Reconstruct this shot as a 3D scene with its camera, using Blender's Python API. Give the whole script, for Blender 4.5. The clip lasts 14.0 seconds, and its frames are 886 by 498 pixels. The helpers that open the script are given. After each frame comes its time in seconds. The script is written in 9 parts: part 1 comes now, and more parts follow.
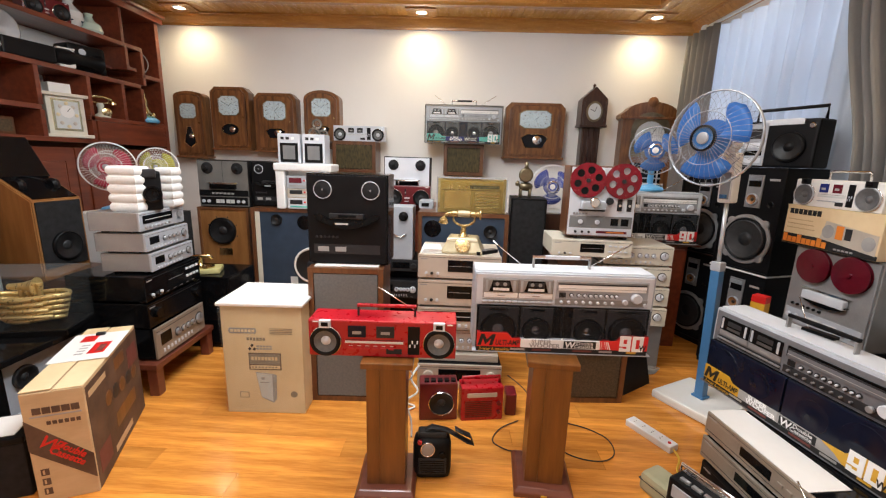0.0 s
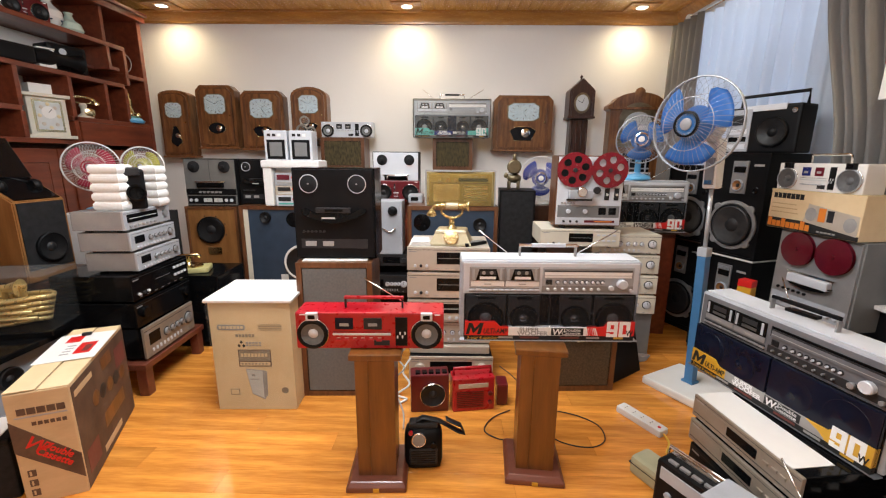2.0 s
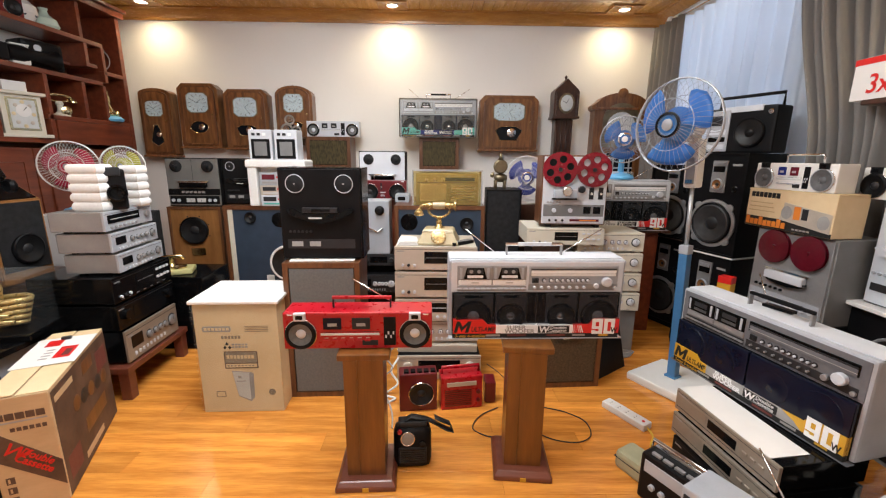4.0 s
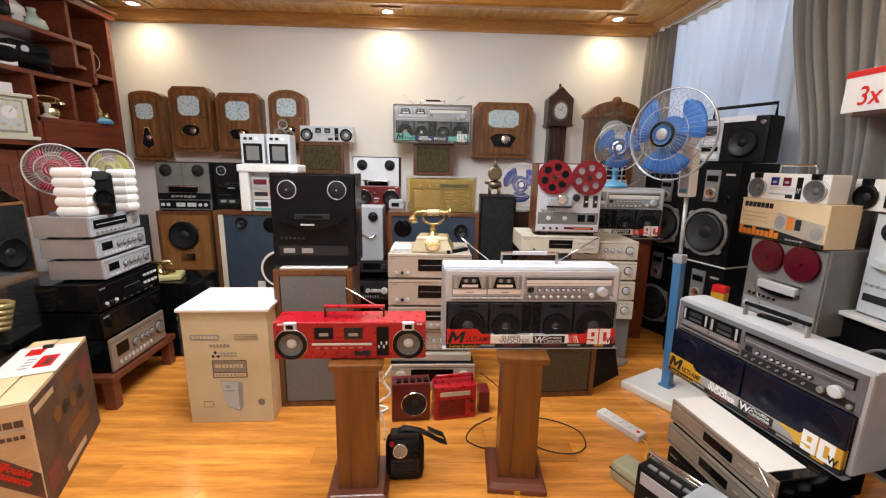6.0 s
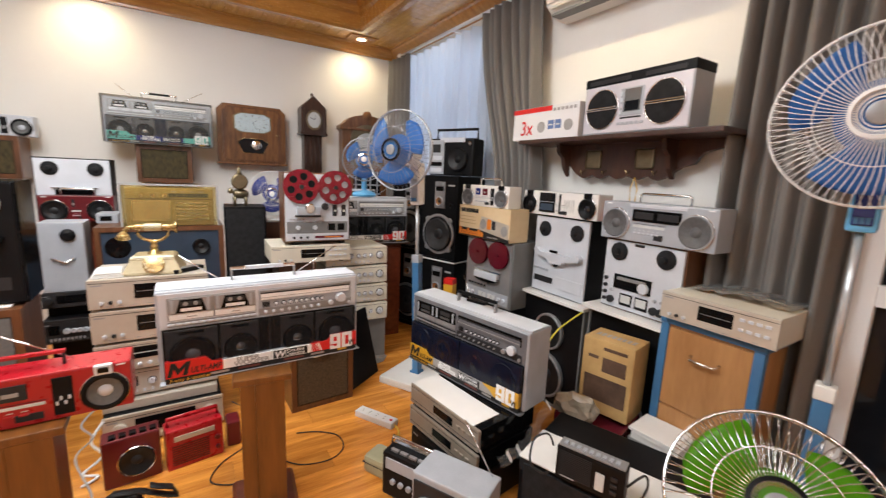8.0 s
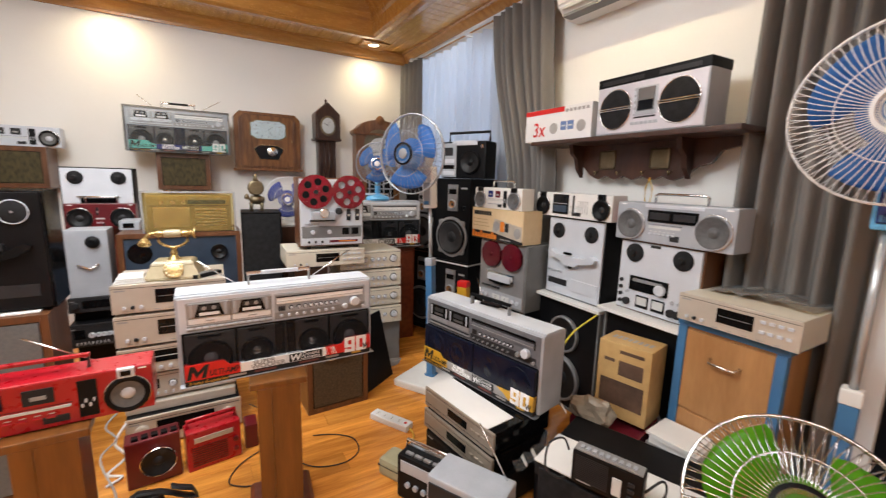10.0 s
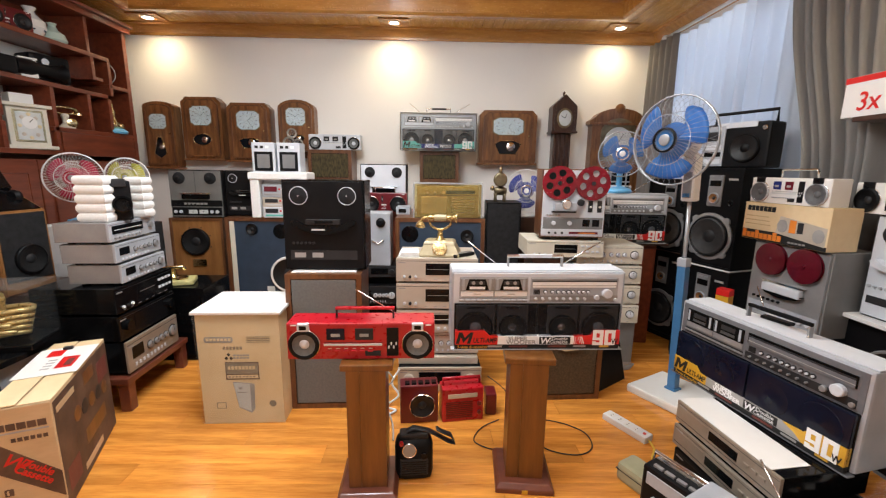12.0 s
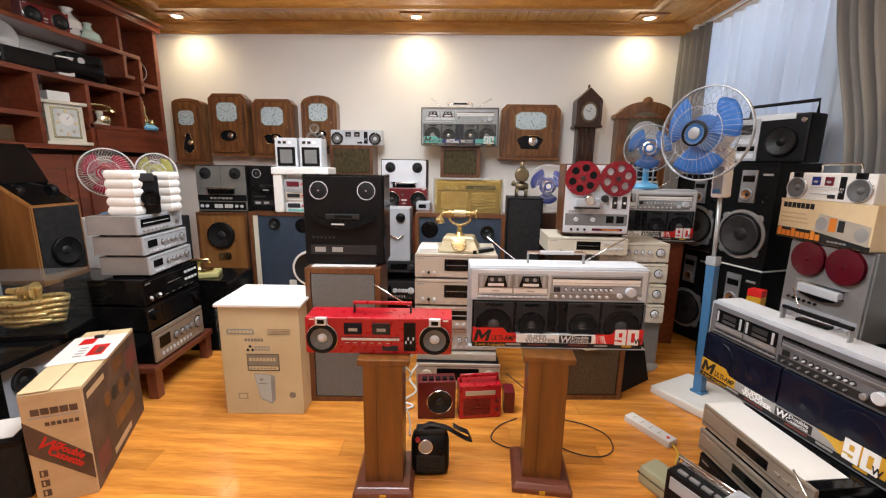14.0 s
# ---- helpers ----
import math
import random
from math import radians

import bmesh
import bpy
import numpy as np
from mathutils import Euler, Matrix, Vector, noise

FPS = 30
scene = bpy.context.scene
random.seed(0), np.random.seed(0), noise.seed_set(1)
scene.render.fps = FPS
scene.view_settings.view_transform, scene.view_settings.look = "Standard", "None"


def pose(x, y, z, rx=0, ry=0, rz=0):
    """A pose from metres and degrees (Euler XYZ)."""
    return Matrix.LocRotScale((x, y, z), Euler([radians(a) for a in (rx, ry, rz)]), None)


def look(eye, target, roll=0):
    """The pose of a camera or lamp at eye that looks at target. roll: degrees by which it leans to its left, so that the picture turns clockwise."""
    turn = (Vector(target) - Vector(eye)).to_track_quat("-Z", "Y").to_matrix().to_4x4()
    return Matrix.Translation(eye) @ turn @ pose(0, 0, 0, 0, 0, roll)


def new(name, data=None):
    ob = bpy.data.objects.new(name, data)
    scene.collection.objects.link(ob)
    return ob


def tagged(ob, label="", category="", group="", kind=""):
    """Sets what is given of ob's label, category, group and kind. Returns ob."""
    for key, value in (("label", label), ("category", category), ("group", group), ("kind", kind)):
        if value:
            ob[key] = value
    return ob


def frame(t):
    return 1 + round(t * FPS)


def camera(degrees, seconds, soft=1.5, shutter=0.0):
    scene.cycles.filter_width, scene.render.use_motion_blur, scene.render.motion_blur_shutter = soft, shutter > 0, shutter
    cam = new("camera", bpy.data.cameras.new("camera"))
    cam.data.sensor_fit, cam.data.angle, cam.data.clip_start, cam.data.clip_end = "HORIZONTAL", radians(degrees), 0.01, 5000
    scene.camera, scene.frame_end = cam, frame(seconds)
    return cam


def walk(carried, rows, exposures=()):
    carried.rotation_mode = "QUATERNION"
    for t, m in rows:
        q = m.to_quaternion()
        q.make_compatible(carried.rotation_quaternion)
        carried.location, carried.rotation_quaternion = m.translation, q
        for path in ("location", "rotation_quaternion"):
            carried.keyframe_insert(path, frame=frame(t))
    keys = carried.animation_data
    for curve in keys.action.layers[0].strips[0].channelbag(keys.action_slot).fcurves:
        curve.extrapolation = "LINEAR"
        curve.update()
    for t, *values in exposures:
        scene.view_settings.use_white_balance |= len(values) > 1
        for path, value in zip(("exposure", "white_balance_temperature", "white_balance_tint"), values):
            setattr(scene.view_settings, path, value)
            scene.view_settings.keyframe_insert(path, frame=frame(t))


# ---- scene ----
cam = camera(94.4, 14.0, soft=1.2, shutter=0.3)
PATH = [
    (0, (0.578, 0.267, 1.346), (0.524, 2.222, 0.924), 1.7),
    (0.5, (0.594, 0.271, 1.334), (0.537, 2.223, 0.904), 1.5),
    (1, (0.582, 0.272, 1.325), (0.527, 2.223, 0.89), 1.1),
    (1.5, (0.601, 0.267, 1.319), (0.556, 2.219, 0.885), 0.7),
    (2, (0.615, 0.262, 1.317), (0.586, 2.214, 0.884), 0.5),
    (2.5, (0.61, 0.258, 1.311), (0.598, 2.211, 0.879), 0.4),
    (3, (0.612, 0.251, 1.314), (0.619, 2.203, 0.875), 0.3),
    (5.5, (0.608, 0.269, 1.326), (0.665, 2.224, 0.906), 1.0),
    (6, (0.606, 0.278, 1.329), (0.675, 2.234, 0.917), 1.1),
    (6.5, (0.605, 0.271, 1.33), (0.736, 2.225, 0.923), 1.3),
    (7, (0.609, 0.257, 1.322), (0.867, 2.199, 0.922), 1.7),
    (7.5, (0.694, 0.225, 1.338), (1.332, 2.084, 0.966), 2.3),
    (7.7, (0.738, 0.212, 1.344), (1.568, 1.997, 0.988), 2.6),
    (8.3, (0.8, 0.2, 1.346), (1.999, 1.763, 1.005), 2.2),
    (8.9, (0.82, 0.19, 1.346), (2.169, 1.626, 1.005), 2.2),
    (9.4, (0.812, 0.19, 1.346), (2.078, 1.699, 1.005), 2.2),
    (9.8, (0.798, 0.191, 1.348), (1.896, 1.83, 1.02), 1.9),
    (10, (0.784, 0.197, 1.349), (1.774, 1.903, 1.016), 1.6),
    (10.5, (0.718, 0.231, 1.34), (1.406, 2.078, 1.0), 1.2),
    (11, (0.642, 0.241, 1.324), (1.046, 2.169, 0.977), 1.0),
    (11.5, (0.606, 0.235, 1.324), (0.783, 2.194, 0.96), 0.8),
    (12, (0.592, 0.229, 1.32), (0.637, 2.193, 0.944), 0.8),
    (12.5, (0.596, 0.238, 1.315), (0.584, 2.2, 0.929), 0.8),
    (13, (0.601, 0.242, 1.316), (0.568, 2.203, 0.922), 0.8),
    (13.5, (0.601, 0.246, 1.317), (0.557, 2.206, 0.92), 0.8),
    (14, (0.604, 0.248, 1.314), (0.546, 2.207, 0.918), 0.8),
]
walk(cam, [(t, look(eye, target, roll)) for t, eye, target, roll in PATH])

# world and light
world = bpy.data.worlds.new("world")
world.use_nodes = True
scene.world = world
world.node_tree.nodes["Background"].inputs[0].default_value = (0.70, 0.79, 1.0, 1)
world.node_tree.nodes["Background"].inputs[1].default_value = 0.35


def lamp(name, kind, m, watts, colour, **more):
    data = bpy.data.lights.new(name, kind)
    data.energy, data.color = watts, colour
    for key, value in more.items():
        if key == "size":
            data.shape, data.size, data.size_y = "RECTANGLE", value[0], value[1]
        if key == "cone":
            data.spot_size, data.spot_blend = radians(value), 1.0
        if key == "radius":
            data.shadow_soft_size = value
    ob = new(name, data)
    ob.matrix_world = m
    return ob


RIGHT, LEFT, BACK, SOUTH, CEIL, TRAY = 2.9, -2.75, 4.78, -2.2, 2.72, 2.94
# the last spot is an unseen addition that warms and brightens the east wall
SPOTS = [(-2.15, 4.53), (0.19, 4.53), (2.4, 4.54), (2.38, 1.7)]
WATTS = {False: 21, True: 86}
for sx, sy in SPOTS:
    lamp("downlight_beam", "SPOT", look((sx, sy, CEIL - 0.02), (sx + (0.0 if sy > 3 else 0.25), sy + (0.40 if sy > 3 else 0.02), 0)), WATTS[sx > 2.3 and sy < 3], (1.0, 0.79, 0.48), cone=150, radius=0.04)
lamp("tray_panel_light", "AREA", look((0.1, 2.0, TRAY - 0.045), (0.1, 2.0, 0)), 66, (0.94, 0.975, 1.0), size=(1.5, 2.2))
# added fill behind the camera, brightens the fronts of the equipment
lamp("rear_panel_light", "AREA", look((0.1, -0.9, TRAY - 0.045), (0.1, -0.9, 0)), 22, (0.97, 0.985, 1.0), size=(1.5, 1.0))
# added point light under an invented fixture, to lift the upper walls
lamp("pendant_light", "POINT", pose(0.1, 1.75, 2.50), 62, (0.86, 0.94, 1.0), radius=0.16)
lamp("window_daylight", "AREA", look((RIGHT + 0.12, 3.6, 1.75), (0, 3.4, 1.2)), 10, (0.82, 0.89, 1.0), size=(1.5, 1.7))

# materials
M = {}


def surf(name, a, b, scale=6.0, rough=0.5, metal=0.0, bump=0.0, stretch=(1, 1, 1), fine=40.0, coat=0.0, vary=0.0, alpha=1.0, trans=0.0, spec=0.5):
    """A node material: two tones mixed by coarse noise, a finer noise for gloss and relief."""
    m = bpy.data.materials.new(name)
    m.use_nodes = True
    n, l = m.node_tree.nodes, m.node_tree.links
    p = n["Principled BSDF"]
    tc, mp = n.new("ShaderNodeTexCoord"), n.new("ShaderNodeMapping")
    mp.inputs["Scale"].default_value = stretch
    l.new(tc.outputs["Object"], mp.inputs[0])
    n1, n2 = n.new("ShaderNodeTexNoise"), n.new("ShaderNodeTexNoise")
    n1.inputs["Scale"].default_value, n1.inputs["Detail"].default_value = scale, 5
    n2.inputs["Scale"].default_value, n2.inputs["Detail"].default_value = scale * fine / 6, 3
    l.new(mp.outputs[0], n1.inputs["Vector"])
    l.new(mp.outputs[0], n2.inputs["Vector"])
    mix = n.new("ShaderNodeMix")
    mix.data_type = "RGBA"
    mix.inputs[6].default_value, mix.inputs[7].default_value = (*a, 1), (*b, 1)
    ramp = n.new("ShaderNodeMapRange")
    ramp.inputs[1].default_value, ramp.inputs[2].default_value = 0.3, 0.7
    add = n.new("ShaderNodeMath")
    add.operation = "MULTIPLY_ADD"
    add.inputs[1].default_value = 0.3
    l.new(n2.outputs[0], add.inputs[0])
    l.new(n1.outputs[0], add.inputs[2])
    sub = n.new("ShaderNodeMath")
    sub.operation = "SUBTRACT"
    sub.inputs[1].default_value = 0.15
    l.new(add.outputs[0], sub.inputs[0])
    l.new(sub.outputs[0], ramp.inputs[0])
    l.new(ramp.outputs[0], mix.inputs[0])
    out = mix.outputs[2]
    if vary:
        info, hsv, mr = n.new("ShaderNodeObjectInfo"), n.new("ShaderNodeHueSaturation"), n.new("ShaderNodeMapRange")
        mr.inputs[3].default_value, mr.inputs[4].default_value = 1 - vary, 1 + vary
        l.new(info.outputs["Random"], mr.inputs[0])
        l.new(mr.outputs[0], hsv.inputs["Value"])
        l.new(out, hsv.inputs["Color"])
        out = hsv.outputs[0]
    l.new(out, p.inputs["Base Color"])
    rr = n.new("ShaderNodeMapRange")
    rr.inputs[3].default_value, rr.inputs[4].default_value = max(0.02, rough * 0.8), min(1, rough * 1.25)
    l.new(n2.outputs[0], rr.inputs[0])
    l.new(rr.outputs[0], p.inputs["Roughness"])
    p.inputs["Metallic"].default_value = metal
    p.inputs["Coat Weight"].default_value = coat
    p.inputs["Coat Roughness"].default_value = 0.12
    p.inputs["Alpha"].default_value = alpha
    p.inputs["Transmission Weight"].default_value = trans
    p.inputs["Specular IOR Level"].default_value = spec
    if bump:
        b_ = n.new("ShaderNodeBump")
        b_.inputs["Strength"].default_value, b_.inputs["Distance"].default_value = bump, 0.003
        l.new(n2.outputs[0], b_.inputs["Height"])
        l.new(b_.outputs[0], p.inputs["Normal"])
    M[name] = m
    return m


def glow(name, colour, strength):
    m = bpy.data.materials.new(name)
    m.use_nodes = True
    p = m.node_tree.nodes["Principled BSDF"]
    p.inputs["Base Color"].default_value = (*colour, 1)
    p.inputs["Emission Color"].default_value = (*colour, 1)
    p.inputs["Emission Strength"].default_value = strength
    M[name] = m


def sheer(name, colour, share):
    """Thin cloth that lets light through."""
    m = bpy.data.materials.new(name)
    m.use_nodes = True
    n, l = m.node_tree.nodes, m.node_tree.links
    n.clear()
    out, mix1, mix2 = n.new("ShaderNodeOutputMaterial"), n.new("ShaderNodeMixShader"), n.new("ShaderNodeMixShader")
    d, t, c = n.new("ShaderNodeBsdfDiffuse"), n.new("ShaderNodeBsdfTranslucent"), n.new("ShaderNodeBsdfTransparent")
    tex, ramp = n.new("ShaderNodeTexNoise"), n.new("ShaderNodeMapRange")
    tex.inputs["Scale"].default_value = 300
    ramp.inputs[3].default_value, ramp.inputs[4].default_value = share * 0.5, share * 1.5
    l.new(tex.outputs[0], ramp.inputs[0])
    d.inputs[0].default_value = t.inputs[0].default_value = (*colour, 1)
    mix1.inputs[0].default_value = 0.5
    l.new(d.outputs[0], mix1.inputs[1])
    l.new(t.outputs[0], mix1.inputs[2])
    l.new(ramp.outputs[0], mix2.inputs[0])
    l.new(mix1.outputs[0], mix2.inputs[1])
    l.new(c.outputs[0], mix2.inputs[2])
    l.new(mix2.outputs[0], out.inputs[0])
    M[name] = m


def clear_sheet(name, colour, share, rough=0.05, body=0.25):
    """Thin clear plastic or glass: mostly see-through, with a gloss."""
    m = bpy.data.materials.new(name)
    m.use_nodes = True
    n, l = m.node_tree.nodes, m.node_tree.links
    n.clear()
    out, mix = n.new("ShaderNodeOutputMaterial"), n.new("ShaderNodeMixShader")
    p, c, f = n.new("ShaderNodeBsdfPrincipled"), n.new("ShaderNodeBsdfTransparent"), n.new("ShaderNodeFresnel")
    p.inputs["Base Color"].default_value, p.inputs["Roughness"].default_value = tuple(v * body for v in colour) + (1,), rough
    c.inputs[0].default_value = tuple(0.4 + 0.6 * v for v in colour) + (1,)
    add = n.new("ShaderNodeMath")
    add.inputs[1].default_value = share
    l.new(f.outputs[0], add.inputs[0])
    l.new(add.outputs[0], mix.inputs[0])
    l.new(c.outputs[0], mix.inputs[1])
    l.new(p.outputs[0], mix.inputs[2])
    l.new(mix.outputs[0], out.inputs[0])
    M[name] = m


surf("wall_paint", (0.84, 0.825, 0.79), (0.87, 0.855, 0.82), 2.0, 0.7, bump=0.08, fine=200)
surf("floor_wood", (0.50, 0.168, 0.024), (0.86, 0.375, 0.070), 3.0, 0.17, bump=0.06, stretch=(0.7, 7, 1), coat=0.25, vary=0.15)
surf("floor_joint", (0.30, 0.12, 0.03), (0.34, 0.14, 0.035), 6, 0.6)
surf("ceiling_wood", (0.56, 0.28, 0.055), (0.76, 0.43, 0.10), 5.0, 0.25, bump=0.08, stretch=(5, 0.8, 1), coat=0.4)
surf("moulding_wood", (0.42, 0.18, 0.038), (0.58, 0.28, 0.062), 5.0, 0.25, bump=0.06, stretch=(0.8, 5, 3), coat=0.4)
surf("red_wood", (0.115, 0.024, 0.011), (0.21, 0.050, 0.021), 4.0, 0.32, bump=0.06, stretch=(6, 0.7, 6), coat=0.3)
surf("stand_wood", (0.120, 0.042, 0.008), (0.205, 0.076, 0.015), 5.0, 0.32, bump=0.06, stretch=(5, 5, 0.5), coat=0.25)
surf("base_wood", (0.12, 0.032, 0.018), (0.17, 0.05, 0.028), 5.0, 0.35, bump=0.05, stretch=(0.7, 5, 5), coat=0.2)
surf("walnut", (0.085, 0.030, 0.012), (0.175, 0.070, 0.027), 6.0, 0.35, bump=0.06, stretch=(4, 4, 0.6), coat=0.15)
surf("clock_wood", (0.095, 0.034, 0.011), (0.27, 0.115, 0.038), 9.0, 0.33, bump=0.08, stretch=(4, 4, 0.6), coat=0.25)
surf("dark_wood", (0.035, 0.014, 0.009), (0.07, 0.028, 0.016), 6.0, 0.35, bump=0.08, stretch=(4, 4, 0.7), coat=0.2)
surf("tan_wood", (0.21, 0.088, 0.024), (0.31, 0.142, 0.044), 6.0, 0.4, bump=0.06, stretch=(4, 4, 0.6), coat=0.1)
surf("orange_wood", (0.36, 0.17, 0.06), (0.48, 0.25, 0.10), 4.0, 0.4, bump=0.05, stretch=(3, 3, 0.6))
surf("silver", (0.36, 0.385, 0.425), (0.43, 0.455, 0.50), 8.0, 0.38, metal=0.06, bump=0.02, fine=120)
surf("silver_light", (0.58, 0.61, 0.66), (0.65, 0.68, 0.735), 8.0, 0.38, metal=0.05, bump=0.02, fine=120)
surf("silver_dark", (0.27, 0.27, 0.275), (0.34, 0.34, 0.345), 8.0, 0.4, metal=0.4, bump=0.02, fine=120)
surf("champagne", (0.52, 0.46, 0.385), (0.60, 0.54, 0.46), 8.0, 0.36, metal=0.25, bump=0.02, fine=120)
surf("bronze_front", (0.27, 0.225, 0.18), (0.34, 0.29, 0.235), 8.0, 0.36, metal=0.3, bump=0.02, fine=120)
surf("white_plastic", (0.74, 0.73, 0.70), (0.80, 0.79, 0.77), 5.0, 0.4, bump=0.02)
surf("cream_plastic", (0.62, 0.58, 0.48), (0.70, 0.66, 0.56), 5.0, 0.42, bump=0.02)
surf("black_plastic", (0.004, 0.004, 0.005), (0.007, 0.007, 0.008), 8.0, 0.42, bump=0.05, fine=150, spec=0.16)
surf("black_gloss", (0.003, 0.003, 0.0035), (0.006, 0.006, 0.0065), 8.0, 0.12, spec=0.18)
surf("deck_grey", (0.16, 0.16, 0.155), (0.21, 0.21, 0.20), 8.0, 0.38, metal=0.3, bump=0.02, fine=120)
# dark copy of silver: shade on a front turned from the light
surf("gunmetal", (0.11, 0.115, 0.13), (0.16, 0.165, 0.18), 8.0, 0.35, metal=0.1, bump=0.02)
surf("navy_gloss", (0.004, 0.006, 0.016), (0.007, 0.010, 0.024), 8.0, 0.15, spec=0.25)
surf("black_soft", (0.010, 0.010, 0.011), (0.020, 0.020, 0.022), 30.0, 0.85, bump=0.3, fine=200, spec=0.25)
surf("smoke_grey", (0.045, 0.045, 0.046), (0.065, 0.065, 0.066), 8.0, 0.4, bump=0.05, fine=150)
surf("dark_grey", (0.018, 0.018, 0.020), (0.030, 0.030, 0.032), 8.0, 0.45, bump=0.05, fine=150, spec=0.25)
surf("grey_paint", (0.16, 0.163, 0.165), (0.205, 0.208, 0.21), 8.0, 0.5, bump=0.06, fine=150)
surf("grey_cloth", (0.135, 0.137, 0.135), (0.17, 0.172, 0.168), 90.0, 0.9, bump=0.6, fine=60)
surf("brown_cloth", (0.060, 0.040, 0.020), (0.12, 0.08, 0.04), 90.0, 0.9, bump=0.6, fine=60)
surf("gold_cloth", (0.028, 0.022, 0.009), (0.105, 0.080, 0.030), 60.0, 0.8, bump=0.6, fine=60, stretch=(1, 1, 0.35))
surf("cone_paper", (0.007, 0.007, 0.008), (0.013, 0.013, 0.014), 30.0, 0.45, bump=0.15, spec=0.3)
surf("smoke_cone", (0.022, 0.022, 0.024), (0.036, 0.036, 0.038), 30.0, 0.45, bump=0.15)
surf("reel_deep", (0.085, 0.004, 0.010), (0.125, 0.006, 0.016), 6.0, 0.12, coat=0.5)
surf("gold_lacquer", (0.70, 0.50, 0.19), (0.80, 0.60, 0.27), 9.0, 0.28, metal=0.6)
surf("chrome", (0.78, 0.78, 0.78), (0.84, 0.84, 0.84), 10.0, 0.14, metal=1.0)
surf("fan_wire", (0.46, 0.49, 0.52), (0.54, 0.57, 0.60), 10.0, 0.22, metal=0.45)
surf("aged_brass", (0.42, 0.28, 0.10), (0.52, 0.37, 0.16), 10.0, 0.26, metal=0.65)
surf("mesh_grey", (0.085, 0.086, 0.09), (0.12, 0.121, 0.125), 60.0, 0.6, bump=0.3)
surf("brass", (0.60, 0.50, 0.27), (0.70, 0.60, 0.36), 10.0, 0.22, metal=1.0)
surf("red_plastic", (0.36, 0.004, 0.012), (0.43, 0.007, 0.017), 6.0, 0.28, coat=0.25)
surf("deep_red", (0.10, 0.004, 0.008), (0.14, 0.006, 0.011), 6.0, 0.30, coat=0.25)
surf("reel_red", (0.16, 0.003, 0.010), (0.22, 0.005, 0.016), 6.0, 0.25, coat=0.2)
surf("red_print", (0.60, 0.010, 0.010), (0.68, 0.016, 0.014), 6.0, 0.4)
surf("yellow_print", (0.58, 0.31, 0.02), (0.66, 0.38, 0.03), 6.0, 0.4)
surf("teal_print", (0.08, 0.42, 0.36), (0.12, 0.52, 0.45), 6.0, 0.4)
surf("orange_print", (0.75, 0.20, 0.02), (0.80, 0.25, 0.03), 6.0, 0.5)
surf("white_print", (0.84, 0.84, 0.84), (0.90, 0.90, 0.90), 6.0, 0.45)
surf("grey_print", (0.30, 0.29, 0.28), (0.40, 0.39, 0.38), 9.0, 0.6)
surf("brown_print", (0.24, 0.19, 0.13), (0.32, 0.26, 0.19), 9.0, 0.6)
surf("black_print", (0.015, 0.015, 0.015), (0.025, 0.025, 0.025), 9.0, 0.5, spec=0.25)
surf("printed_blue", (0.10, 0.17, 0.36), (0.14, 0.22, 0.44), 9.0, 0.45)
surf("blue_window", (0.02, 0.03, 0.16), (0.03, 0.045, 0.22), 9.0, 0.15)
surf("maroon_window", (0.11, 0.012, 0.02), (0.15, 0.018, 0.03), 9.0, 0.15)
surf("blue_baffle", (0.018, 0.034, 0.062), (0.028, 0.050, 0.084), 10.0, 0.55, bump=0.1)
surf("blue_pole", (0.045, 0.16, 0.33), (0.06, 0.19, 0.38), 5.0, 0.35, coat=0.2)
surf("sky_plastic", (0.12, 0.42, 0.72), (0.15, 0.47, 0.78), 5.0, 0.35)
surf("cardboard", (0.50, 0.355, 0.20), (0.60, 0.44, 0.26), 5.0, 0.75, bump=0.1, stretch=(1, 1, 3))
surf("pale_card", (0.70, 0.53, 0.30), (0.80, 0.64, 0.40), 5.0, 0.6, bump=0.08)
surf("card_print", (0.075, 0.045, 0.032), (0.15, 0.09, 0.06), 9.0, 0.6, spec=0.25)
surf("maroon_print", (0.13, 0.03, 0.025), (0.19, 0.05, 0.04), 9.0, 0.6)
surf("paper", (0.74, 0.73, 0.71), (0.80, 0.79, 0.77), 4.0, 0.7, bump=0.06)
surf("foam", (0.78, 0.78, 0.77), (0.84, 0.84, 0.83), 60.0, 0.8, bump=0.3)
surf("ivory_old", (0.40, 0.33, 0.19), (0.50, 0.42, 0.26), 8.0, 0.35, coat=0.2)
surf("book_cover", (0.62, 0.50, 0.28), (0.74, 0.64, 0.42), 7.0, 0.5)
surf("curtain_grey", (0.165, 0.155, 0.145), (0.225, 0.212, 0.20), 3.0, 0.8, bump=0.25, stretch=(1, 1, 0.2), fine=200)
surf("porcelain", (0.72, 0.72, 0.70), (0.80, 0.80, 0.78), 4.0, 0.15, coat=0.5)
surf("celadon", (0.50, 0.64, 0.55), (0.60, 0.72, 0.64), 5.0, 0.2, coat=0.4)
surf("clock_face", (0.54, 0.56, 0.55), (0.64, 0.66, 0.65), 7.0, 0.3)
surf("aged_card", (0.47, 0.29, 0.11), (0.62, 0.41, 0.17), 6.0, 0.6, bump=0.15)
surf("bag_film", (0.30, 0.26, 0.20), (0.42, 0.37, 0.30), 9.0, 0.2, coat=0.4)
surf("lilac_silver", (0.60, 0.58, 0.63), (0.68, 0.66, 0.71), 8.0, 0.34, metal=0.15, bump=0.02, fine=120)
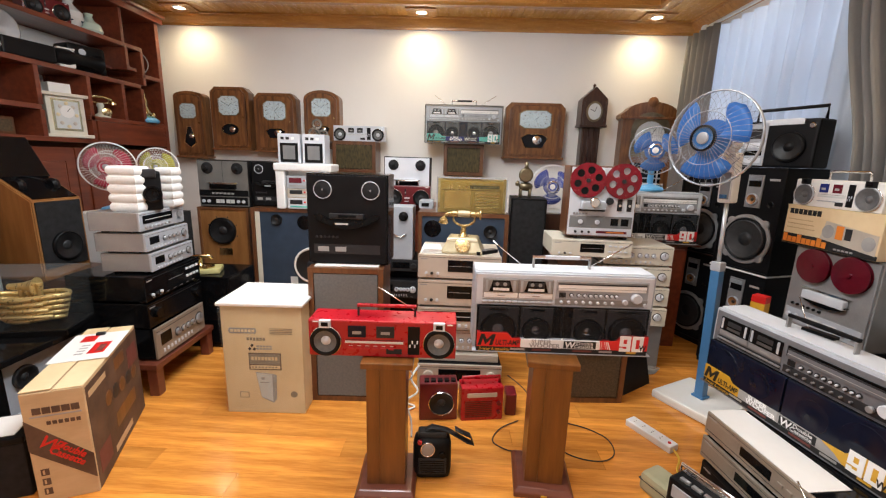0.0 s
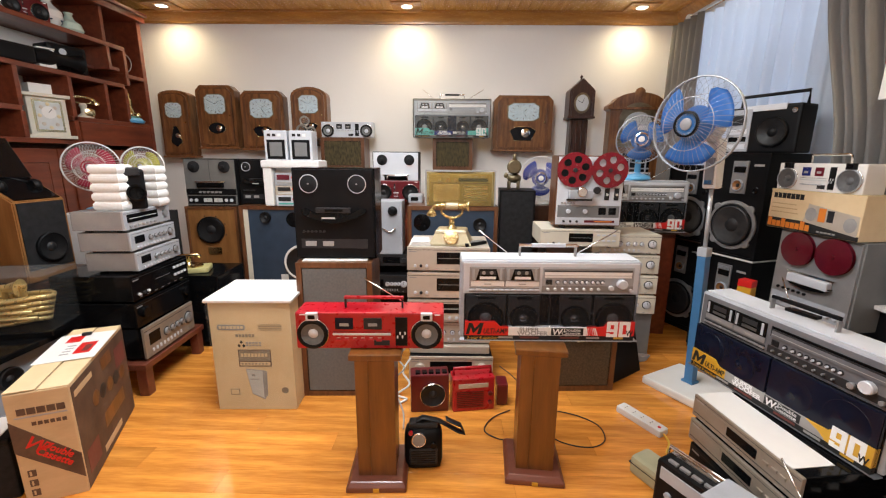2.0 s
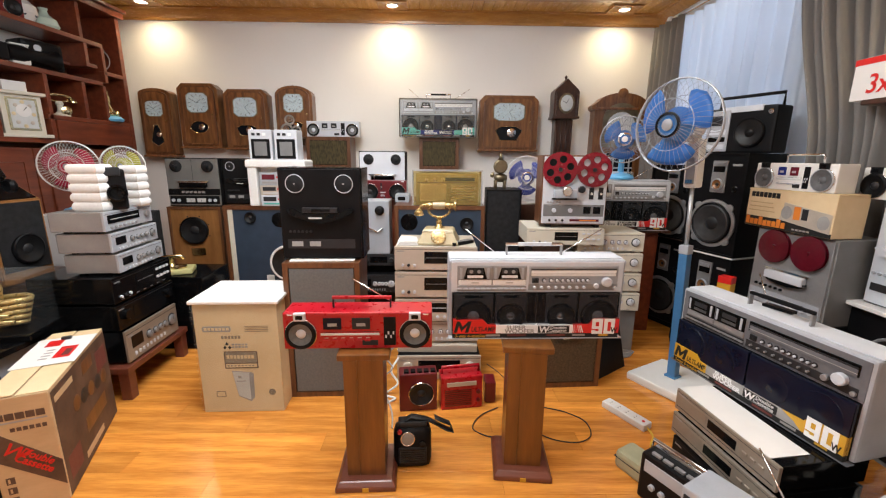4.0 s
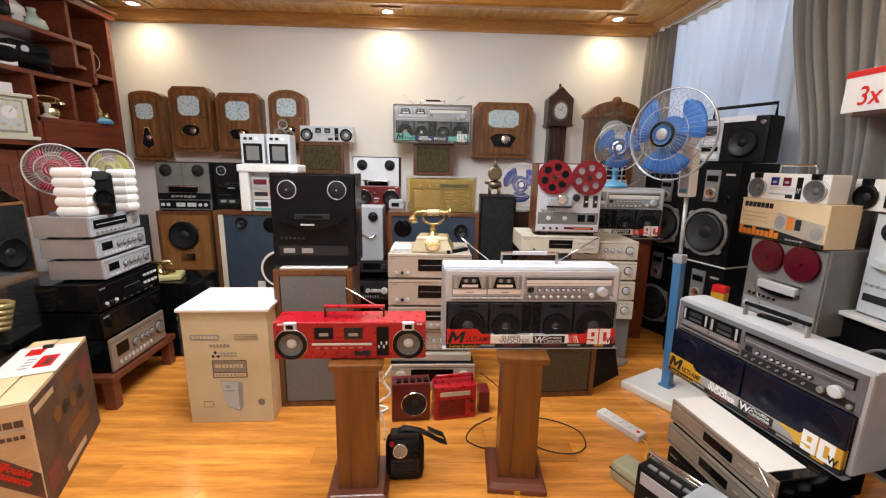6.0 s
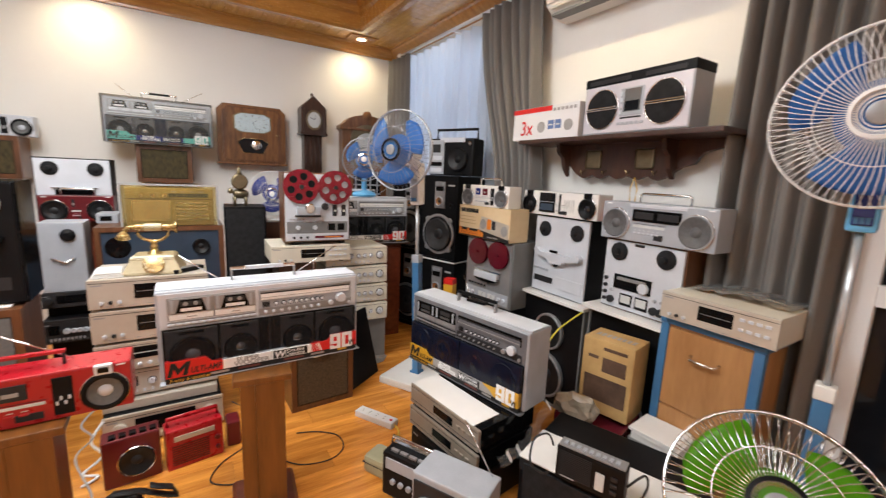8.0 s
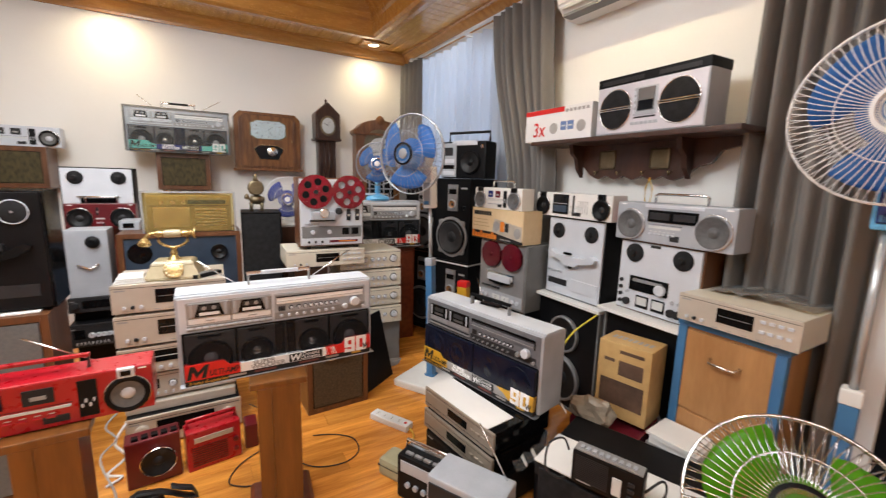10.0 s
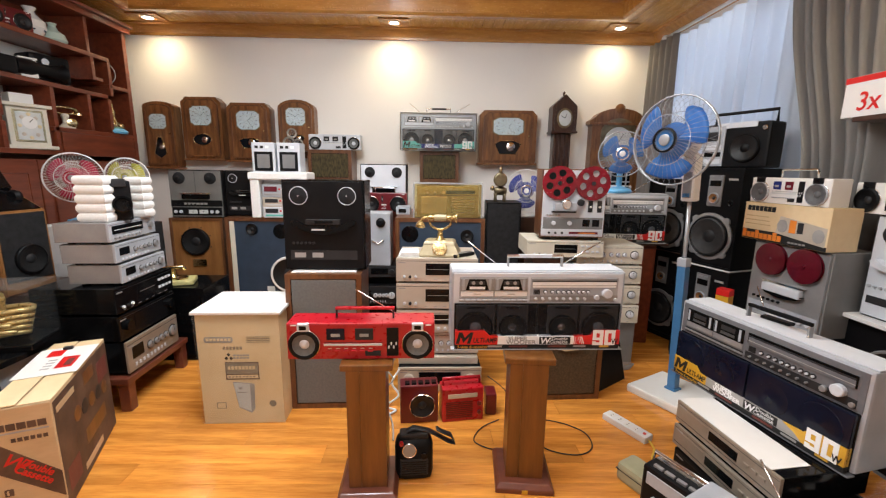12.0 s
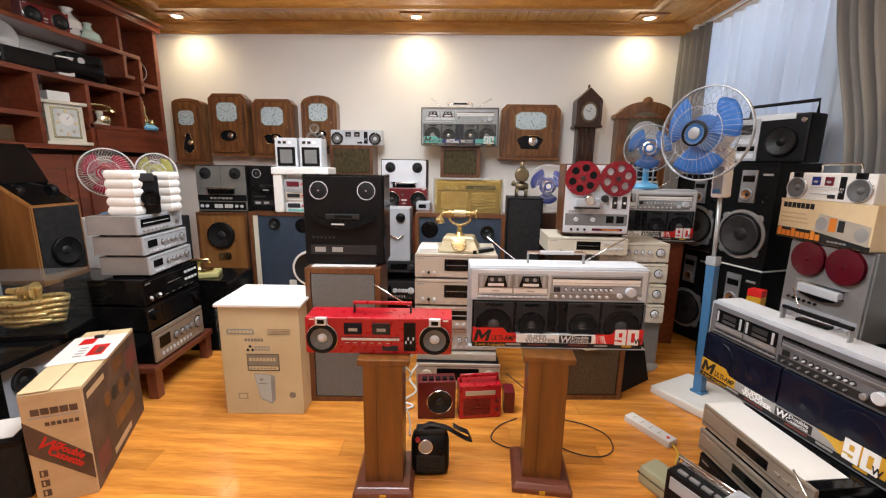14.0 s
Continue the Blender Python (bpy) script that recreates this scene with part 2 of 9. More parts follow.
surf("mirror_window", (0.38, 0.42, 0.45), (0.46, 0.50, 0.53), 5.0, 0.06, metal=0.7)
surf("plain_white", (0.76, 0.76, 0.76), (0.80, 0.80, 0.80), 3.0, 0.45)
surf("cable_lemon", (0.72, 0.60, 0.04), (0.80, 0.68, 0.06), 6.0, 0.45)
surf("cable_yellow", (0.70, 0.42, 0.03), (0.78, 0.50, 0.05), 6.0, 0.45)
surf("olive_case", (0.33, 0.32, 0.20), (0.40, 0.39, 0.26), 8.0, 0.45, bump=0.08)
surf("rubber", (0.015, 0.015, 0.015), (0.025, 0.025, 0.025), 9.0, 0.7)
surf("mint_plastic", (0.48, 0.45, 0.18), (0.56, 0.52, 0.24), 7.0, 0.35)
def clear_blade(name, colour, share):
    """Tinted see-through plastic of a fan blade."""
    m = bpy.data.materials.new(name)
    m.use_nodes = True
    n, l = m.node_tree.nodes, m.node_tree.links
    p = n["Principled BSDF"]
    p.inputs["Base Color"].default_value, p.inputs["Roughness"].default_value = (*colour, 1), 0.3
    p.inputs["Specular IOR Level"].default_value = 0.3
    c, t, mix, soft = n.new("ShaderNodeBsdfTransparent"), n.new("ShaderNodeBsdfTranslucent"), n.new("ShaderNodeMixShader"), n.new("ShaderNodeMixShader")
    c.inputs[0].default_value = tuple(0.25 + 0.75 * min(1, v * 1.4) for v in colour) + (1,)
    t.inputs[0].default_value = (*colour, 1)
    soft.inputs[0].default_value = 0.45
    l.new(p.outputs[0], soft.inputs[1])
    l.new(t.outputs[0], soft.inputs[2])
    tex, ramp = n.new("ShaderNodeTexNoise"), n.new("ShaderNodeMapRange")
    tex.inputs["Scale"].default_value = 9
    ramp.inputs[3].default_value, ramp.inputs[4].default_value = share * 0.8, share * 1.2
    l.new(tex.outputs[0], ramp.inputs[0])
    l.new(ramp.outputs[0], mix.inputs[0])
    l.new(soft.outputs[0], mix.inputs[1])
    l.new(c.outputs[0], mix.inputs[2])
    l.new(mix.outputs[0], n["Material Output"].inputs[0])
    M[name] = m


clear_blade("blade_blue", (0.075, 0.26, 0.64), 0.30)
clear_blade("blade_violet", (0.05, 0.08, 0.46), 0.2)
clear_blade("blade_red", (0.56, 0.03, 0.08), 0.15)
clear_blade("blade_yellow", (0.58, 0.56, 0.06), 0.25)
clear_blade("blade_green", (0.16, 0.48, 0.02), 0.32)
surf("bronze", (0.16, 0.13, 0.08), (0.26, 0.21, 0.13), 14.0, 0.35, metal=0.8, bump=0.2)
surf("dial_gold", (0.50, 0.385, 0.13), (0.60, 0.48, 0.19), 14.0, 0.4, metal=0.3)
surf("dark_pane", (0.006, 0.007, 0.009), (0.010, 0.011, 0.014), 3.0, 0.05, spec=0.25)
clear_sheet("acrylic", (0.95, 0.97, 0.97), 0.0)
clear_sheet("amber_acrylic", (0.88, 0.74, 0.34), 0.08, body=1.0)
clear_sheet("film_wrap", (0.96, 0.94, 0.90), 0.03, 0.10, body=0.7)
clear_sheet("cover_gloss", (0.55, 0.56, 0.60), 0.02, 0.04)
clear_sheet("dial_glass", (0.90, 0.95, 0.98), 0.03, 0.04, body=0.8)
clear_sheet("pane_glass", (0.9, 0.95, 1.0), 0.02)
clear_sheet("smoked", (0.03, 0.03, 0.035), 0.55, 0.08)
sheer("sheer_cloth", (0.68, 0.74, 0.83), 0.10)
glow("lamp_glow", (1.0, 0.86, 0.62), 25)
glow("panel_glow", (1.0, 0.95, 0.88), 1.5)
glow("dusk_sky", (0.45, 0.58, 0.9), 0.25)


# mesh helpers
def part(name, bm, mat, parent, label=""):
    me = bpy.data.meshes.new(name)
    bm.to_mesh(me)
    bm.free()
    me.materials.append(M[mat])
    ob = new(name, me)
    ob.parent = parent
    if label:
        ob["label"] = label
    return ob


def smooth(ob):
    for f in ob.data.polygons:
        f.use_smooth = True
    return ob


def thing(name, m, label, category, group="", kind=""):
    ob = new(name)
    ob.empty_display_size = 0.05
    ob.matrix_world = m
    return tagged(ob, label, category, group, kind)


def add_box(bm, xs, ys, zs, bev=0.0):
    r = bmesh.ops.create_cube(bm, size=1.0)["verts"]
    for v in r:
        v.co = Vector((xs[0] + (v.co.x + 0.5) * (xs[1] - xs[0]), ys[0] + (v.co.y + 0.5) * (ys[1] - ys[0]), zs[0] + (v.co.z + 0.5) * (zs[1] - zs[0])))
    if bev:
        es = list({e for v in r for e in v.link_edges})
        bmesh.ops.bevel(bm, geom=es, offset=bev, segments=2, profile=0.6, affect="EDGES")


def box(parent, name, xs, ys, zs, mat, bev=0.002, label=""):
    bm = bmesh.new()
    add_box(bm, xs, ys, zs, bev)
    return part(name, bm, mat, parent, label)


AX = {"x": Matrix.Rotation(radians(90), 4, "Y"), "y": Matrix.Rotation(radians(90), 4, "X"), "z": Matrix.Identity(4)}


def add_lathe(bm, prof, at, axis="y", seg=28, caps=(True, True)):
    """A turned body: prof is (radius, height); along y, height points to the front (-y)."""
    rot = AX[axis] if isinstance(axis, str) else axis
    rings = []
    for r, hgt in prof:
        rings.append([bm.verts.new(Vector(at) + rot @ Vector((r * math.cos(2 * math.pi * i / seg), r * math.sin(2 * math.pi * i / seg), hgt))) for i in range(seg)])
    for a, b in zip(rings, rings[1:]):
        for i in range(seg):
            bm.faces.new((a[i], a[(i + 1) % seg], b[(i + 1) % seg], b[i]))
    if caps[0] and prof[0][0] > 1e-4:
        bm.faces.new(list(reversed(rings[0])))
    if caps[1] and prof[-1][0] > 1e-4:
        bm.faces.new(rings[-1])


def lathe(parent, name, prof, at, mat, axis="y", seg=28, label="", flat=False, caps=(True, True)):
    bm = bmesh.new()
    add_lathe(bm, prof, at, axis, seg, caps)
    bmesh.ops.recalc_face_normals(bm, faces=bm.faces)
    ob = part(name, bm, mat, parent, label)
    if not flat:
        smooth(ob)
        try:
            ob.data.set_sharp_from_angle(angle=radians(35))
        except Exception:
            pass
    return ob


def eased(pts, n=6):
    """A smooth run of points through pts."""
    v = [Vector(p) for p in pts]
    out = []
    for i in range(len(v) - 1):
        a, b, c, d = v[max(i - 1, 0)], v[i], v[i + 1], v[min(i + 2, len(v) - 1)]
        for k in range(n):
            t = k / n
            out.append(0.5 * (2 * b + (c - a) * t + (2 * a - 5 * b + 4 * c - d) * t * t + (3 * b - a - 3 * c + d) * t ** 3))
    return out + [v[-1]]


def add_tube(bm, pts, r, seg=8, closed=False):
    pts = [Vector(p) for p in pts]
    k = len(pts)
    rings = []
    for i, p in enumerate(pts):
        if closed:
            d = pts[(i + 1) % k] - pts[i - 1]
        else:
            d = pts[min(i + 1, k - 1)] - pts[max(i - 1, 0)]
        q = d.to_track_quat("Z", "Y") if d.length > 1e-9 else Vector((0, 0, 1)).to_track_quat("Z", "Y")
        rings.append([bm.verts.new(p + q @ Vector((r * math.cos(2 * math.pi * j / seg), r * math.sin(2 * math.pi * j / seg), 0))) for j in range(seg)])
    for i in range(k if closed else k - 1):
        a, b = rings[i], rings[(i + 1) % k]
        best = min(range(seg), key=lambda s: (a[0].co - b[s].co).length) if closed and i == k - 1 else 0
        for j in range(seg):
            bm.faces.new((a[j], a[(j + 1) % seg], b[(j + 1 + best) % seg], b[(j + best) % seg]))
    if not closed:
        bm.faces.new(list(reversed(rings[0])))
        bm.faces.new(rings[-1])


def tube(parent, name, pts, r, mat, seg=8, closed=False, label=""):
    bm = bmesh.new()
    add_tube(bm, eased(pts) if name == "cable" and not closed else pts, r, seg, closed)
    bmesh.ops.recalc_face_normals(bm, faces=bm.faces)
    return smooth(part(name, bm, mat, parent, label))


def ring(parent, name, at, R, r, mat, axis="y", label="", seg=36):
    rot = AX[axis] if isinstance(axis, str) else axis
    pts = [Vector(at) + rot @ Vector((R * math.cos(2 * math.pi * i / seg), R * math.sin(2 * math.pi * i / seg), 0)) for i in range(seg)]
    return tube(parent, name, pts, r, mat, 6, True, label)


def plate(parent, name, pts, y0, y1, mat, label=""):
    """An outline in x and z given thickness from y0 to y1."""
    bm = bmesh.new()
    a = [bm.verts.new((x, y0, z)) for x, z in pts]
    b = [bm.verts.new((x, y1, z)) for x, z in pts]
    bm.faces.new(a)
    bm.faces.new(list(reversed(b)))
    k = len(pts)
    for i in range(k):
        bm.faces.new((a[i], b[i], b[(i + 1) % k], a[(i + 1) % k]))
    bmesh.ops.recalc_face_normals(bm, faces=bm.faces)
    return part(name, bm, mat, parent, label)


def words(parent, name, text, size, at, mat, wide=1.0, slant=0.0, turn=None, bold=0.0):
    """Lettering on a front face, as thin raised mesh; at is the lower left corner."""
    cu = bpy.data.curves.new(name, "FONT")
    cu.body, cu.size, cu.extrude, cu.shear, cu.offset = text, size, 0.0004, slant, bold
    cu.resolution_u = 3
    tmp = new("tmp", cu)
    bpy.context.view_layer.update()
    me = bpy.data.meshes.new_from_object(tmp.evaluated_get(bpy.context.evaluated_depsgraph_get()))
    bpy.data.objects.remove(tmp)
    me.transform(Matrix.Translation(at) @ (turn or Matrix.Rotation(radians(90), 4, "X")) @ Matrix.Diagonal((wide, 1, 1, 1)))
    me.materials.clear()
    me.materials.append(M[mat])
    me.name = name
    ob = new(name, me)
    ob.parent = parent
    return ob


def speaker(parent, name, x, z, r, y=0.0, rim="black_plastic", cone="cone_paper", dome="dark_grey", rim_w=0.12):
    """A loudspeaker driver: rim, cone and dome, seen from the front at depth y."""
    hgt = min(0.022, 0.008 + r * 0.11)
    rim_ob = lathe(parent, name, [(r, -0.002), (r, hgt * 0.8), (r * (1 - rim_w / 2), hgt), (r * (1 - rim_w), hgt * 0.85)], (x, y, z), rim, caps=(True, False))
    lathe(rim_ob, "cone", [(r * (1 - rim_w), hgt * 0.8), (r * 0.86, hgt * 0.95), (r * 0.78, hgt * 0.75), (r * 0.32, 0.002)], (x, y, z), cone, caps=(False, False))
    lathe(rim_ob, "dome", [(r * 0.33, 0.001), (r * 0.27, hgt * 0.35), (r * 0.15, hgt * 0.6), (0.0001, hgt * 0.68)], (x, y, z), dome, caps=(False, False))
    return rim_ob


def knob(parent, x, z, r, depth=0.015, mat="silver_light", y=0.0, name="knob"):
    return lathe(parent, name, [(r, 0), (r, depth * 0.85), (r * 0.85, depth), (0.0001, depth)], (x, y, z), mat, seg=18)


def button(parent, x, z, w, h, mat="silver_light", y=0.0, d=0.006, name="button"):
    return box(parent, name, (x - w / 2, x + w / 2), (y - d, y + 0.002), (z - h / 2, z + h / 2), mat, 0.001)


# the room
def structure(name, label, category):
    return tagged(new(name), label, category, kind="structure")


def wall(name, boxes, label):
    ob = structure(name, label, "wall")
    bm = bmesh.new()
    for xs, ys, zs in boxes:
        add_box(bm, xs, ys, zs)
    me = bpy.data.meshes.new(name)
    bm.to_mesh(me)
    bm.free()
    me.materials.append(M["wall_paint"])
    wob = part_from(ob, me)
    return wob


def part_from(ob, me):
    name, tags = ob.name, {k: ob[k] for k in ob.keys()}
    bpy.data.objects.remove(ob)
    o = new(name, me)
    for k, v in tags.items():
        o[k] = v
    return o


T = 0.15
wall("wall_north", [((LEFT - T, RIGHT + T), (BACK, BACK + T), (0, 3.1))], "cream-white painted plaster wall hung with old clocks")
wall("wall_south", [((LEFT - T, RIGHT + T), (SOUTH - T, SOUTH), (0, 3.1))], "plain cream-white painted plaster wall")
wall("wall_west", [((LEFT - T, LEFT), (SOUTH, BACK), (0, 3.1))], "cream-white plaster wall behind the display shelves")
WIN_Y, WIN_Z, DOOR_Y = (2.95, 4.3), (0.85, 2.45), (-0.62, 0.66)
wall("wall_east", [
    ((RIGHT, RIGHT + T), (WIN_Y[1], BACK), (0, 3.1)),
    ((RIGHT, RIGHT + T), WIN_Y, (0, WIN_Z[0])),
    ((RIGHT, RIGHT + T), WIN_Y, (WIN_Z[1], 3.1)),
    ((RIGHT, RIGHT + T), (DOOR_Y[1], WIN_Y[0]), (0, 3.1)),
    ((RIGHT, RIGHT + T), DOOR_Y, (2.15, 3.1)),
    ((RIGHT, RIGHT + T), (SOUTH, DOOR_Y[0]), (0, 3.1)),
], "cream-white plaster wall with a window and a glazed door")

# floor bed below the planks
bm = bmesh.new()
add_box(bm, (LEFT - T, RIGHT + T), (SOUTH - T, BACK + T), (-0.12, -0.004))
me = bpy.data.meshes.new("floor")
bm.to_mesh(me)
bm.free()
me.materials.append(M["floor_joint"])
floor = tagged(new("floor", me), "glossy honey-orange laminate plank floor", "floor", kind="structure")

# ceiling: flat boarded border, rim moulding, raised boarded middle, crown moulding
TX, TY = (-2.1, 2.28), (-1.6, 4.2)
bm = bmesh.new()
step = 0.10
x = LEFT
while x < RIGHT:
    x1 = min(x + step - 0.004, RIGHT)
    for ys in ((TY[1], BACK), (SOUTH, TY[0])):
        add_box(bm, (x, x1), ys, (CEIL, CEIL + 0.02))
    x += step
y = TY[0]
while y < TY[1]:
    y1 = min(y + step - 0.004, TY[1])
    for xs in ((LEFT, TX[0]), (TX[1], RIGHT)):
        add_box(bm, xs, (y, y1), (CEIL, CEIL + 0.02))
    y += step
x = TX[0]
while x < TX[1]:
    add_box(bm, (x, min(x + step - 0.004, TX[1])), (TY[0], TY[1]), (TRAY, TRAY + 0.02))
    x += step
add_box(bm, (LEFT, RIGHT), (SOUTH, BACK), (TRAY + 0.025, TRAY + 0.06))
for ys in ((TY[1], BACK), (SOUTH, TY[0])):
    add_box(bm, (LEFT, RIGHT), ys, (CEIL + 0.022, CEIL + 0.03))
for xs in ((LEFT, TX[0]), (TX[1], RIGHT)):
    add_box(bm, xs, TY, (CEIL + 0.022, CEIL + 0.03))
me = bpy.data.meshes.new("ceiling")
bm.to_mesh(me)
bm.free()
me.materials.append(M["ceiling_wood"])
tagged(new("ceiling", me), "varnished honey-coloured board ceiling with a raised middle", "ceiling", kind="structure")


def frame_mould(name, xs, ys, prof, inward, label):
    """Moulding run round a rectangle; prof is (offset, z), offset inward or outward."""
    bm = bmesh.new()
    s = 1 if inward else -1
    rings = []
    for off, z in prof:
        o = s * off
        rings.append([bm.verts.new(p) for p in ((xs[0] + o, ys[0] + o, z), (xs[1] - o, ys[0] + o, z), (xs[1] - o, ys[1] - o, z), (xs[0] + o, ys[1] - o, z))])
    for a, b in zip(rings, rings[1:]):
        for i in range(4):
            bm.faces.new((a[i], a[(i + 1) % 4], b[(i + 1) % 4], b[i]))
    bmesh.ops.recalc_face_normals(bm, faces=bm.faces)
    me = bpy.data.meshes.new(name)
    bm.to_mesh(me)
    bm.free()
    me.materials.append(M["moulding_wood"])
    return tagged(new(name, me), label, "moulding", kind="structure")


frame_mould("crown_moulding", (LEFT, RIGHT), (SOUTH, BACK), [(0.0, 2.625), (0.018, 2.625), (0.022, 2.645), (0.045, 2.66), (0.085, 2.69), (0.10, 2.705), (0.125, 2.708), (0.13, 2.72)], True, "varnished wooden crown moulding under the ceiling")
frame_mould("tray_moulding", TX, TY, [(-0.14, 2.719), (-0.13, 2.70), (-0.06, 2.685), (-0.05, 2.67), (0.0, 2.67), (0.02, 2.69), (0.025, 2.80), (0.05, 2.82), (0.055, 2.86), (0.11, 2.91), (0.13, 2.939)], True, "varnished wooden rim moulding with carved beads")
bm = bmesh.new()
for i in range(150):
    bx = TX[0] + 0.1 + i * 0.0285
    if bx < TX[1] - 0.1 and (i // 14) % 2 == 0:
        add_box(bm, (bx, bx + 0.016), (TY[1] - 0.004 - 0.028, TY[1] - 0.02), (2.70, 2.715), 0.003)
        add_box(bm, (bx, bx + 0.016), (TY[1] + 0.075, TY[1] + 0.09), (2.682, 2.694), 0.003)
me = bpy.data.meshes.new("carved_beads")
bm.to_mesh(me)
bm.free()
me.materials.append(M["moulding_wood"])
tagged(new("trim", me), "carved wooden beads along the ceiling rim", "trim", kind="structure")

# the added east spot gets the same fitting as the three along the back
for sx, sy in SPOTS:
    dl = thing("downlight", pose(sx, sy, CEIL), "recessed warm white downlight in a square wooden plate; of the four, the east one is added", "downlight", "ceiling downlights")
    bm = bmesh.new()
    for xs, ys in (((-0.14, 0.14), (-0.11, -0.055)), ((-0.14, 0.14), (0.055, 0.11)), ((-0.14, -0.055), (-0.055, 0.055)), ((0.055, 0.14), (-0.055, 0.055))):
        add_box(bm, xs, ys, (-0.012, -0.001), 0.002)
    part("mounting_plate", bm, "moulding_wood", dl)
    ring(dl, "trim_ring", (0, 0, -0.01), 0.052, 0.006, "plain_white", "z")
    lathe(dl, "lens", [(0.045, -0.006), (0.0001, -0.005)], (0, 0, 0), "lamp_glow", "z")
# the second panel, at y -0.9, is an unseen addition for the rear fill
for nm, cx, cy, w, d in (("panel", 0.1, 2.0, 1.5, 2.2), ("panel", 0.1, -0.9, 1.5, 1.0)):
    pl = thing("ceiling_panel_light", pose(cx, cy, TRAY), "flat white LED panel set in the raised ceiling; the rear one of the two is added", "panel light", "ceiling panels")
    box(pl, "diffuser", (-w / 2, w / 2), (-d / 2, d / 2), (-0.03, -0.012), "panel_glow", 0.0)
    bm = bmesh.new()
    for xs, ys in (((-w / 2 - 0.03, w / 2 + 0.03), (-d / 2 - 0.03, -d / 2)), ((-w / 2 - 0.03, w / 2 + 0.03), (d / 2, d / 2 + 0.03)), ((-w / 2 - 0.03, -w / 2), (-d / 2, d / 2)), ((w / 2, w / 2 + 0.03), (-d / 2, d / 2))):
        add_box(bm, xs, ys, (-0.035, -0.001))
    part("frame", bm, "plain_white", pl)

# invented stem and shade above the added point light
pn = thing("pendant_lamp", pose(0.1, 1.75, TRAY), "added round white ceiling lamp on a short stem, an unseen holder for fill light", "lamp")
tube(pn, "stem", [(0, 0, -0.03), (0, 0, -0.2)], 0.012, "chrome", 10)
lathe(pn, "shade", [(0.05, -0.18), (0.16, -0.20), (0.20, -0.23)], (0, 0, 0), "plain_white", "z", 28, caps=(True, False))

# window, with glass, and the dim sky behind it
win = structure("window_1", "white-framed window behind sheer and grey curtains", "window")
win.location = (RIGHT + 0.06, 0, 0)
for zs in ((WIN_Z[0], WIN_Z[0] + 0.05), (WIN_Z[1] - 0.05, WIN_Z[1]), (1.95, 1.99)):
    box(win, "window_frame", (0, 0.05), WIN_Y, zs, "plain_white")
for yy in (WIN_Y[0], 3.4, 3.85, WIN_Y[1] - 0.05):
    box(win, "window_frame", (0.002, 0.048), (yy, yy + 0.05), (WIN_Z[0] + 0.05, WIN_Z[1] - 0.05), "plain_white")
g = box(win, "pane", (0.02, 0.026), (WIN_Y[0] + 0.02, WIN_Y[1] - 0.02), (WIN_Z[0] + 0.02, WIN_Z[1] - 0.02), "pane_glass", 0)
g.visible_shadow = False
bm = bmesh.new()
add_box(bm, (RIGHT + 0.9, RIGHT + 0.95), (1.5, 6.0), (-0.5, 4))
me = bpy.data.meshes.new("backdrop")
bm.to_mesh(me)
bm.free()
me.materials.append(M["dusk_sky"])
tagged(new("backdrop", me), "pale evening daylight outside the window", "backdrop", kind="structure")

door = structure("door_1", "white-framed glazed door with dark panes", "door")
door.location = (RIGHT, 0, 0)
for ys in ((DOOR_Y[1] - 0.07, DOOR_Y[1]), (-0.06, 0.03), (DOOR_Y[0], DOOR_Y[0] + 0.07)):
    box(door, "door_frame", (-0.01, 0.06), ys, (0, 2.15), "plain_white")
for zs in ((0.0, 0.12), (0.95, 1.03), (1.90, 2.15)):
    for ys in ((0.03, DOOR_Y[1] - 0.07), (DOOR_Y[0] + 0.07, -0.06)):
        box(door, "door_frame", (-0.008, 0.058), ys, zs, "plain_white")
# opaque panes; the darkness behind the glass is put into their near-black colour
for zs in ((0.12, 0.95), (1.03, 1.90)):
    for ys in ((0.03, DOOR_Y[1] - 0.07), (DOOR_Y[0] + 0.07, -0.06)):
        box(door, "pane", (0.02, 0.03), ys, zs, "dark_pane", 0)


# curtains
def curtain(label, y0, y1, z0, z1, mat, x, folds, amp, tie=None):
    """Hanging cloth with folds across y; tie pinches it (y, z) to one side."""
    ob = thing("curtain", pose(x, (y0 + y1) / 2, z0), label, "curtain")
    bm = bmesh.new()
    nu, nv = folds * 10, 24
    rnd = random.Random(int(y0 * 100) + folds)
    ph = [rnd.uniform(-0.5, 0.5) for _ in range(folds + 2)]
    grid = []
    for j in range(nv + 1):
        v = j / nv
        row = []
        for i in range(nu + 1):
            u = i / nu
            z = v * (z1 - z0)
            k = int(u * folds)
            wob = math.sin(u * folds * 2 * math.pi + ph[k] * 0.5 + 0.4 * math.sin(v * 3 + k))
            a0, a1 = y0, y1
            if tie:
                ty, tz, half = tie
                s = math.exp(-((z + z0 - tz) / 0.75) ** 2) if z + z0 > tz else 1.0
                a0 = y0 * (1 - s) + (ty - half) * s
                a1 = y1 * (1 - s) + (ty + half) * s
            yy = a0 + (a1 - a0) * u - (y0 + y1) / 2
            xx = amp * wob * (0.75 + 0.25 * math.sin(v * 5 + k)) + 0.008 * math.sin(u * 31 + v * 2)
            row.append(bm.verts.new((xx, yy, z)))
        grid.append(row)
    for j in range(nv):
        for i in range(nu):
            bm.faces.new((grid[j][i], grid[j][i + 1], grid[j + 1][i + 1], grid[j + 1][i]))
    c = smooth(part("cloth", bm, mat, ob))
    if mat != "sheer_cloth":
        sol = c.modifiers.new("thick", "SOLIDIFY")
        sol.thickness = 0.003
    return ob


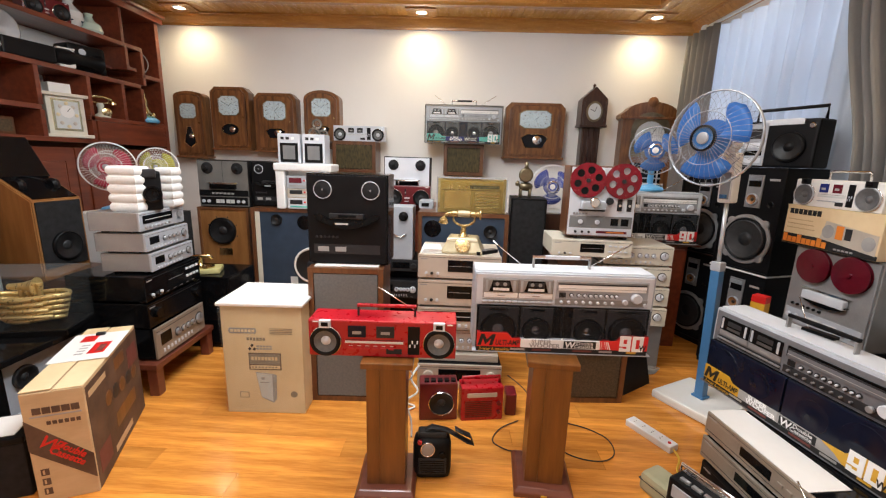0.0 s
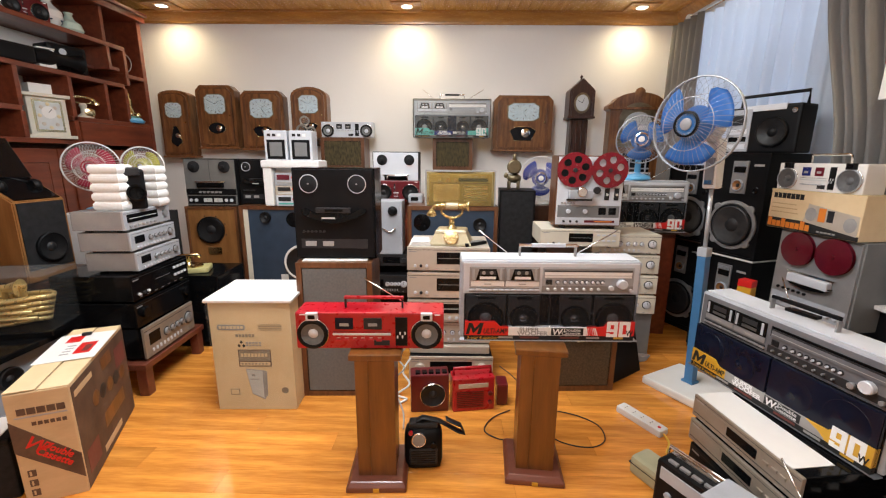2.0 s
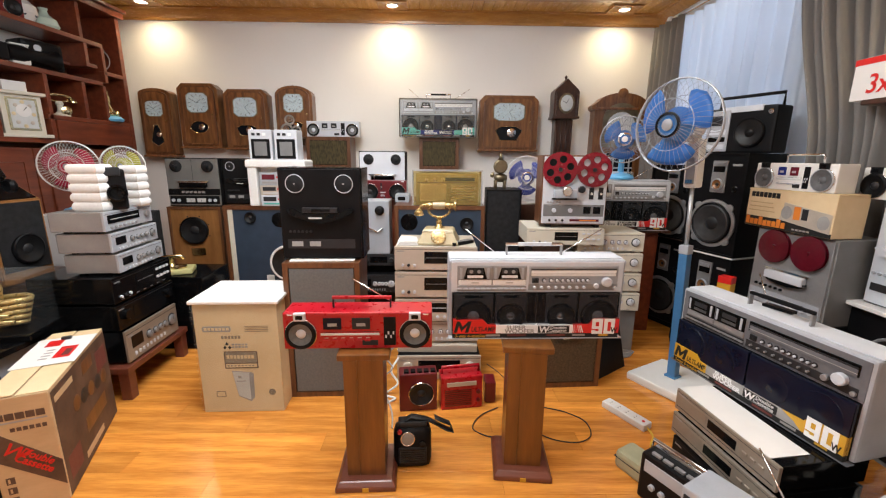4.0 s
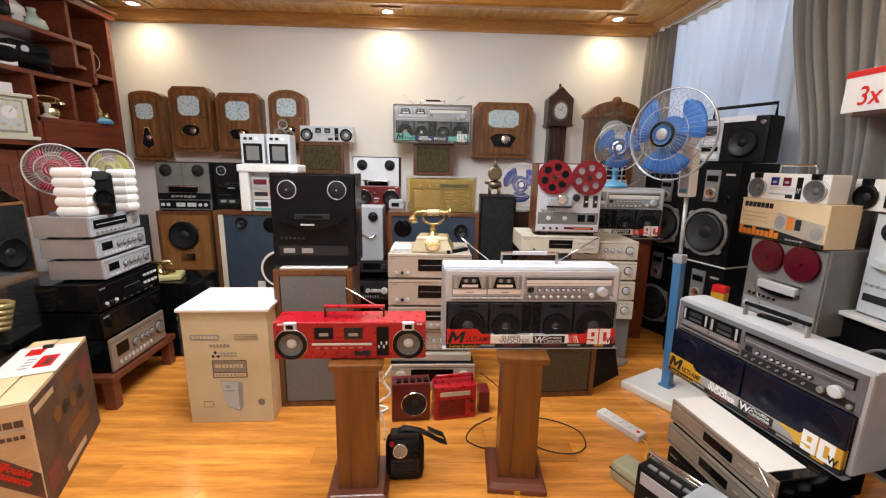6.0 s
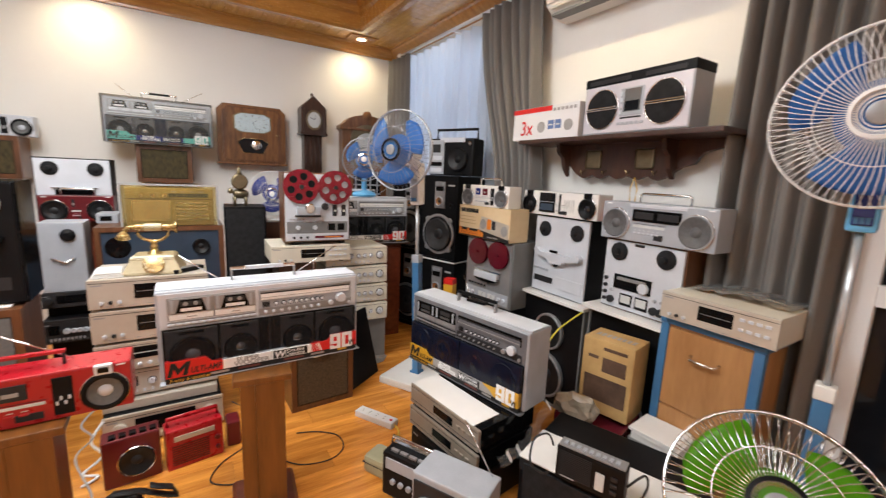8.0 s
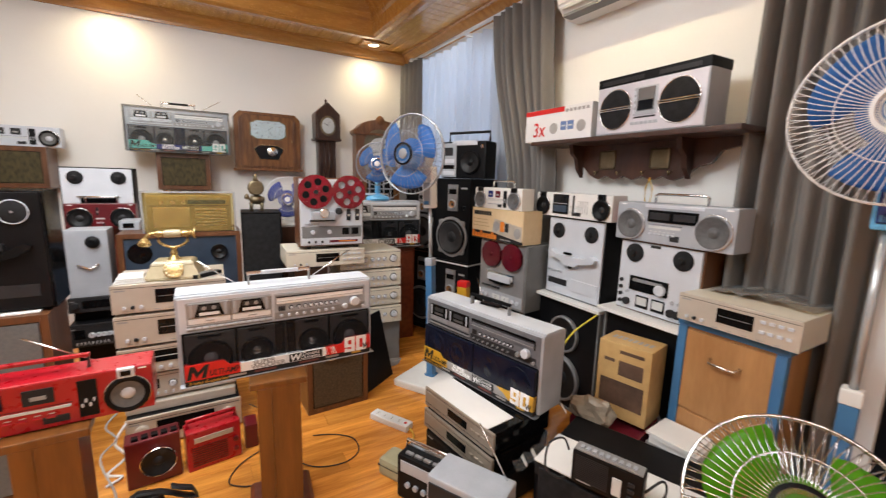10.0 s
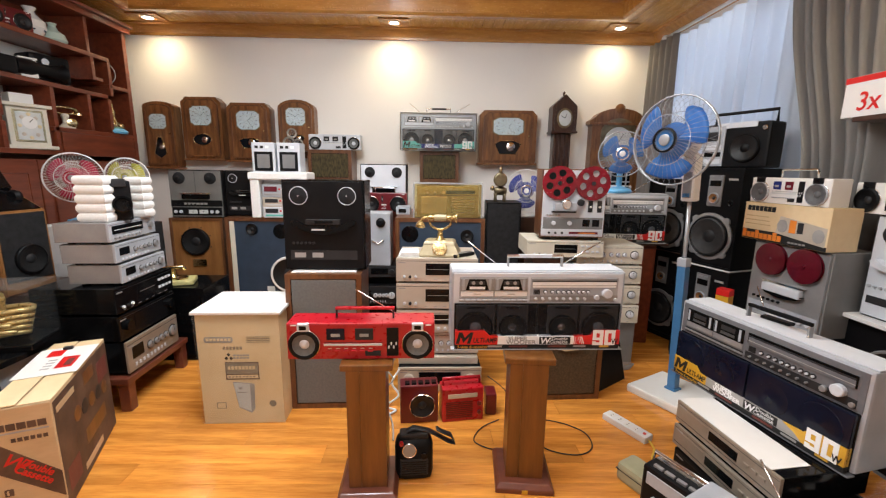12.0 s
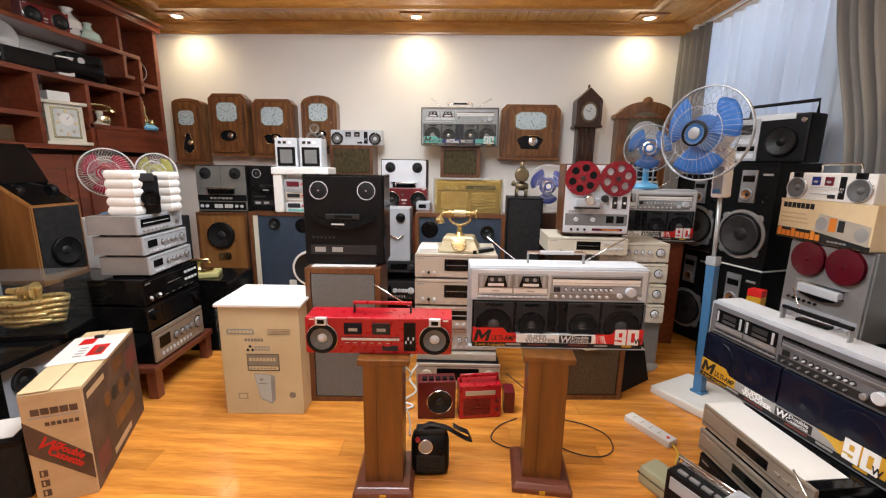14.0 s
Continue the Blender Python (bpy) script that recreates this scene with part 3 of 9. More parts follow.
curtain("grey blackout curtain gathered in the corner of the window", 4.15, 4.62, 0.02, 2.57, "curtain_grey", 2.77, 5, 0.035)
curtain("white sheer curtain hanging in soft folds over the window", 2.75, 4.35, 0.05, 2.55, "sheer_cloth", 2.83, 12, 0.036)
curtain("grey blackout curtain gathered beside the window", 2.32, 2.95, 0.02, 2.57, "curtain_grey", 2.77, 7, 0.055, (2.42, 1.25, 0.2))
curtain("grey blackout curtain gathered beside the glazed door", 0.665, 1.12, 0.02, 2.57, "curtain_grey", 2.80, 6, 0.055)
rod = thing("curtain_rod", pose(2.79, 3.4, 2.59), "white curtain rod with round end knobs", "curtain rod")
tube(rod, "rod", [(0, -1.12, 0), (0, 1.02, 0)], 0.014, "plain_white", 12)
for yy in (-1.12, 1.02):
    lathe(rod, "finial", [(0.0001, -0.035), (0.026, -0.02), (0.032, 0), (0.026, 0.02), (0.0001, 0.035)], (0, yy, 0), "plain_white", "y", 16)
for yy in (-0.95, 0.0, 0.9):
    box(rod, "bracket", (0, 0.11), (yy - 0.01, yy + 0.01), (-0.012, 0.012), "plain_white")
rod2 = thing("curtain_rod", pose(2.80, 0.3, 2.59), "white curtain rod over the glazed door", "curtain rod")
tube(rod2, "rod", [(0, -1.1, 0), (0, 0.9, 0)], 0.014, "plain_white", 12)
for yy in (-0.9, 0.7):
    box(rod2, "bracket", (0, 0.1), (yy - 0.01, yy + 0.01), (-0.012, 0.012), "plain_white")

ac = thing("air_conditioner", pose(RIGHT, 1.78, 2.335), "white wall-mounted split air conditioner", "air conditioner")
bm = bmesh.new()
pr = [(0, 0), (-0.12, 0.0), (-0.2, 0.06), (-0.21, 0.14), (-0.19, 0.26), (-0.03, 0.28), (0, 0.28)]
for s in (-0.43, 0.43):
    for px, pz in pr:
        bm.verts.new((px, s, pz))
bm.verts.ensure_lookup_table()
k = len(pr)
bm.faces.new([bm.verts[i] for i in range(k)])
bm.faces.new([bm.verts[k + i] for i in reversed(range(k))])
for i in range(k):
    bm.faces.new([bm.verts[j] for j in (i, k + i, k + (i + 1) % k, (i + 1) % k)])
bmesh.ops.recalc_face_normals(bm, faces=bm.faces)
bmesh.ops.bevel(bm, geom=bm.edges[:], offset=0.012, segments=2, affect="EDGES")
part("body", bm, "white_plastic", ac)
for i in range(3):
    box(ac, "louvre", (-0.20 + i * 0.03, -0.175 + i * 0.03), (-0.38, 0.38), (0.035 - i * 0.018, 0.039 - i * 0.018), "white_plastic", 0.001)
box(ac, "outlet", (-0.185, -0.11), (-0.385, 0.385), (-0.004, 0.012), "grey_paint", 0.001)


# sound equipment
def boombox(m, label, strip, group="", wrapped=False):
    """A wide double-cassette portable: silver upper half, black lower half with four drivers and a printed strip."""
    W, H, D = 0.745, 0.36, 0.165
    t = thing("boombox", m, label, "boombox", group)
    box(t, "body", (0, W), (0.0, D), (0.006, H), "silver", 0.010)
    if strip == "red":
        box(t, "upper_front", (0.010, W - 0.010), (-0.0025, 0.004), (0.214, 0.352), "silver_light", 0.002)
    # silver front painted dark grey for the shade it stands in
    if strip == "yellow":
        box(t, "upper_front", (0.012, W - 0.012), (-0.0025, 0.004), (0.214, 0.350), "gunmetal", 0.001)
    box(t, "top_trim", (0.004, W - 0.004), (0.02, D - 0.02), (H, H + 0.004), "silver_light", 0.002)
    cover = "navy_gloss" if strip == "teal" else "black_gloss"
    box(t, "speaker_cover", (0.014, W / 2 - 0.002), (-0.006, 0.004), (0.006, 0.212), cover, 0.003)
    box(t, "speaker_cover", (W / 2 + 0.002, W - 0.014), (-0.006, 0.004), (0.006, 0.212), cover, 0.003)
    for sx, r in ((0.105, 0.078), (0.265, 0.062), (0.48, 0.062), (0.64, 0.078)):
        if strip != "yellow":
            box(t, "driver_surround", (sx - r - 0.004, sx + r + 0.004), (-0.0085, -0.004), (0.060, 0.207), "smoke_grey", 0.001)
            box(t, "vent_slot", (sx - r * 0.5, sx + r * 0.5), (-0.0095, -0.004), (0.188, 0.200), "black_gloss", 0.001)
        s = speaker(t, "driver", sx, 0.102, r * 0.97, -0.006, "black_gloss", "cone_paper", "chrome" if r < 0.07 else "silver_dark", 0.14)
    box(t, "divider", (W / 2 - 0.0025, W / 2 + 0.0025), (-0.008, 0.0), (0.02, 0.212), "dark_grey", 0.001)
    if strip == "red":
        for xs in ((0.016, W / 2 - 0.003), (W / 2 + 0.003, W - 0.016)):
            pane = box(t, "clear_cover", xs, (-0.0243, -0.0231), (0.030, 0.211), "cover_gloss", 0.0008)
            pane.visible_shadow = False
    if strip == "yellow":
        for xs in ((0.016, W / 2 - 0.003), (W / 2 + 0.003, W - 0.016)):
            box(t, "smoked_cover", xs, (-0.0235, -0.006), (0.006, 0.210), "navy_gloss", 0.004)
        # shallow dishes added to catch glints where drivers sit behind the opaque cover
        for sx, r in ((0.105, 0.072), (0.265, 0.058), (0.48, 0.058), (0.64, 0.072)):
            lathe(t, "cover_dish", [(r, -0.001), (r * 0.97, 0.0016), (r * 0.80, 0.0010), (r * 0.34, 0.0006), (r * 0.25, 0.0022), (0.0001, 0.0030)], (sx, -0.0232, 0.125), "navy_gloss", seg=32)
    # printed strip along the lower edge
    if strip == "red":
        colour, light, ink = "red_print", "white_print", "black_print"
    elif strip == "yellow":
        colour, light, ink = "yellow_print", "grey_print", "black_print"
    else:
        colour, light, ink = "teal_print", "blue_window", "black_print"
    y0, y1 = -0.0275, -0.0255
    # the yellow-strip set takes darker tones in place of shade
    low = "gunmetal" if strip == "yellow" else "silver"
    bright = "silver_dark" if strip == "yellow" else "silver_light"
    box(t, "bottom_lip", (0.0, W), (-0.028, 0.006), (0.0, 0.004), low, 0.001)
    box(t, "strip_backing", (0.016, W - 0.016), (-0.0245, -0.004), (0.022, 0.046), "black_print", 0.001)
    plate(t, "strip_panel", [(0.018, 0.046), (0.200, 0.046), (0.200, 0.085), (0.165, 0.088), (0.145, 0.110), (0.018, 0.110)], y0, y1 + 0.02, colour)
    box(t, "strip_panel", (0.2005, 0.372), (y0, y1 + 0.02), (0.046, 0.085), light, 0)
    box(t, "strip_panel", (0.3735, 0.53), (y0, y1 + 0.02), (0.046, 0.085), "white_print" if strip == "red" else light, 0)
    plate(t, "strip_panel", [(0.53, 0.046), (0.729, 0.046), (0.729, 0.112), (0.625, 0.112), (0.600, 0.088), (0.53, 0.085)], y0, y1 + 0.02, colour)
    yt = y0 - 0.0004
    sl = 0.25
    for pts in ([(0, 0), (0.014, 0), (0.014, 0.054), (0, 0.054)], [(0.014, 0.054), (0.014, 0.032), (0.031, 0.004), (0.031, 0.028)],
                [(0.031, 0.028), (0.031, 0.004), (0.048, 0.032), (0.048, 0.054)], [(0.048, 0), (0.062, 0), (0.062, 0.054), (0.048, 0.054)]):
        plate(t, "lettering", [(0.021 + a + sl * b, 0.0505 + b) for a, b in pts], yt - 0.0005, yt + 0.0002, ink)
    words(t, "lettering", "ULTI-AMP", 0.034, (0.094, yt, 0.055), ink, 0.68, 0.2, bold=0.0006)
    words(t, "lettering", "SUPER", 0.026, (0.245, yt, 0.066), "grey_print" if strip == "red" else "white_print", 1.15, bold=0.0008)
    words(t, "lettering", "WOOFER", 0.026, (0.238, yt, 0.048), "grey_print" if strip == "red" else "white_print", 1.15, bold=0.0008)
    box(t, "badge", (0.380, 0.515), (yt - 0.0006, yt + 0.0012), (0.0485, 0.0825), "black_print", 0)
    words(t, "lettering", "W", 0.040, (0.383, yt - 0.0012, 0.051), "white_print", 1.0, 0.15, bold=0.001)
    words(t, "lettering", "Double", 0.0215, (0.432, yt - 0.0012, 0.0665), "white_print", 1.1)
    words(t, "lettering", "Cassette", 0.0215, (0.424, yt - 0.0012, 0.0515), "white_print", 1.05)
    # block numerals: rounded square strokes
    for k, nx in enumerate((0.612, 0.664)):
        dw, dh, st_, z_ = 0.046, 0.072, 0.0155, 0.042
        bm = bmesh.new()
        add_box(bm, (nx, nx + dw), (yt - 0.0008, yt + 0.001), (z_ + dh - 0.015, z_ + dh))
        add_box(bm, (nx, nx + dw), (yt - 0.0008, yt + 0.001), (z_, z_ + 0.013))
        add_box(bm, (nx + dw - st_, nx + dw), (yt - 0.0008, yt + 0.001), (z_ + 0.013, z_ + dh - 0.015))
        add_box(bm, (nx, nx + st_), (yt - 0.0008, yt + 0.001), (z_ + (0.013 if k else 0.036), z_ + dh - 0.015))
        if k == 0:
            add_box(bm, (nx + st_, nx + dw - st_), (yt - 0.0008, yt + 0.001), (z_ + 0.024, z_ + 0.036))
            add_box(bm, (nx, nx + st_), (yt - 0.0008, yt + 0.001), (z_ + 0.024, z_ + 0.036))
            add_box(bm, (nx, nx + st_), (yt - 0.0008, yt + 0.001), (z_ + 0.013, z_ + 0.018))
        part("lettering", bm, "white_print", t)
    words(t, "lettering", "W", 0.036, (0.694, yt - 0.001, 0.048), ink, 0.75, bold=0.001)
    if strip == "red":
        for k in range(6):
            plate(t, "fade_stripe", [(0.532 + k * 0.009, 0.048), (0.535 + k * 0.0075, 0.048), (0.530 + k * 0.006, 0.083), (0.5275 + k * 0.0075, 0.083)], yt - 0.0004, yt + 0.0004, "white_print")
    elif strip == "yellow":
        plate(t, "strip_panel", [(0.530, 0.046), (0.600, 0.046), (0.575, 0.066), (0.530, 0.085)], yt - 0.0003, yt + 0.0004, light)
    words(t, "lettering", "3-way 6-speaker", 0.020, (0.026, -0.0251, 0.027), "yellow_print", 1.0, 0.1)
    for bx, bw in ((0.16, 0.06), (0.25, 0.08), (0.42, 0.08), (0.53, 0.055)):
        box(t, "small_print", (bx, bx + bw), (-0.0252, -0.0244), (0.031, 0.040), "maroon_print" if bx in (0.25, 0.42) else "grey_print", 0)
    box(t, "small_print", (0.645, 0.685), (-0.0252, -0.0244), (0.030, 0.040), "yellow_print", 0)
    for ob in t.children:
        if ob.name.split(".")[0] in ("strip_panel", "lettering", "badge", "small_print", "fade_stripe", "strip_backing"):
            ob.location.z = -0.019
    # cassette bay
    box(t, "cassette_bay", (0.034, 0.325), (-0.003, 0.004), (0.245, 0.335), low if strip == "yellow" else "silver_dark", 0.002)
    for cx in (0.040, 0.184):
        dr = box(t, "cassette_door", (cx, cx + 0.138), (-0.008, 0.0), (0.272, 0.331), "silver_dark" if strip != "yellow" else "black_gloss", 0.002)
        plate(dr, "window", [(cx + 0.020, 0.276), (cx + 0.118, 0.276), (cx + 0.104, 0.326), (cx + 0.034, 0.326)], -0.0095, -0.006, "black_gloss")
        box(dr, "cassette_shell", (cx + 0.036, cx + 0.102), (-0.0102, -0.009), (0.300, 0.320), "dark_grey", 0.0005)
        box(dr, "cassette_label", (cx + 0.036, cx + 0.102), (-0.0105, -0.009), (0.281, 0.293), "white_print" if strip != "yellow" else "smoke_grey", 0)
        for ex in (0.010, 0.123):
            box(dr, "pillar", (cx + ex - 0.005, cx + ex + 0.005), (-0.0095, -0.006), (0.277, 0.326), "silver", 0.001)
        for hx in (0.052, 0.084) if strip != "yellow" else ():
            lathe(dr, "reel_hub", [(0.008, 0), (0.008, 0.002), (0.0001, 0.002)], (cx + hx, -0.0102, 0.310), "silver_dark", seg=10)
        box(t, "door_plate", (cx, cx + 0.138), (-0.007, 0.0), (0.248, 0.270), "white_print" if strip == "red" else bright, 0.001)
        box(t, "small_print", (cx + 0.055, cx + 0.085), (-0.0078, -0.0068), (0.256, 0.260), "grey_print", 0)
    box(t, "key_band", (0.034, 0.325), (-0.004, 0.0), (0.220, 0.241), "dark_grey" if strip == "yellow" else "silver_dark", 0.001)
    for i in range(12):
        button(t, 0.045 + i * 0.0245, 0.231, 0.021, 0.007, bright, -0.003, 0.007)
    # tuner and controls
    box(t, "tuner_bay", (0.335, 0.715), (-0.003, 0.004), (0.222, 0.335), low, 0.002)
    box(t, "dial_glass", (0.340, 0.708), (-0.007, 0.0), (0.288, 0.330), "black_gloss" if strip == "yellow" else "silver_dark", 0.002)
    box(t, "dial_strip", (0.344, 0.704), (-0.008, -0.005), (0.2885, 0.3145), "gunmetal" if strip == "yellow" else "white_print", 0.001)
    box(t, "control_band", (0.335, 0.715), (-0.0045, 0.0), (0.222, 0.252), "dark_grey" if strip == "yellow" else "silver_dark", 0.001)
    box(t, "dial_scale", (0.344, 0.704), (-0.0085, -0.006), (0.316, 0.321), "dark_grey", 0)
    box(t, "dial_scale", (0.344, 0.704), (-0.0088, -0.006), (0.2985, 0.3005), "grey_print", 0)
    for i in range(5):
        button(t, 0.352 + i * 0.0055, 0.268, 0.0035, 0.022, "dark_grey", -0.003, 0.006, "slider")
    for i, kx in enumerate((0.400, 0.430, 0.455, 0.478, 0.500, 0.520, 0.545, 0.565, 0.585)):
        lathe(t, "bezel", [(0.0095, 0), (0.0095, 0.002), (0.0001, 0.0022)], (kx, -0.003, 0.268), "dark_grey", seg=14)
        knob(t, kx, 0.268, 0.0062 if strip != "yellow" else 0.0042, 0.010, "silver_light", -0.003)
    for i, kx in enumerate((0.36, 0.39, 0.42, 0.45, 0.48, 0.51, 0.54, 0.57)):
        knob(t, kx, 0.237, 0.0062 if strip != "yellow" else 0.0040, 0.011, bright, -0.0045)
    knob(t, 0.665, 0.262, 0.021, 0.02, "silver_light", -0.003, "tuning_knob")
    knob(t, 0.622, 0.243, 0.011, 0.012, bright, -0.003)
    knob(t, 0.705, 0.232, 0.008, 0.010, bright, -0.003)
    # handle and aerials
    hn = box(t, "handle", (0.248, 0.497), (0.078, 0.092), (H + 0.046, H + 0.060), "chrome" if strip != "yellow" else "black_plastic", 0.003)
    for hx in (0.250, 0.489):
        box(hn, "handle_post", (hx, hx + 0.007), (0.074, 0.096), (H - 0.004, H + 0.0455), "silver_dark", 0.002)
    box(t, "handle_grip", (0.30, 0.45), (0.0775, 0.0925), (H + 0.0445, H + 0.0615), "black_plastic" if strip != "red" else "silver_light", 0.004)
    if strip in ("red", "teal"):
        tube(t, "aerial", [(0.215, 0.13, H), (0.08, 0.14, H + 0.11)], 0.0025, "chrome", 6)
        tube(t, "aerial", [(0.505, 0.13, H), (0.69, 0.14, H + 0.115)], 0.0025, "chrome", 6)
    if strip == "yellow":
        tube(t, "aerial", [(0.31, 0.12, H), (0.22, 0.15, H + 0.12)], 0.0025, "chrome", 6)
    for fx in (0.04, W - 0.06):
        box(t, "foot", (fx, fx + 0.02), (0.03, 0.13), (0, 0.007), "rubber", 0)
    if wrapped:
        w = box(t, "film_wrap", (-0.008, W + 0.008), (-0.034, D + 0.004), (0.0, H + 0.004), "film_wrap", 0.01)
    return t


def mini_box(m, W, H, D, body, label, group="", windows=("dark_grey", "dark_grey"), grille="cone_paper", eq=True, ears=True, handle=True, name="cassette_radio"):
    """A small portable cassette radio: two round speakers with ears over them, cassette windows, buttons, equaliser."""
    t = thing(name, m, label, "radio", group)
    box(t, "body", (0, W), (0, D), (0, H), body, 0.006)
    r = H * 0.40
    for sx in (H * 0.45, W - H * 0.45):
        s = speaker(t, "speaker_driver", sx, H * 0.43, r, 0.0, {"mesh_grey": "silver"}.get(grille, "black_plastic"), grille, {"grey_cloth": "silver_light", "mesh_grey": "mesh_grey"}.get(grille, "dark_grey"), 0.08 if grille == "mesh_grey" else 0.26)
        ring(s, "rim", (sx, -0.004, H * 0.43), r, 0.0026, "chrome")
        if ears:
            tw_ = box(t, "tweeter", (sx - H * 0.15, sx + H * 0.15), (-0.016, 0.002), (H * 0.81, H * 1.02), "silver_light" if body != "white_plastic" else "black_plastic", 0.003)
            box(tw_, "tweeter_mouth", (sx - H * 0.09, sx + H * 0.09), (-0.0175, -0.014), (H * 0.86, H * 0.97), "black_gloss", 0.001)
    x0, x1 = H * 0.95, W - H * 0.95
    span = x1 - x0
    for i, wm in enumerate(windows):
        cx = x0 + span * (0.16 + 0.38 * i)
        w = box(t, "cassette_window", (cx - span * 0.12, cx + span * 0.12), (-0.004, 0.002), (H * 0.55, H * 0.86), wm, 0.001)
        box(w, "label_strip", (cx - span * 0.06, cx + span * 0.06), (-0.005, -0.0035), (H * 0.64, H * 0.72), "grey_print", 0)
    box(t, "dial", (x0, x0 + span * 0.78), (-0.003, 0.002), (H * 0.38, H * 0.44), "clock_face", 0.001)
    for i in range(6):
        button(t, x0 + span * (0.07 + 0.11 * i), H * 0.24, span * 0.07, H * 0.04, "silver_light" if body not in ("white_plastic", "red_plastic") else "silver" if body == "white_plastic" else "red_plastic")
        box(t, "small_print", (x0 + span * (0.05 + 0.11 * i), x0 + span * (0.10 + 0.11 * i)), (-0.0012, 0.001), (H * 0.30, H * 0.315), "clock_face", 0)
    box(t, "seam", (x0, x0 + span * 0.80), (-0.0012, 0.001), (H * 0.47, H * 0.48), "dark_grey", 0)
    for sx in (H * 0.12, W - H * 0.24):
        box(t, "small_print", (sx, sx + H * 0.14), (-0.0012, 0.001), (H * 0.93, H * 0.96), "white_print", 0)
    box(t, "badge", (x0 + span * 0.55, x0 + span * 0.76), (-0.003, 0.002), (H * 0.10, H * 0.24), "dark_grey", 0.001)
    if eq:
        e = box(t, "equaliser", (x0 + span * 0.84, x0 + span * 1.0), (-0.004, 0.002), (H * 0.1, H * 0.88), "black_plastic", 0.001)
        for i in range(4):
            button(e, x0 + span * (0.87 + 0.033 * i), H * (0.35 + 0.1 * (i % 2)), span * 0.02, H * 0.08, "silver_light", -0.004, 0.003, "slider")
    if handle:
        if body == "red_plastic":
            hb_ = box(t, "handle", (W * 0.31, W * 0.72), (D / 2 - 0.009, D / 2 + 0.009), (H + 0.036, H + 0.047), body, 0.003)
            for hx in (0.312, 0.706):
                box(hb_, "handle_post", (W * hx, W * hx + 0.007), (D / 2 - 0.007, D / 2 + 0.007), (H - 0.004, H + 0.036), "dark_grey", 0.002)
        else:
            tube(t, "handle", [(W * 0.28, D / 2, H - 0.004), (W * 0.28, D / 2, H + 0.035), (W * 0.3, D / 2, H + 0.042), (W * 0.70, D / 2, H + 0.042), (W * 0.72, D / 2, H + 0.035), (W * 0.72, D / 2, H - 0.004)], 0.006, body if body in ("red_plastic",) else "chrome")
    return t


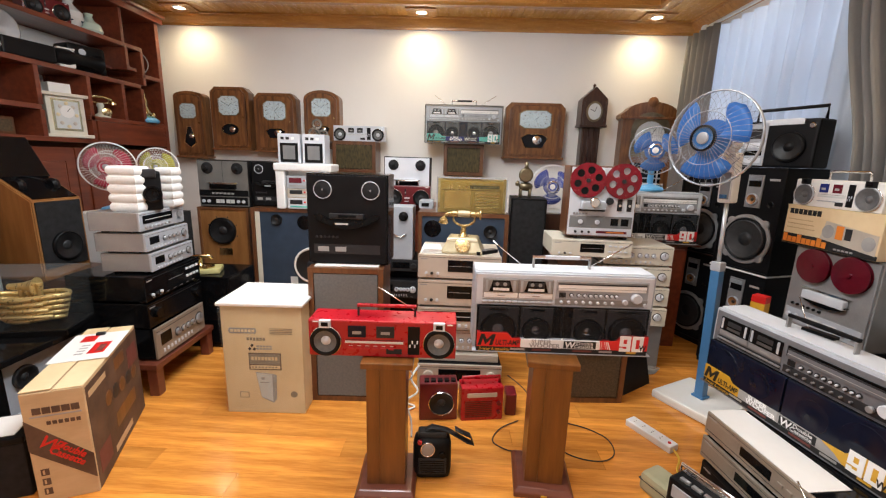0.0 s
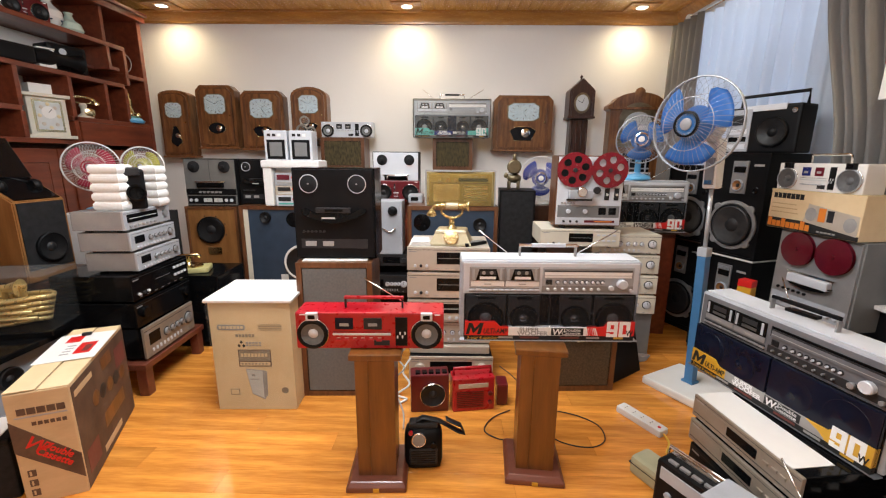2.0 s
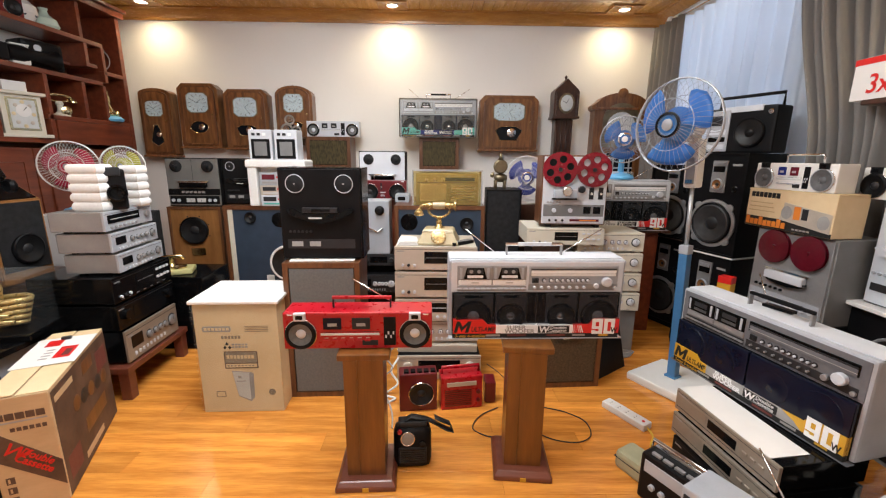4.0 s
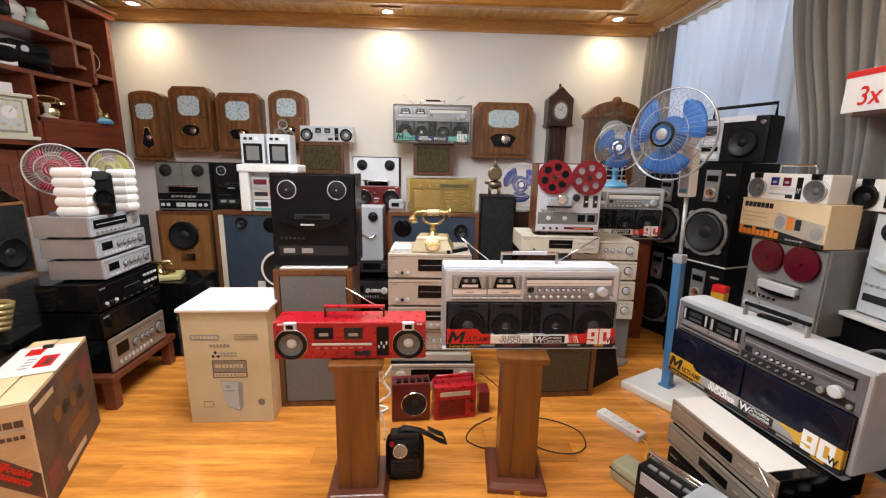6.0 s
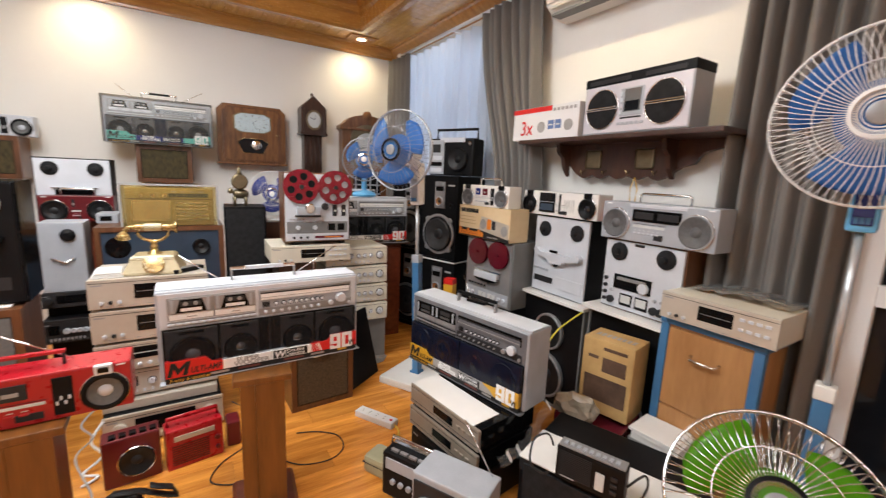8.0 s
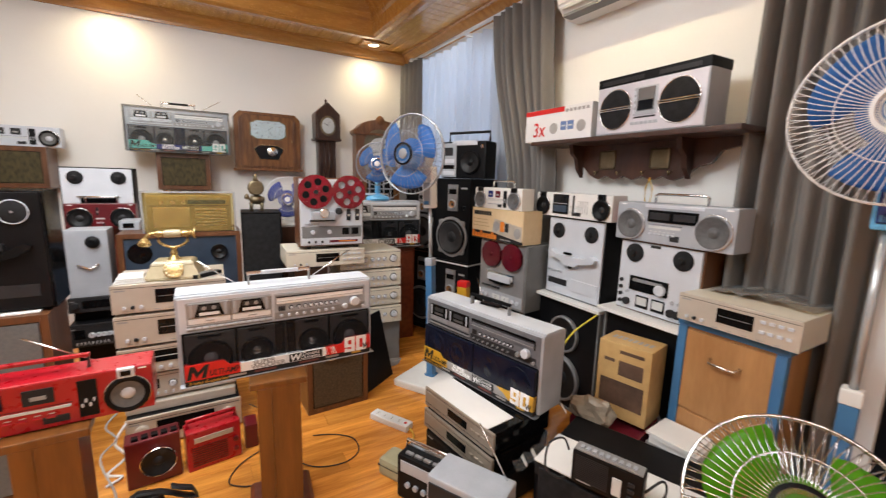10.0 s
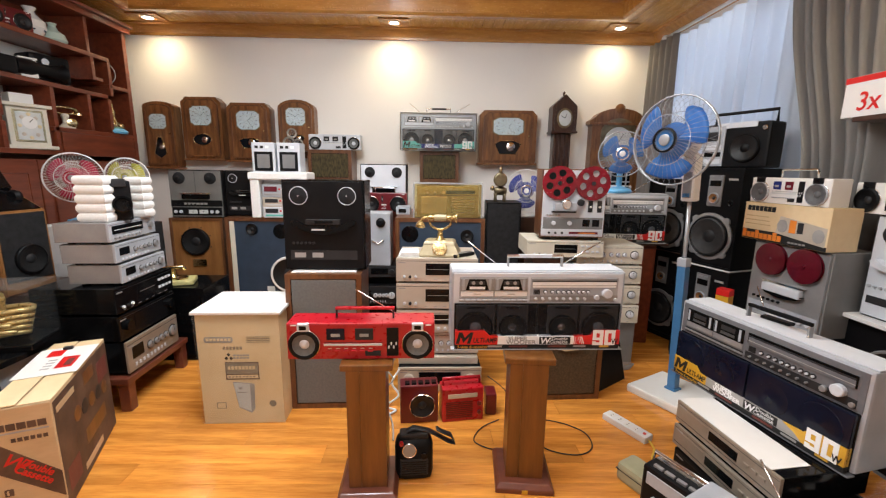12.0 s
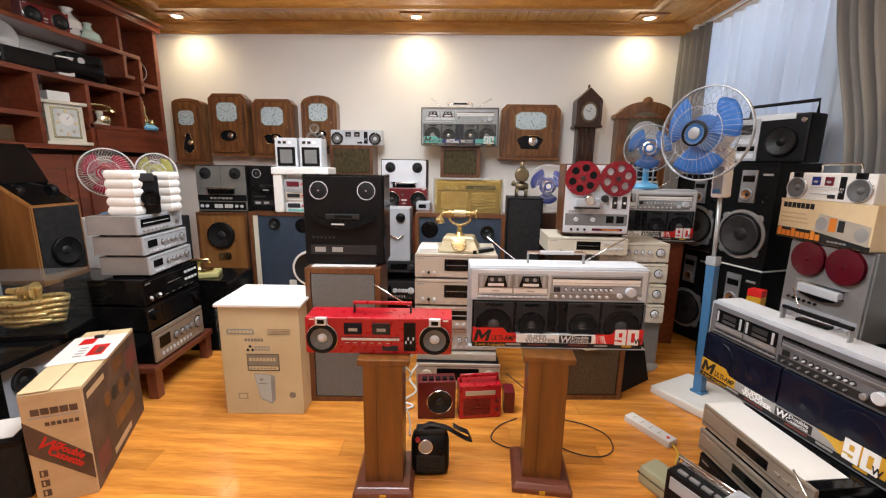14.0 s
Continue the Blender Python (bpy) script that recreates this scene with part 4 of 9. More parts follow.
def hifi(m, W, H, D, front, body, label, style=0, group="", name="amplifier"):
    """A hi-fi unit: painted case, metal front with display, knobs and buttons by style."""
    t = thing(name, m, label, "hi-fi unit", group)
    box(t, "case", (0.004, W - 0.004), (0.006, D), (0.012, H), body, 0.003)
    box(t, "front_panel", (0, W), (-0.006, 0.008), (0.012, H), front, 0.003)
    for fx in (0.05, W - 0.05):
        for fy in (0.05, D - 0.05):
            lathe(t, "foot", [(0.018, 0), (0.018, 0.013)], (fx, fy, 0), "rubber", "z", 12)
    y = -0.006
    turn = "silver_dark" if front in ("silver", "bronze_front") else "silver_light"
    ink = "grey_print" if front not in ("black_gloss", "dark_grey", "black_plastic") else "silver_dark"
    box(t, "seam", (0.004, W - 0.004), (y - 0.0006, y + 0.001), (H * 0.885, H * 0.90), "dark_grey", 0)
    box(t, "name_print", (W * 0.03, W * 0.115), (y - 0.0007, y + 0.001), (H * 0.80, H * 0.845), ink, 0)
    for i in range(7):
        box(t, "small_print", (W * (0.10 + 0.12 * i), W * (0.145 + 0.12 * i)), (y - 0.0006, y + 0.001), (H * 0.145, H * 0.165), ink, 0)
    if style == 0:      # disc player: display in the middle right, buttons
        dsp = box(t, "display", (W * 0.36, W * 0.66), (y - 0.002, y + 0.002), (H * 0.34, H * 0.80), "black_gloss", 0.001)
        box(dsp, "tray_line", (W * 0.38, W * 0.64), (y - 0.0026, y), (H * 0.56, H * 0.575), "silver_dark", 0)
        for i in range(4):
            for j in range(2):
                button(t, W * (0.73 + 0.065 * i), H * (0.42 + 0.3 * j), W * 0.04, H * 0.09, "silver_light", y)
        for i in range(3):
            kb = knob(t, W * (0.1 + 0.07 * i), H * 0.27, H * 0.055, 0.010, "dark_grey" if i == 1 else turn, y)
    elif style == 1:    # integrated amplifier: big knobs
        box(t, "display", (W * 0.08, W * 0.28), (y - 0.002, y + 0.002), (H * 0.42, H * 0.78), "black_gloss", 0.001)
        for kx, kr in ((0.4, 0.11), (0.52, 0.09), (0.62, 0.09), (0.72, 0.09), (0.87, 0.17)):
            kb = knob(t, W * kx, H * 0.55, H * kr, 0.014, turn, y)
            lathe(kb, "bezel", [(H * kr * 1.25, 0), (H * kr * 1.25, 0.0015), (0.0001, 0.0016)], (W * kx, y, H * 0.55), "dark_grey", seg=18)
            box(kb, "pointer", (W * kx - 0.0012, W * kx + 0.0012), (y - 0.0148, y - 0.010), (H * 0.55, H * (0.55 + kr * 0.9)), "black_print", 0)
        for i in range(9):
            button(t, W * (0.12 + 0.07 * i), H * 0.24, W * 0.022, H * 0.1, "silver_light", y)
    elif style == 2:    # tuner: wide dark dial
        box(t, "dial_glass", (W * 0.06, W * 0.70), (y - 0.003, y + 0.002), (H * 0.45, H * 0.84), "black_gloss", 0.001)
        box(t, "dial_scale", (W * 0.1, W * 0.66), (y - 0.0036, y - 0.002), (H * 0.62, H * 0.65), "clock_face", 0)
        knob(t, W * 0.86, H * 0.58, H * 0.18, 0.014, turn, y)
        for i in range(7):
            knob(t, W * (0.1 + 0.085 * i), H * 0.26, H * 0.06, 0.01, turn, y)
    elif style == 3:    # receiver: two knobs with a display between
        box(t, "display", (W * 0.25, W * 0.75), (y - 0.002, y + 0.002), (H * 0.36, H * 0.82), "black_gloss", 0.001)
        for kx in (0.13, 0.87):
            knob(t, W * kx, H * 0.58, H * 0.19, 0.02, front, y)
        box(t, "flap", (W * 0.06, W * 0.94), (y - 0.001, y + 0.002), (H * 0.14, H * 0.26), front, 0.001)
    elif style == 4:    # video recorder: slot, display
        box(t, "tape_slot", (W * 0.08, W * 0.36), (y - 0.0015, y + 0.002), (H * 0.5, H * 0.8), front, 0.001)
        box(t, "display", (W * 0.38, W * 0.66), (y - 0.002, y + 0.002), (H * 0.40, H * 0.74), "black_gloss", 0.001)
        box(t, "groove", (W * 0.02, W * 0.98), (y - 0.001, y + 0.002), (H * 0.28, H * 0.30), "dark_grey", 0)
        for i in range(3):
            button(t, W * (0.74 + 0.07 * i), H * 0.58, W * 0.045, H * 0.10, front, y)
    return t


def reel_deck(m, W, H, D, front, body, label, style="plain", reels=None, group=""):
    """An open-reel tape deck: case, faceplate, two hubs or reels, head cover, controls."""
    t = thing("reel_tape_deck", m, label, "tape deck", group)
    box(t, "case", (0, W), (0.004, D), (0, H), body, 0.004)
    box(t, "faceplate", (0.008, W - 0.008), (-0.008, 0.006), (0.008, H - 0.008), front, 0.003)
    y = -0.008
    zs = H * 0.83
    for sx in {"open": (0.25, 0.76), "full": (0.30, 0.74)}.get(reels, (0.21, 0.79)):
        if reels:
            reel(t, W * sx, y, H * 0.80, 0.107 if reels == "open" else 0.086, reels, sx < 0.5)
        else:
            h = lathe(t, "reel_table", [(W * 0.095, 0), (W * 0.095, 0.008), (W * 0.06, 0.011), (W * 0.03, 0.013), (0.0001, 0.013)] if style == "black" else [(W * 0.110, 0), (W * 0.110, 0.006), (W * 0.098, 0.009), (W * 0.098, 0.012), (W * 0.085, 0.014), (W * 0.045, 0.018), (W * 0.03, 0.034), (0.0001, 0.036)], (W * sx, y, zs), "black_soft")
            if style == "black":
                ring(h, "rim", (W * sx, y - 0.006, zs), W * 0.107, 0.0022, "silver_light")
                lathe(h, "hub_cap", [(0.005, 0), (0.004, 0.004), (0.0001, 0.004)], (W * sx, y - 0.012, zs), "silver_dark", seg=12)
    if style == "black":
        plate(t, "head_cover", [(W * 0.10, H * 0.555), (W * 0.13, H * 0.50), (W * 0.24, H * 0.46), (W * 0.36, H * 0.425), (W * 0.5, H * 0.40), (W * 0.64, H * 0.425), (W * 0.76, H * 0.46), (W * 0.87, H * 0.50), (W * 0.90, H * 0.555), (W * 0.84, H * 0.57), (W * 0.73, H * 0.515), (W * 0.27, H * 0.515), (W * 0.16, H * 0.57)], y - 0.02, y, "black_gloss")
        box(t, "head_block", (W * 0.29, W * 0.71), (y - 0.024, y), (H * 0.52, H * 0.575), "dark_grey", 0.003)
        box(t, "counter", (W * 0.4, W * 0.62), (y - 0.026, y - 0.02), (H * 0.535, H * 0.562), "black_gloss", 0.001)
        for i in range(3):
            box(t, "indicator", (W * (0.32 + 0.035 * i), W * (0.34 + 0.035 * i)), (y - 0.026, y - 0.02), (H * 0.54, H * 0.555), "black_print", 0.001)
        box(t, "badge", (W * 0.36, W * 0.52), (y - 0.022, y - 0.018), (H * 0.455, H * 0.472), "clock_face", 0)
        for mx in (0.13, 0.345):
            box(t, "meter", (W * mx, W * (mx + 0.135)), (y - 0.002, y + 0.002), (H * 0.145, H * 0.20), "grey_print", 0.001)
        for i in range(6):
            knob(t, W * (0.12 + 0.05 * i), H * 0.31, 0.006, 0.01, "dark_grey", y)
        box(t, "control_panel", (W * 0.08, W * 0.9), (y - 0.001, y + 0.002), (H * 0.12, H * 0.225), "dark_grey", 0.001)
    elif style == "smile":
        plate(t, "head_cover", [(W * 0.08, H * 0.56), (W * 0.14, H * 0.585), (W * 0.22, H * 0.54), (W * 0.75, H * 0.54), (W * 0.86, H * 0.585), (W * 0.93, H * 0.55), (W * 0.90, H * 0.50), (W * 0.66, H * 0.46), (W * 0.60, H * 0.42), (W * 0.38, H * 0.42), (W * 0.33, H * 0.47), (W * 0.14, H * 0.50)], y - 0.035, y, "silver_light")
        box(t, "counter", (W * 0.40, W * 0.54), (y - 0.037, y - 0.03), (H * 0.555, H * 0.585), "black_gloss", 0.001)
        knob(t, W * 0.48, H * 0.40, 0.011, 0.02, "dark_grey", y)
        box(t, "meter_window", (W * 0.06, W * 0.42), (y - 0.003, y + 0.002), (H * 0.14, H * 0.215), "dark_grey", 0.001)
        box(t, "key_cover", (W * 0.50, W * 0.95), (y - 0.005, y + 0.002), (H * 0.10, H * 0.25), "silver_light", 0.002)
        for i in range(5):
            knob(t, W * (0.07 + 0.06 * i), H * 0.31, 0.007, 0.01, "silver", y)
    elif style == "meters":
        box(t, "badge", (W * 0.40, W * 0.52), (y - 0.002, y + 0.002), (H * 0.93, H * 0.965), "black_print", 0.001)
        box(t, "transport_panel", (W * 0.18, W * 0.66), (y - 0.006, y + 0.002), (H * 0.31, H * 0.51), "black_gloss", 0.002)
        box(t, "tape_guide", (W * 0.24, W * 0.60), (y - 0.018, y - 0.004), (H * 0.44, H * 0.48), "silver_dark", 0.002)
        knob(t, W * 0.58, H * 0.39, 0.026, 0.02, "silver_light", y - 0.004)
        for mx in (0.28, 0.48):
            mm = box(t, "meter", (W * mx, W * (mx + 0.16)), (y - 0.004, y + 0.002), (H * 0.08, H * 0.25), "black_plastic", 0.002)
            box(mm, "meter_scale", (W * (mx + 0.015), W * (mx + 0.145)), (y - 0.0055, y - 0.003), (H * 0.12, H * 0.23), "clock_face", 0.001)
        for i in range(4):
            knob(t, W * 0.07, H * (0.12 + 0.1 * i), 0.010, 0.01, "dark_grey", y)
        for i, kx in enumerate((0.16, 0.72, 0.80)):
            knob(t, W * kx, H * 0.13, 0.019, 0.016, "dark_grey", y)
            knob(t, W * kx, H * 0.27, 0.008, 0.01, "silver", y)
    elif style == "retro":
        box(t, "transport_panel", (W * 0.04, W * 0.96), (y - 0.003, y + 0.002), (H * 0.13, H * 0.30), "grey_paint", 0.002)
        box(t, "input_panel", (W * 0.04, W * 0.96), (y - 0.003, y + 0.002), (H * 0.03, H * 0.115), "silver_light", 0.002)
        for i in range(3):
            knob(t, W * (0.14 + 0.1 * i), H * 0.07, 0.008, 0.01, "dark_grey", y)
        box(t, "key_bar", (W * 0.45, W * 0.9), (y - 0.005, y + 0.002), (H * 0.055, H * 0.09), "maroon_window", 0.001)
        for kx in (0.2, 0.45):
            knob(t, W * kx, H * 0.215, 0.014, 0.014, "silver_light", y)
        box(t, "meter", (W * 0.65, W * 0.76), (y - 0.005, y), (H * 0.17, H * 0.27), "black_gloss", 0.001)
        box(t, "meter", (W * 0.80, W * 0.91), (y - 0.005, y), (H * 0.17, H * 0.27), "black_gloss", 0.001)
        hb = box(t, "head_cover", (W * 0.18, W * 0.52), (y - 0.05, y), (H * 0.40, H * 0.52), "silver", 0.006)
        knob(hb, W * 0.36, H * 0.50, 0.03, 0.03, "chrome", y - 0.03)
        knob(t, W * 0.60, H * 0.52, 0.022, 0.02, "dark_grey", y)
        box(t, "tape_gate", (W * 0.16, W * 0.54), (y - 0.012, y), (H * 0.37, H * 0.395), "dark_grey", 0.002)
        for i in range(5):
            button(t, W * (0.10 + 0.045 * i), H * 0.335, W * 0.03, H * 0.02, "silver_dark", y)
        for i in range(4):
            box(t, "small_print", (W * (0.08 + 0.2 * i), W * (0.16 + 0.2 * i)), (y - 0.004, y), (H * 0.285, H * 0.292), "grey_print", 0)
        box(t, "orange_strip", (W * 0.60, W * 0.86), (y - 0.0056, y), (H * 0.064, H * 0.08), "orange_print", 0)
        for kx in (0.72, 0.86):
            box(t, "slide_control", (W * kx, W * (kx + 0.07)), (y - 0.004, y), (H * 0.38, H * 0.55), "dark_grey", 0.001)
            knob(t, W * (kx + 0.035), H * 0.46, 0.009, 0.012, "chrome", y)
    else:
        box(t, "head_cover", (W * 0.26, W * 0.76), (y - 0.03, y), (H * 0.40, H * 0.50), "black_gloss" if front != "silver_dark" else "silver_light", 0.006)
        if reels == "full":
            plate(t, "head_shroud", [(W * 0.24, H * 0.43), (W * 0.78, H * 0.43), (W * 0.72, H * 0.375), (W * 0.58, H * 0.35), (W * 0.44, H * 0.35), (W * 0.30, H * 0.375)], y - 0.022, y, "black_gloss")
        plate(t, "tape_path", [(W * 0.2, H * 0.53), (W * 0.8, H * 0.53), (W * 0.74, H * 0.49), (W * 0.26, H * 0.49)], y - 0.012, y, "chrome")
        box(t, "control_panel", (W * 0.04, W * 0.96), (y - 0.002, y + 0.002), (H * 0.05, H * 0.22), {"silver_dark": "silver", "deck_grey": "black_plastic"}.get(front, front), 0.001)
        if front == "deck_grey":
            box(t, "transport_band", (W * 0.02, W * 0.98), (y - 0.003, y + 0.002), (H * 0.24, H * 0.37), "black_plastic", 0.001)
            box(t, "centre_seam", (W * 0.497, W * 0.503), (y - 0.001, y + 0.002), (H * 0.53, H * 0.97), "dark_grey", 0)
            for i in range(6):
                button(t, W * (0.30 + 0.075 * i), H * 0.30, W * 0.055, H * 0.04, "grey_print", y - 0.003)
        for mx in (0.34, 0.54):
            mm = box(t, "meter", (W * mx, W * (mx + 0.16)), (y - 0.005, y), (H * 0.09, H * 0.17), "clock_face", 0.001)
            box(mm, "needle", (W * (mx + 0.075), W * (mx + 0.08)), (y - 0.0056, y - 0.004), (H * 0.10, H * 0.155), "black_print", 0)
        for kx in (0.10, 0.20, 0.78, 0.88):
            knob(t, W * kx, H * 0.13, 0.013, 0.014, "silver_light", y)
        for i in range(6):
            knob(t, W * (0.12 + 0.07 * i), H * 0.28, 0.007, 0.01, "black_plastic", y)
    return t


def reel(t, x, y, z, r, mat, dark=False):
    """A tape reel: flange with round openings, hub and wound tape."""
    bm = bmesh.new()
    for yy in (-0.004, -0.020):
        loops = [(0.0, 0.0, r, 48)]
        if mat != "full":
            loops += [(r * 0.60 * math.cos(k * math.pi / 3 + 0.3), r * 0.60 * math.sin(k * math.pi / 3 + 0.3), r * 0.215, 16) for k in range(6)]
        edges = []
        for cx, cz, rad, seg in loops:
            vs = [bm.verts.new((x + cx + rad * math.cos(2 * math.pi * i / seg), y + yy, z + cz + rad * math.sin(2 * math.pi * i / seg))) for i in range(seg)]
            edges += [bm.edges.new((vs[i], vs[(i + 1) % seg])) for i in range(seg)]
        bmesh.ops.triangle_fill(bm, use_beauty=True, use_dissolve=False, edges=edges)
    fl = part("reel", bm, "reel_deep" if mat == "full" else "reel_red", t)
    sol = fl.modifiers.new("thick", "SOLIDIFY")
    sol.thickness = 0.002
    wound = r * 0.62 if mat == "full" else r * (0.86 if dark else 0.36)
    lathe(fl, "tape_pack", [(wound, 0.006), (wound, 0.018)], (x, y, z), "maroon_window" if mat == "full" else "black_plastic" if dark else "white_plastic")
    lathe(fl, "hub_cap", [(r * 0.12, 0.02), (r * 0.12, 0.03), (0.0001, 0.03)], (x, y, z), "dark_grey" if mat != "full" else "reel_deep", seg=16)
    return fl


def cabinet_speaker(m, W, H, D, case, baffle, label, drivers=(), group="", grille=None, rim="black_plastic", frame_w=0.018, extra=None, cloth=None):
    """A loudspeaker box: case sides, recessed baffle or grille, drivers."""
    t = thing("loudspeaker", m, label, "loudspeaker", group)
    f = frame_w
    bm = bmesh.new()
    add_box(bm, (0, f), (0, D), (0, H), 0.002)
    add_box(bm, (W - f, W), (0, D), (0, H), 0.002)
    add_box(bm, (f, W - f), (0.001, D), (0, f), 0.0)
    add_box(bm, (f, W - f), (0.001, D), (H - f, H), 0.0)
    add_box(bm, (f, W - f), (D - 0.012, D - 0.001), (f, H - f), 0.0)
    part("case", bm, case, t)
    box(t, "baffle", (f, W - f), (0.010, 0.030), (f, H - f), baffle, 0.0)
    if grille:
        box(t, "grille", (f + 0.004, W - f - 0.004), (0.002, 0.012), (f + 0.004, H - f - 0.004), grille, 0.004)
    for kind, sx, sz, r in drivers:
        if kind == "port":
            lathe(t, "port", [(r, 0.002), (r * 0.9, 0.004), (r * 0.85, -0.004), (0.0001, -0.006)], (W * sx, 0.010, H * sz), "black_gloss")
        else:
            speaker(t, "woofer" if r > 0.06 else "tweeter", W * sx, H * sz, r, 0.004, kind)
    return t


def tower_speaker(m, label, group, W=0.37, H=0.64, D=0.34):
    """Black floor monitor: silver-framed woofer, tweeter column plate."""
    t = cabinet_speaker(m, W, H, D, "black_plastic", "black_plastic", label, (), group, frame_w=0.012)
    lathe(t, "woofer", [(0.155, 0), (0.155, 0.008), (0.138, 0.012), (0.13, 0.006)], (W * 0.52, 0.010, H * 0.31), "silver_dark", seg=40, caps=(True, False))
    for k in range(4):
        a = math.pi / 4 + k * math.pi / 2
        lathe(t, "fixing_lug", [(0.026, 0), (0.026, 0.009), (0.02, 0.011), (0.0001, 0.011)], (W * 0.52 + 0.148 * math.cos(a), 0.010, H * 0.31 + 0.148 * math.sin(a)), "silver_dark", seg=12)
    speaker(t, "cone_driver", W * 0.52, H * 0.31, 0.132, 0.008, "black_plastic", "smoke_cone", "dark_grey", 0.08)
    pl = box(t, "tweeter_plate", (W * 0.40, W * 0.66), (0.002, 0.014), (H * 0.62, H * 0.93), "silver_dark", 0.002)
    speaker(pl, "midrange", W * 0.53, H * 0.70, 0.036, 0.0015, "silver", "tan_wood", "dark_grey", 0.2)
    box(pl, "horn", (W * 0.43, W * 0.63), (-0.002, 0.006), (H * 0.82, H * 0.875), "black_gloss", 0.002)
    for i in range(3):
        box(pl, "horn_vane", (W * 0.43, W * 0.63), (-0.006, -0.001), (H * (0.885 + 0.012 * i), H * (0.89 + 0.012 * i)), "silver", 0)
    lathe(t, "port", [(0.02, 0.001), (0.016, 0.003), (0.0001, -0.004)], (W * 0.82, 0.010, H * 0.66), "black_gloss")
    box(t, "small_print", (W * 0.74, W * 0.90), (0.0085, 0.0105), (H * 0.88, H * 0.90), "grey_print", 0)
    return t


def fan(m, label, blade_mat, R=0.2, hub="black_plastic", wire="chrome", wires=60, stem=0.3, body="sky_plastic", base="desk", tilt=0.0, clear_hub=False):
    """A fan facing -y with its hub at height stem: wire guard, three blades, motor, stem and base."""
    t = thing("fan", m, label, "fan")
    z = stem
    head = Matrix.Translation((0, 0, z)) @ Matrix.Rotation(radians(tilt), 4, "X")

    def H_(x, y, zz):
        return head @ Vector((x, y, zz))
    bm = bmesh.new()
    n = wires
    for rr, dep, th in ((1.0, 0.0, 0.0045), (0.56, -0.064, 0.002), (0.66, 0.045, 0.002), (1.0, 0.012, 0.003)):
        pts = [H_(R * rr * math.cos(2 * math.pi * i / 40), dep, R * rr * math.sin(2 * math.pi * i / 40)) for i in range(40)]
        add_tube(bm, pts, th, 6, True)
    guard = smooth(part("guard", bm, wire, t))
    for s, (d0, d1) in ((-1, (0.075, 0.012)), (1, (0.05, 0.012))):
        bm = bmesh.new()
        pts = []
        for k in range(6):
            u = k / 5
            rr = R * (0.18 + 0.82 * u)
            pts.append((rr * math.cos(0.22 * s * u), s * (d1 + (d0 - d1) * math.sqrt(max(0, 1 - u ** 3))), rr * math.sin(0.22 * s * u)))
        add_tube(bm, pts, 0.0009 if R < 0.235 else 0.0014, 4)
        first = smooth(part("wire", bm, wire, guard))
        first.matrix_basis = head
        for i in range(1, n):
            w_ = new("wire", first.data)
            w_.parent = guard
            w_.matrix_basis = head @ Matrix.Rotation(2 * math.pi * i / n, 4, "Y")
    rot = head.to_3x3().to_4x4() @ AX["y"]
    for k in range(3):
        bm = bmesh.new()
        a0 = math.radians(20 + 120 * k)
        top, bot = [], []
        outline = []
        for i in range(13):
            u = i / 12
            outline.append((0.26 + 0.56 * math.sin(u * math.pi / 2) ** 0.8, -0.10 - 0.45 * math.sin(u * math.pi * 0.55)))
        lo = [(0.24 + 0.62 * i / 12, a0 - 0.28 - 0.25 * math.sin(i / 12 * 2.2)) for i in range(13)]
        hi = [(0.24 + 0.62 * i / 12, a0 + 0.25 + 0.62 * math.sin(min(1.0, i / 9) * math.pi / 2) * (1 if i < 11 else (0.78 if i == 11 else 0.35))) for i in range(13)]
        rows = []
        for (r1, b1), (r2, b2) in zip(lo, hi):
            row = []
            for j in range(5):
                u = j / 4
                b = b1 + (b2 - b1) * u
                row.append(bm.verts.new(H_(R * r1 * math.cos(b), -0.03 + 0.045 * u - 0.01, R * r1 * math.sin(b))))
            rows.append(row)
        for r1, r2 in zip(rows, rows[1:]):
            for j in range(4):
                bm.faces.new((r1[j], r1[j + 1], r2[j + 1], r2[j]))
        bl = smooth(part("blade", bm, blade_mat, t))
        sol = bl.modifiers.new("thick", "SOLIDIFY")
        sol.thickness = 0.003
    lathe(t, "blade_hub", [(R * 0.40, -0.012), (R * 0.41, -0.004), (R * 0.28, 0.02), (R * 0.2, 0.035)], H_(0, 0, 0), blade_mat, rot)
    lathe(t, "guard_cap", [(R * 0.28, 0.066), (R * 0.275, 0.078), (R * 0.235, 0.08), (R * 0.225, 0.070)], H_(0, 0, 0), hub, rot)
    lathe(t, "cap_plate", [(R * 0.227, 0.068), (R * 0.225, 0.072), (0.0001, 0.072)], H_(0, 0, 0), blade_mat, rot)
    lathe(t, "badge", [(R * 0.13, 0.070), (R * 0.125, 0.077), (R * 0.10, 0.079), (0.0001, 0.079)], H_(0, 0, 0), "silver_dark" if hub != "chrome" else "white_plastic", rot)
    if hub == "plain_white":
        for rr in (0.155, 0.19):
            ring(t, "cap_ring", H_(0, -0.074, 0), R * rr, 0.0022, "plain_white", rot)
    lathe(t, "motor", [(R * 0.32, -0.055), (R * 0.36, -0.075), (R * 0.34, -0.14), (R * 0.2, -0.19), (0.0001, -0.2)], H_(0, 0, 0), body, rot)
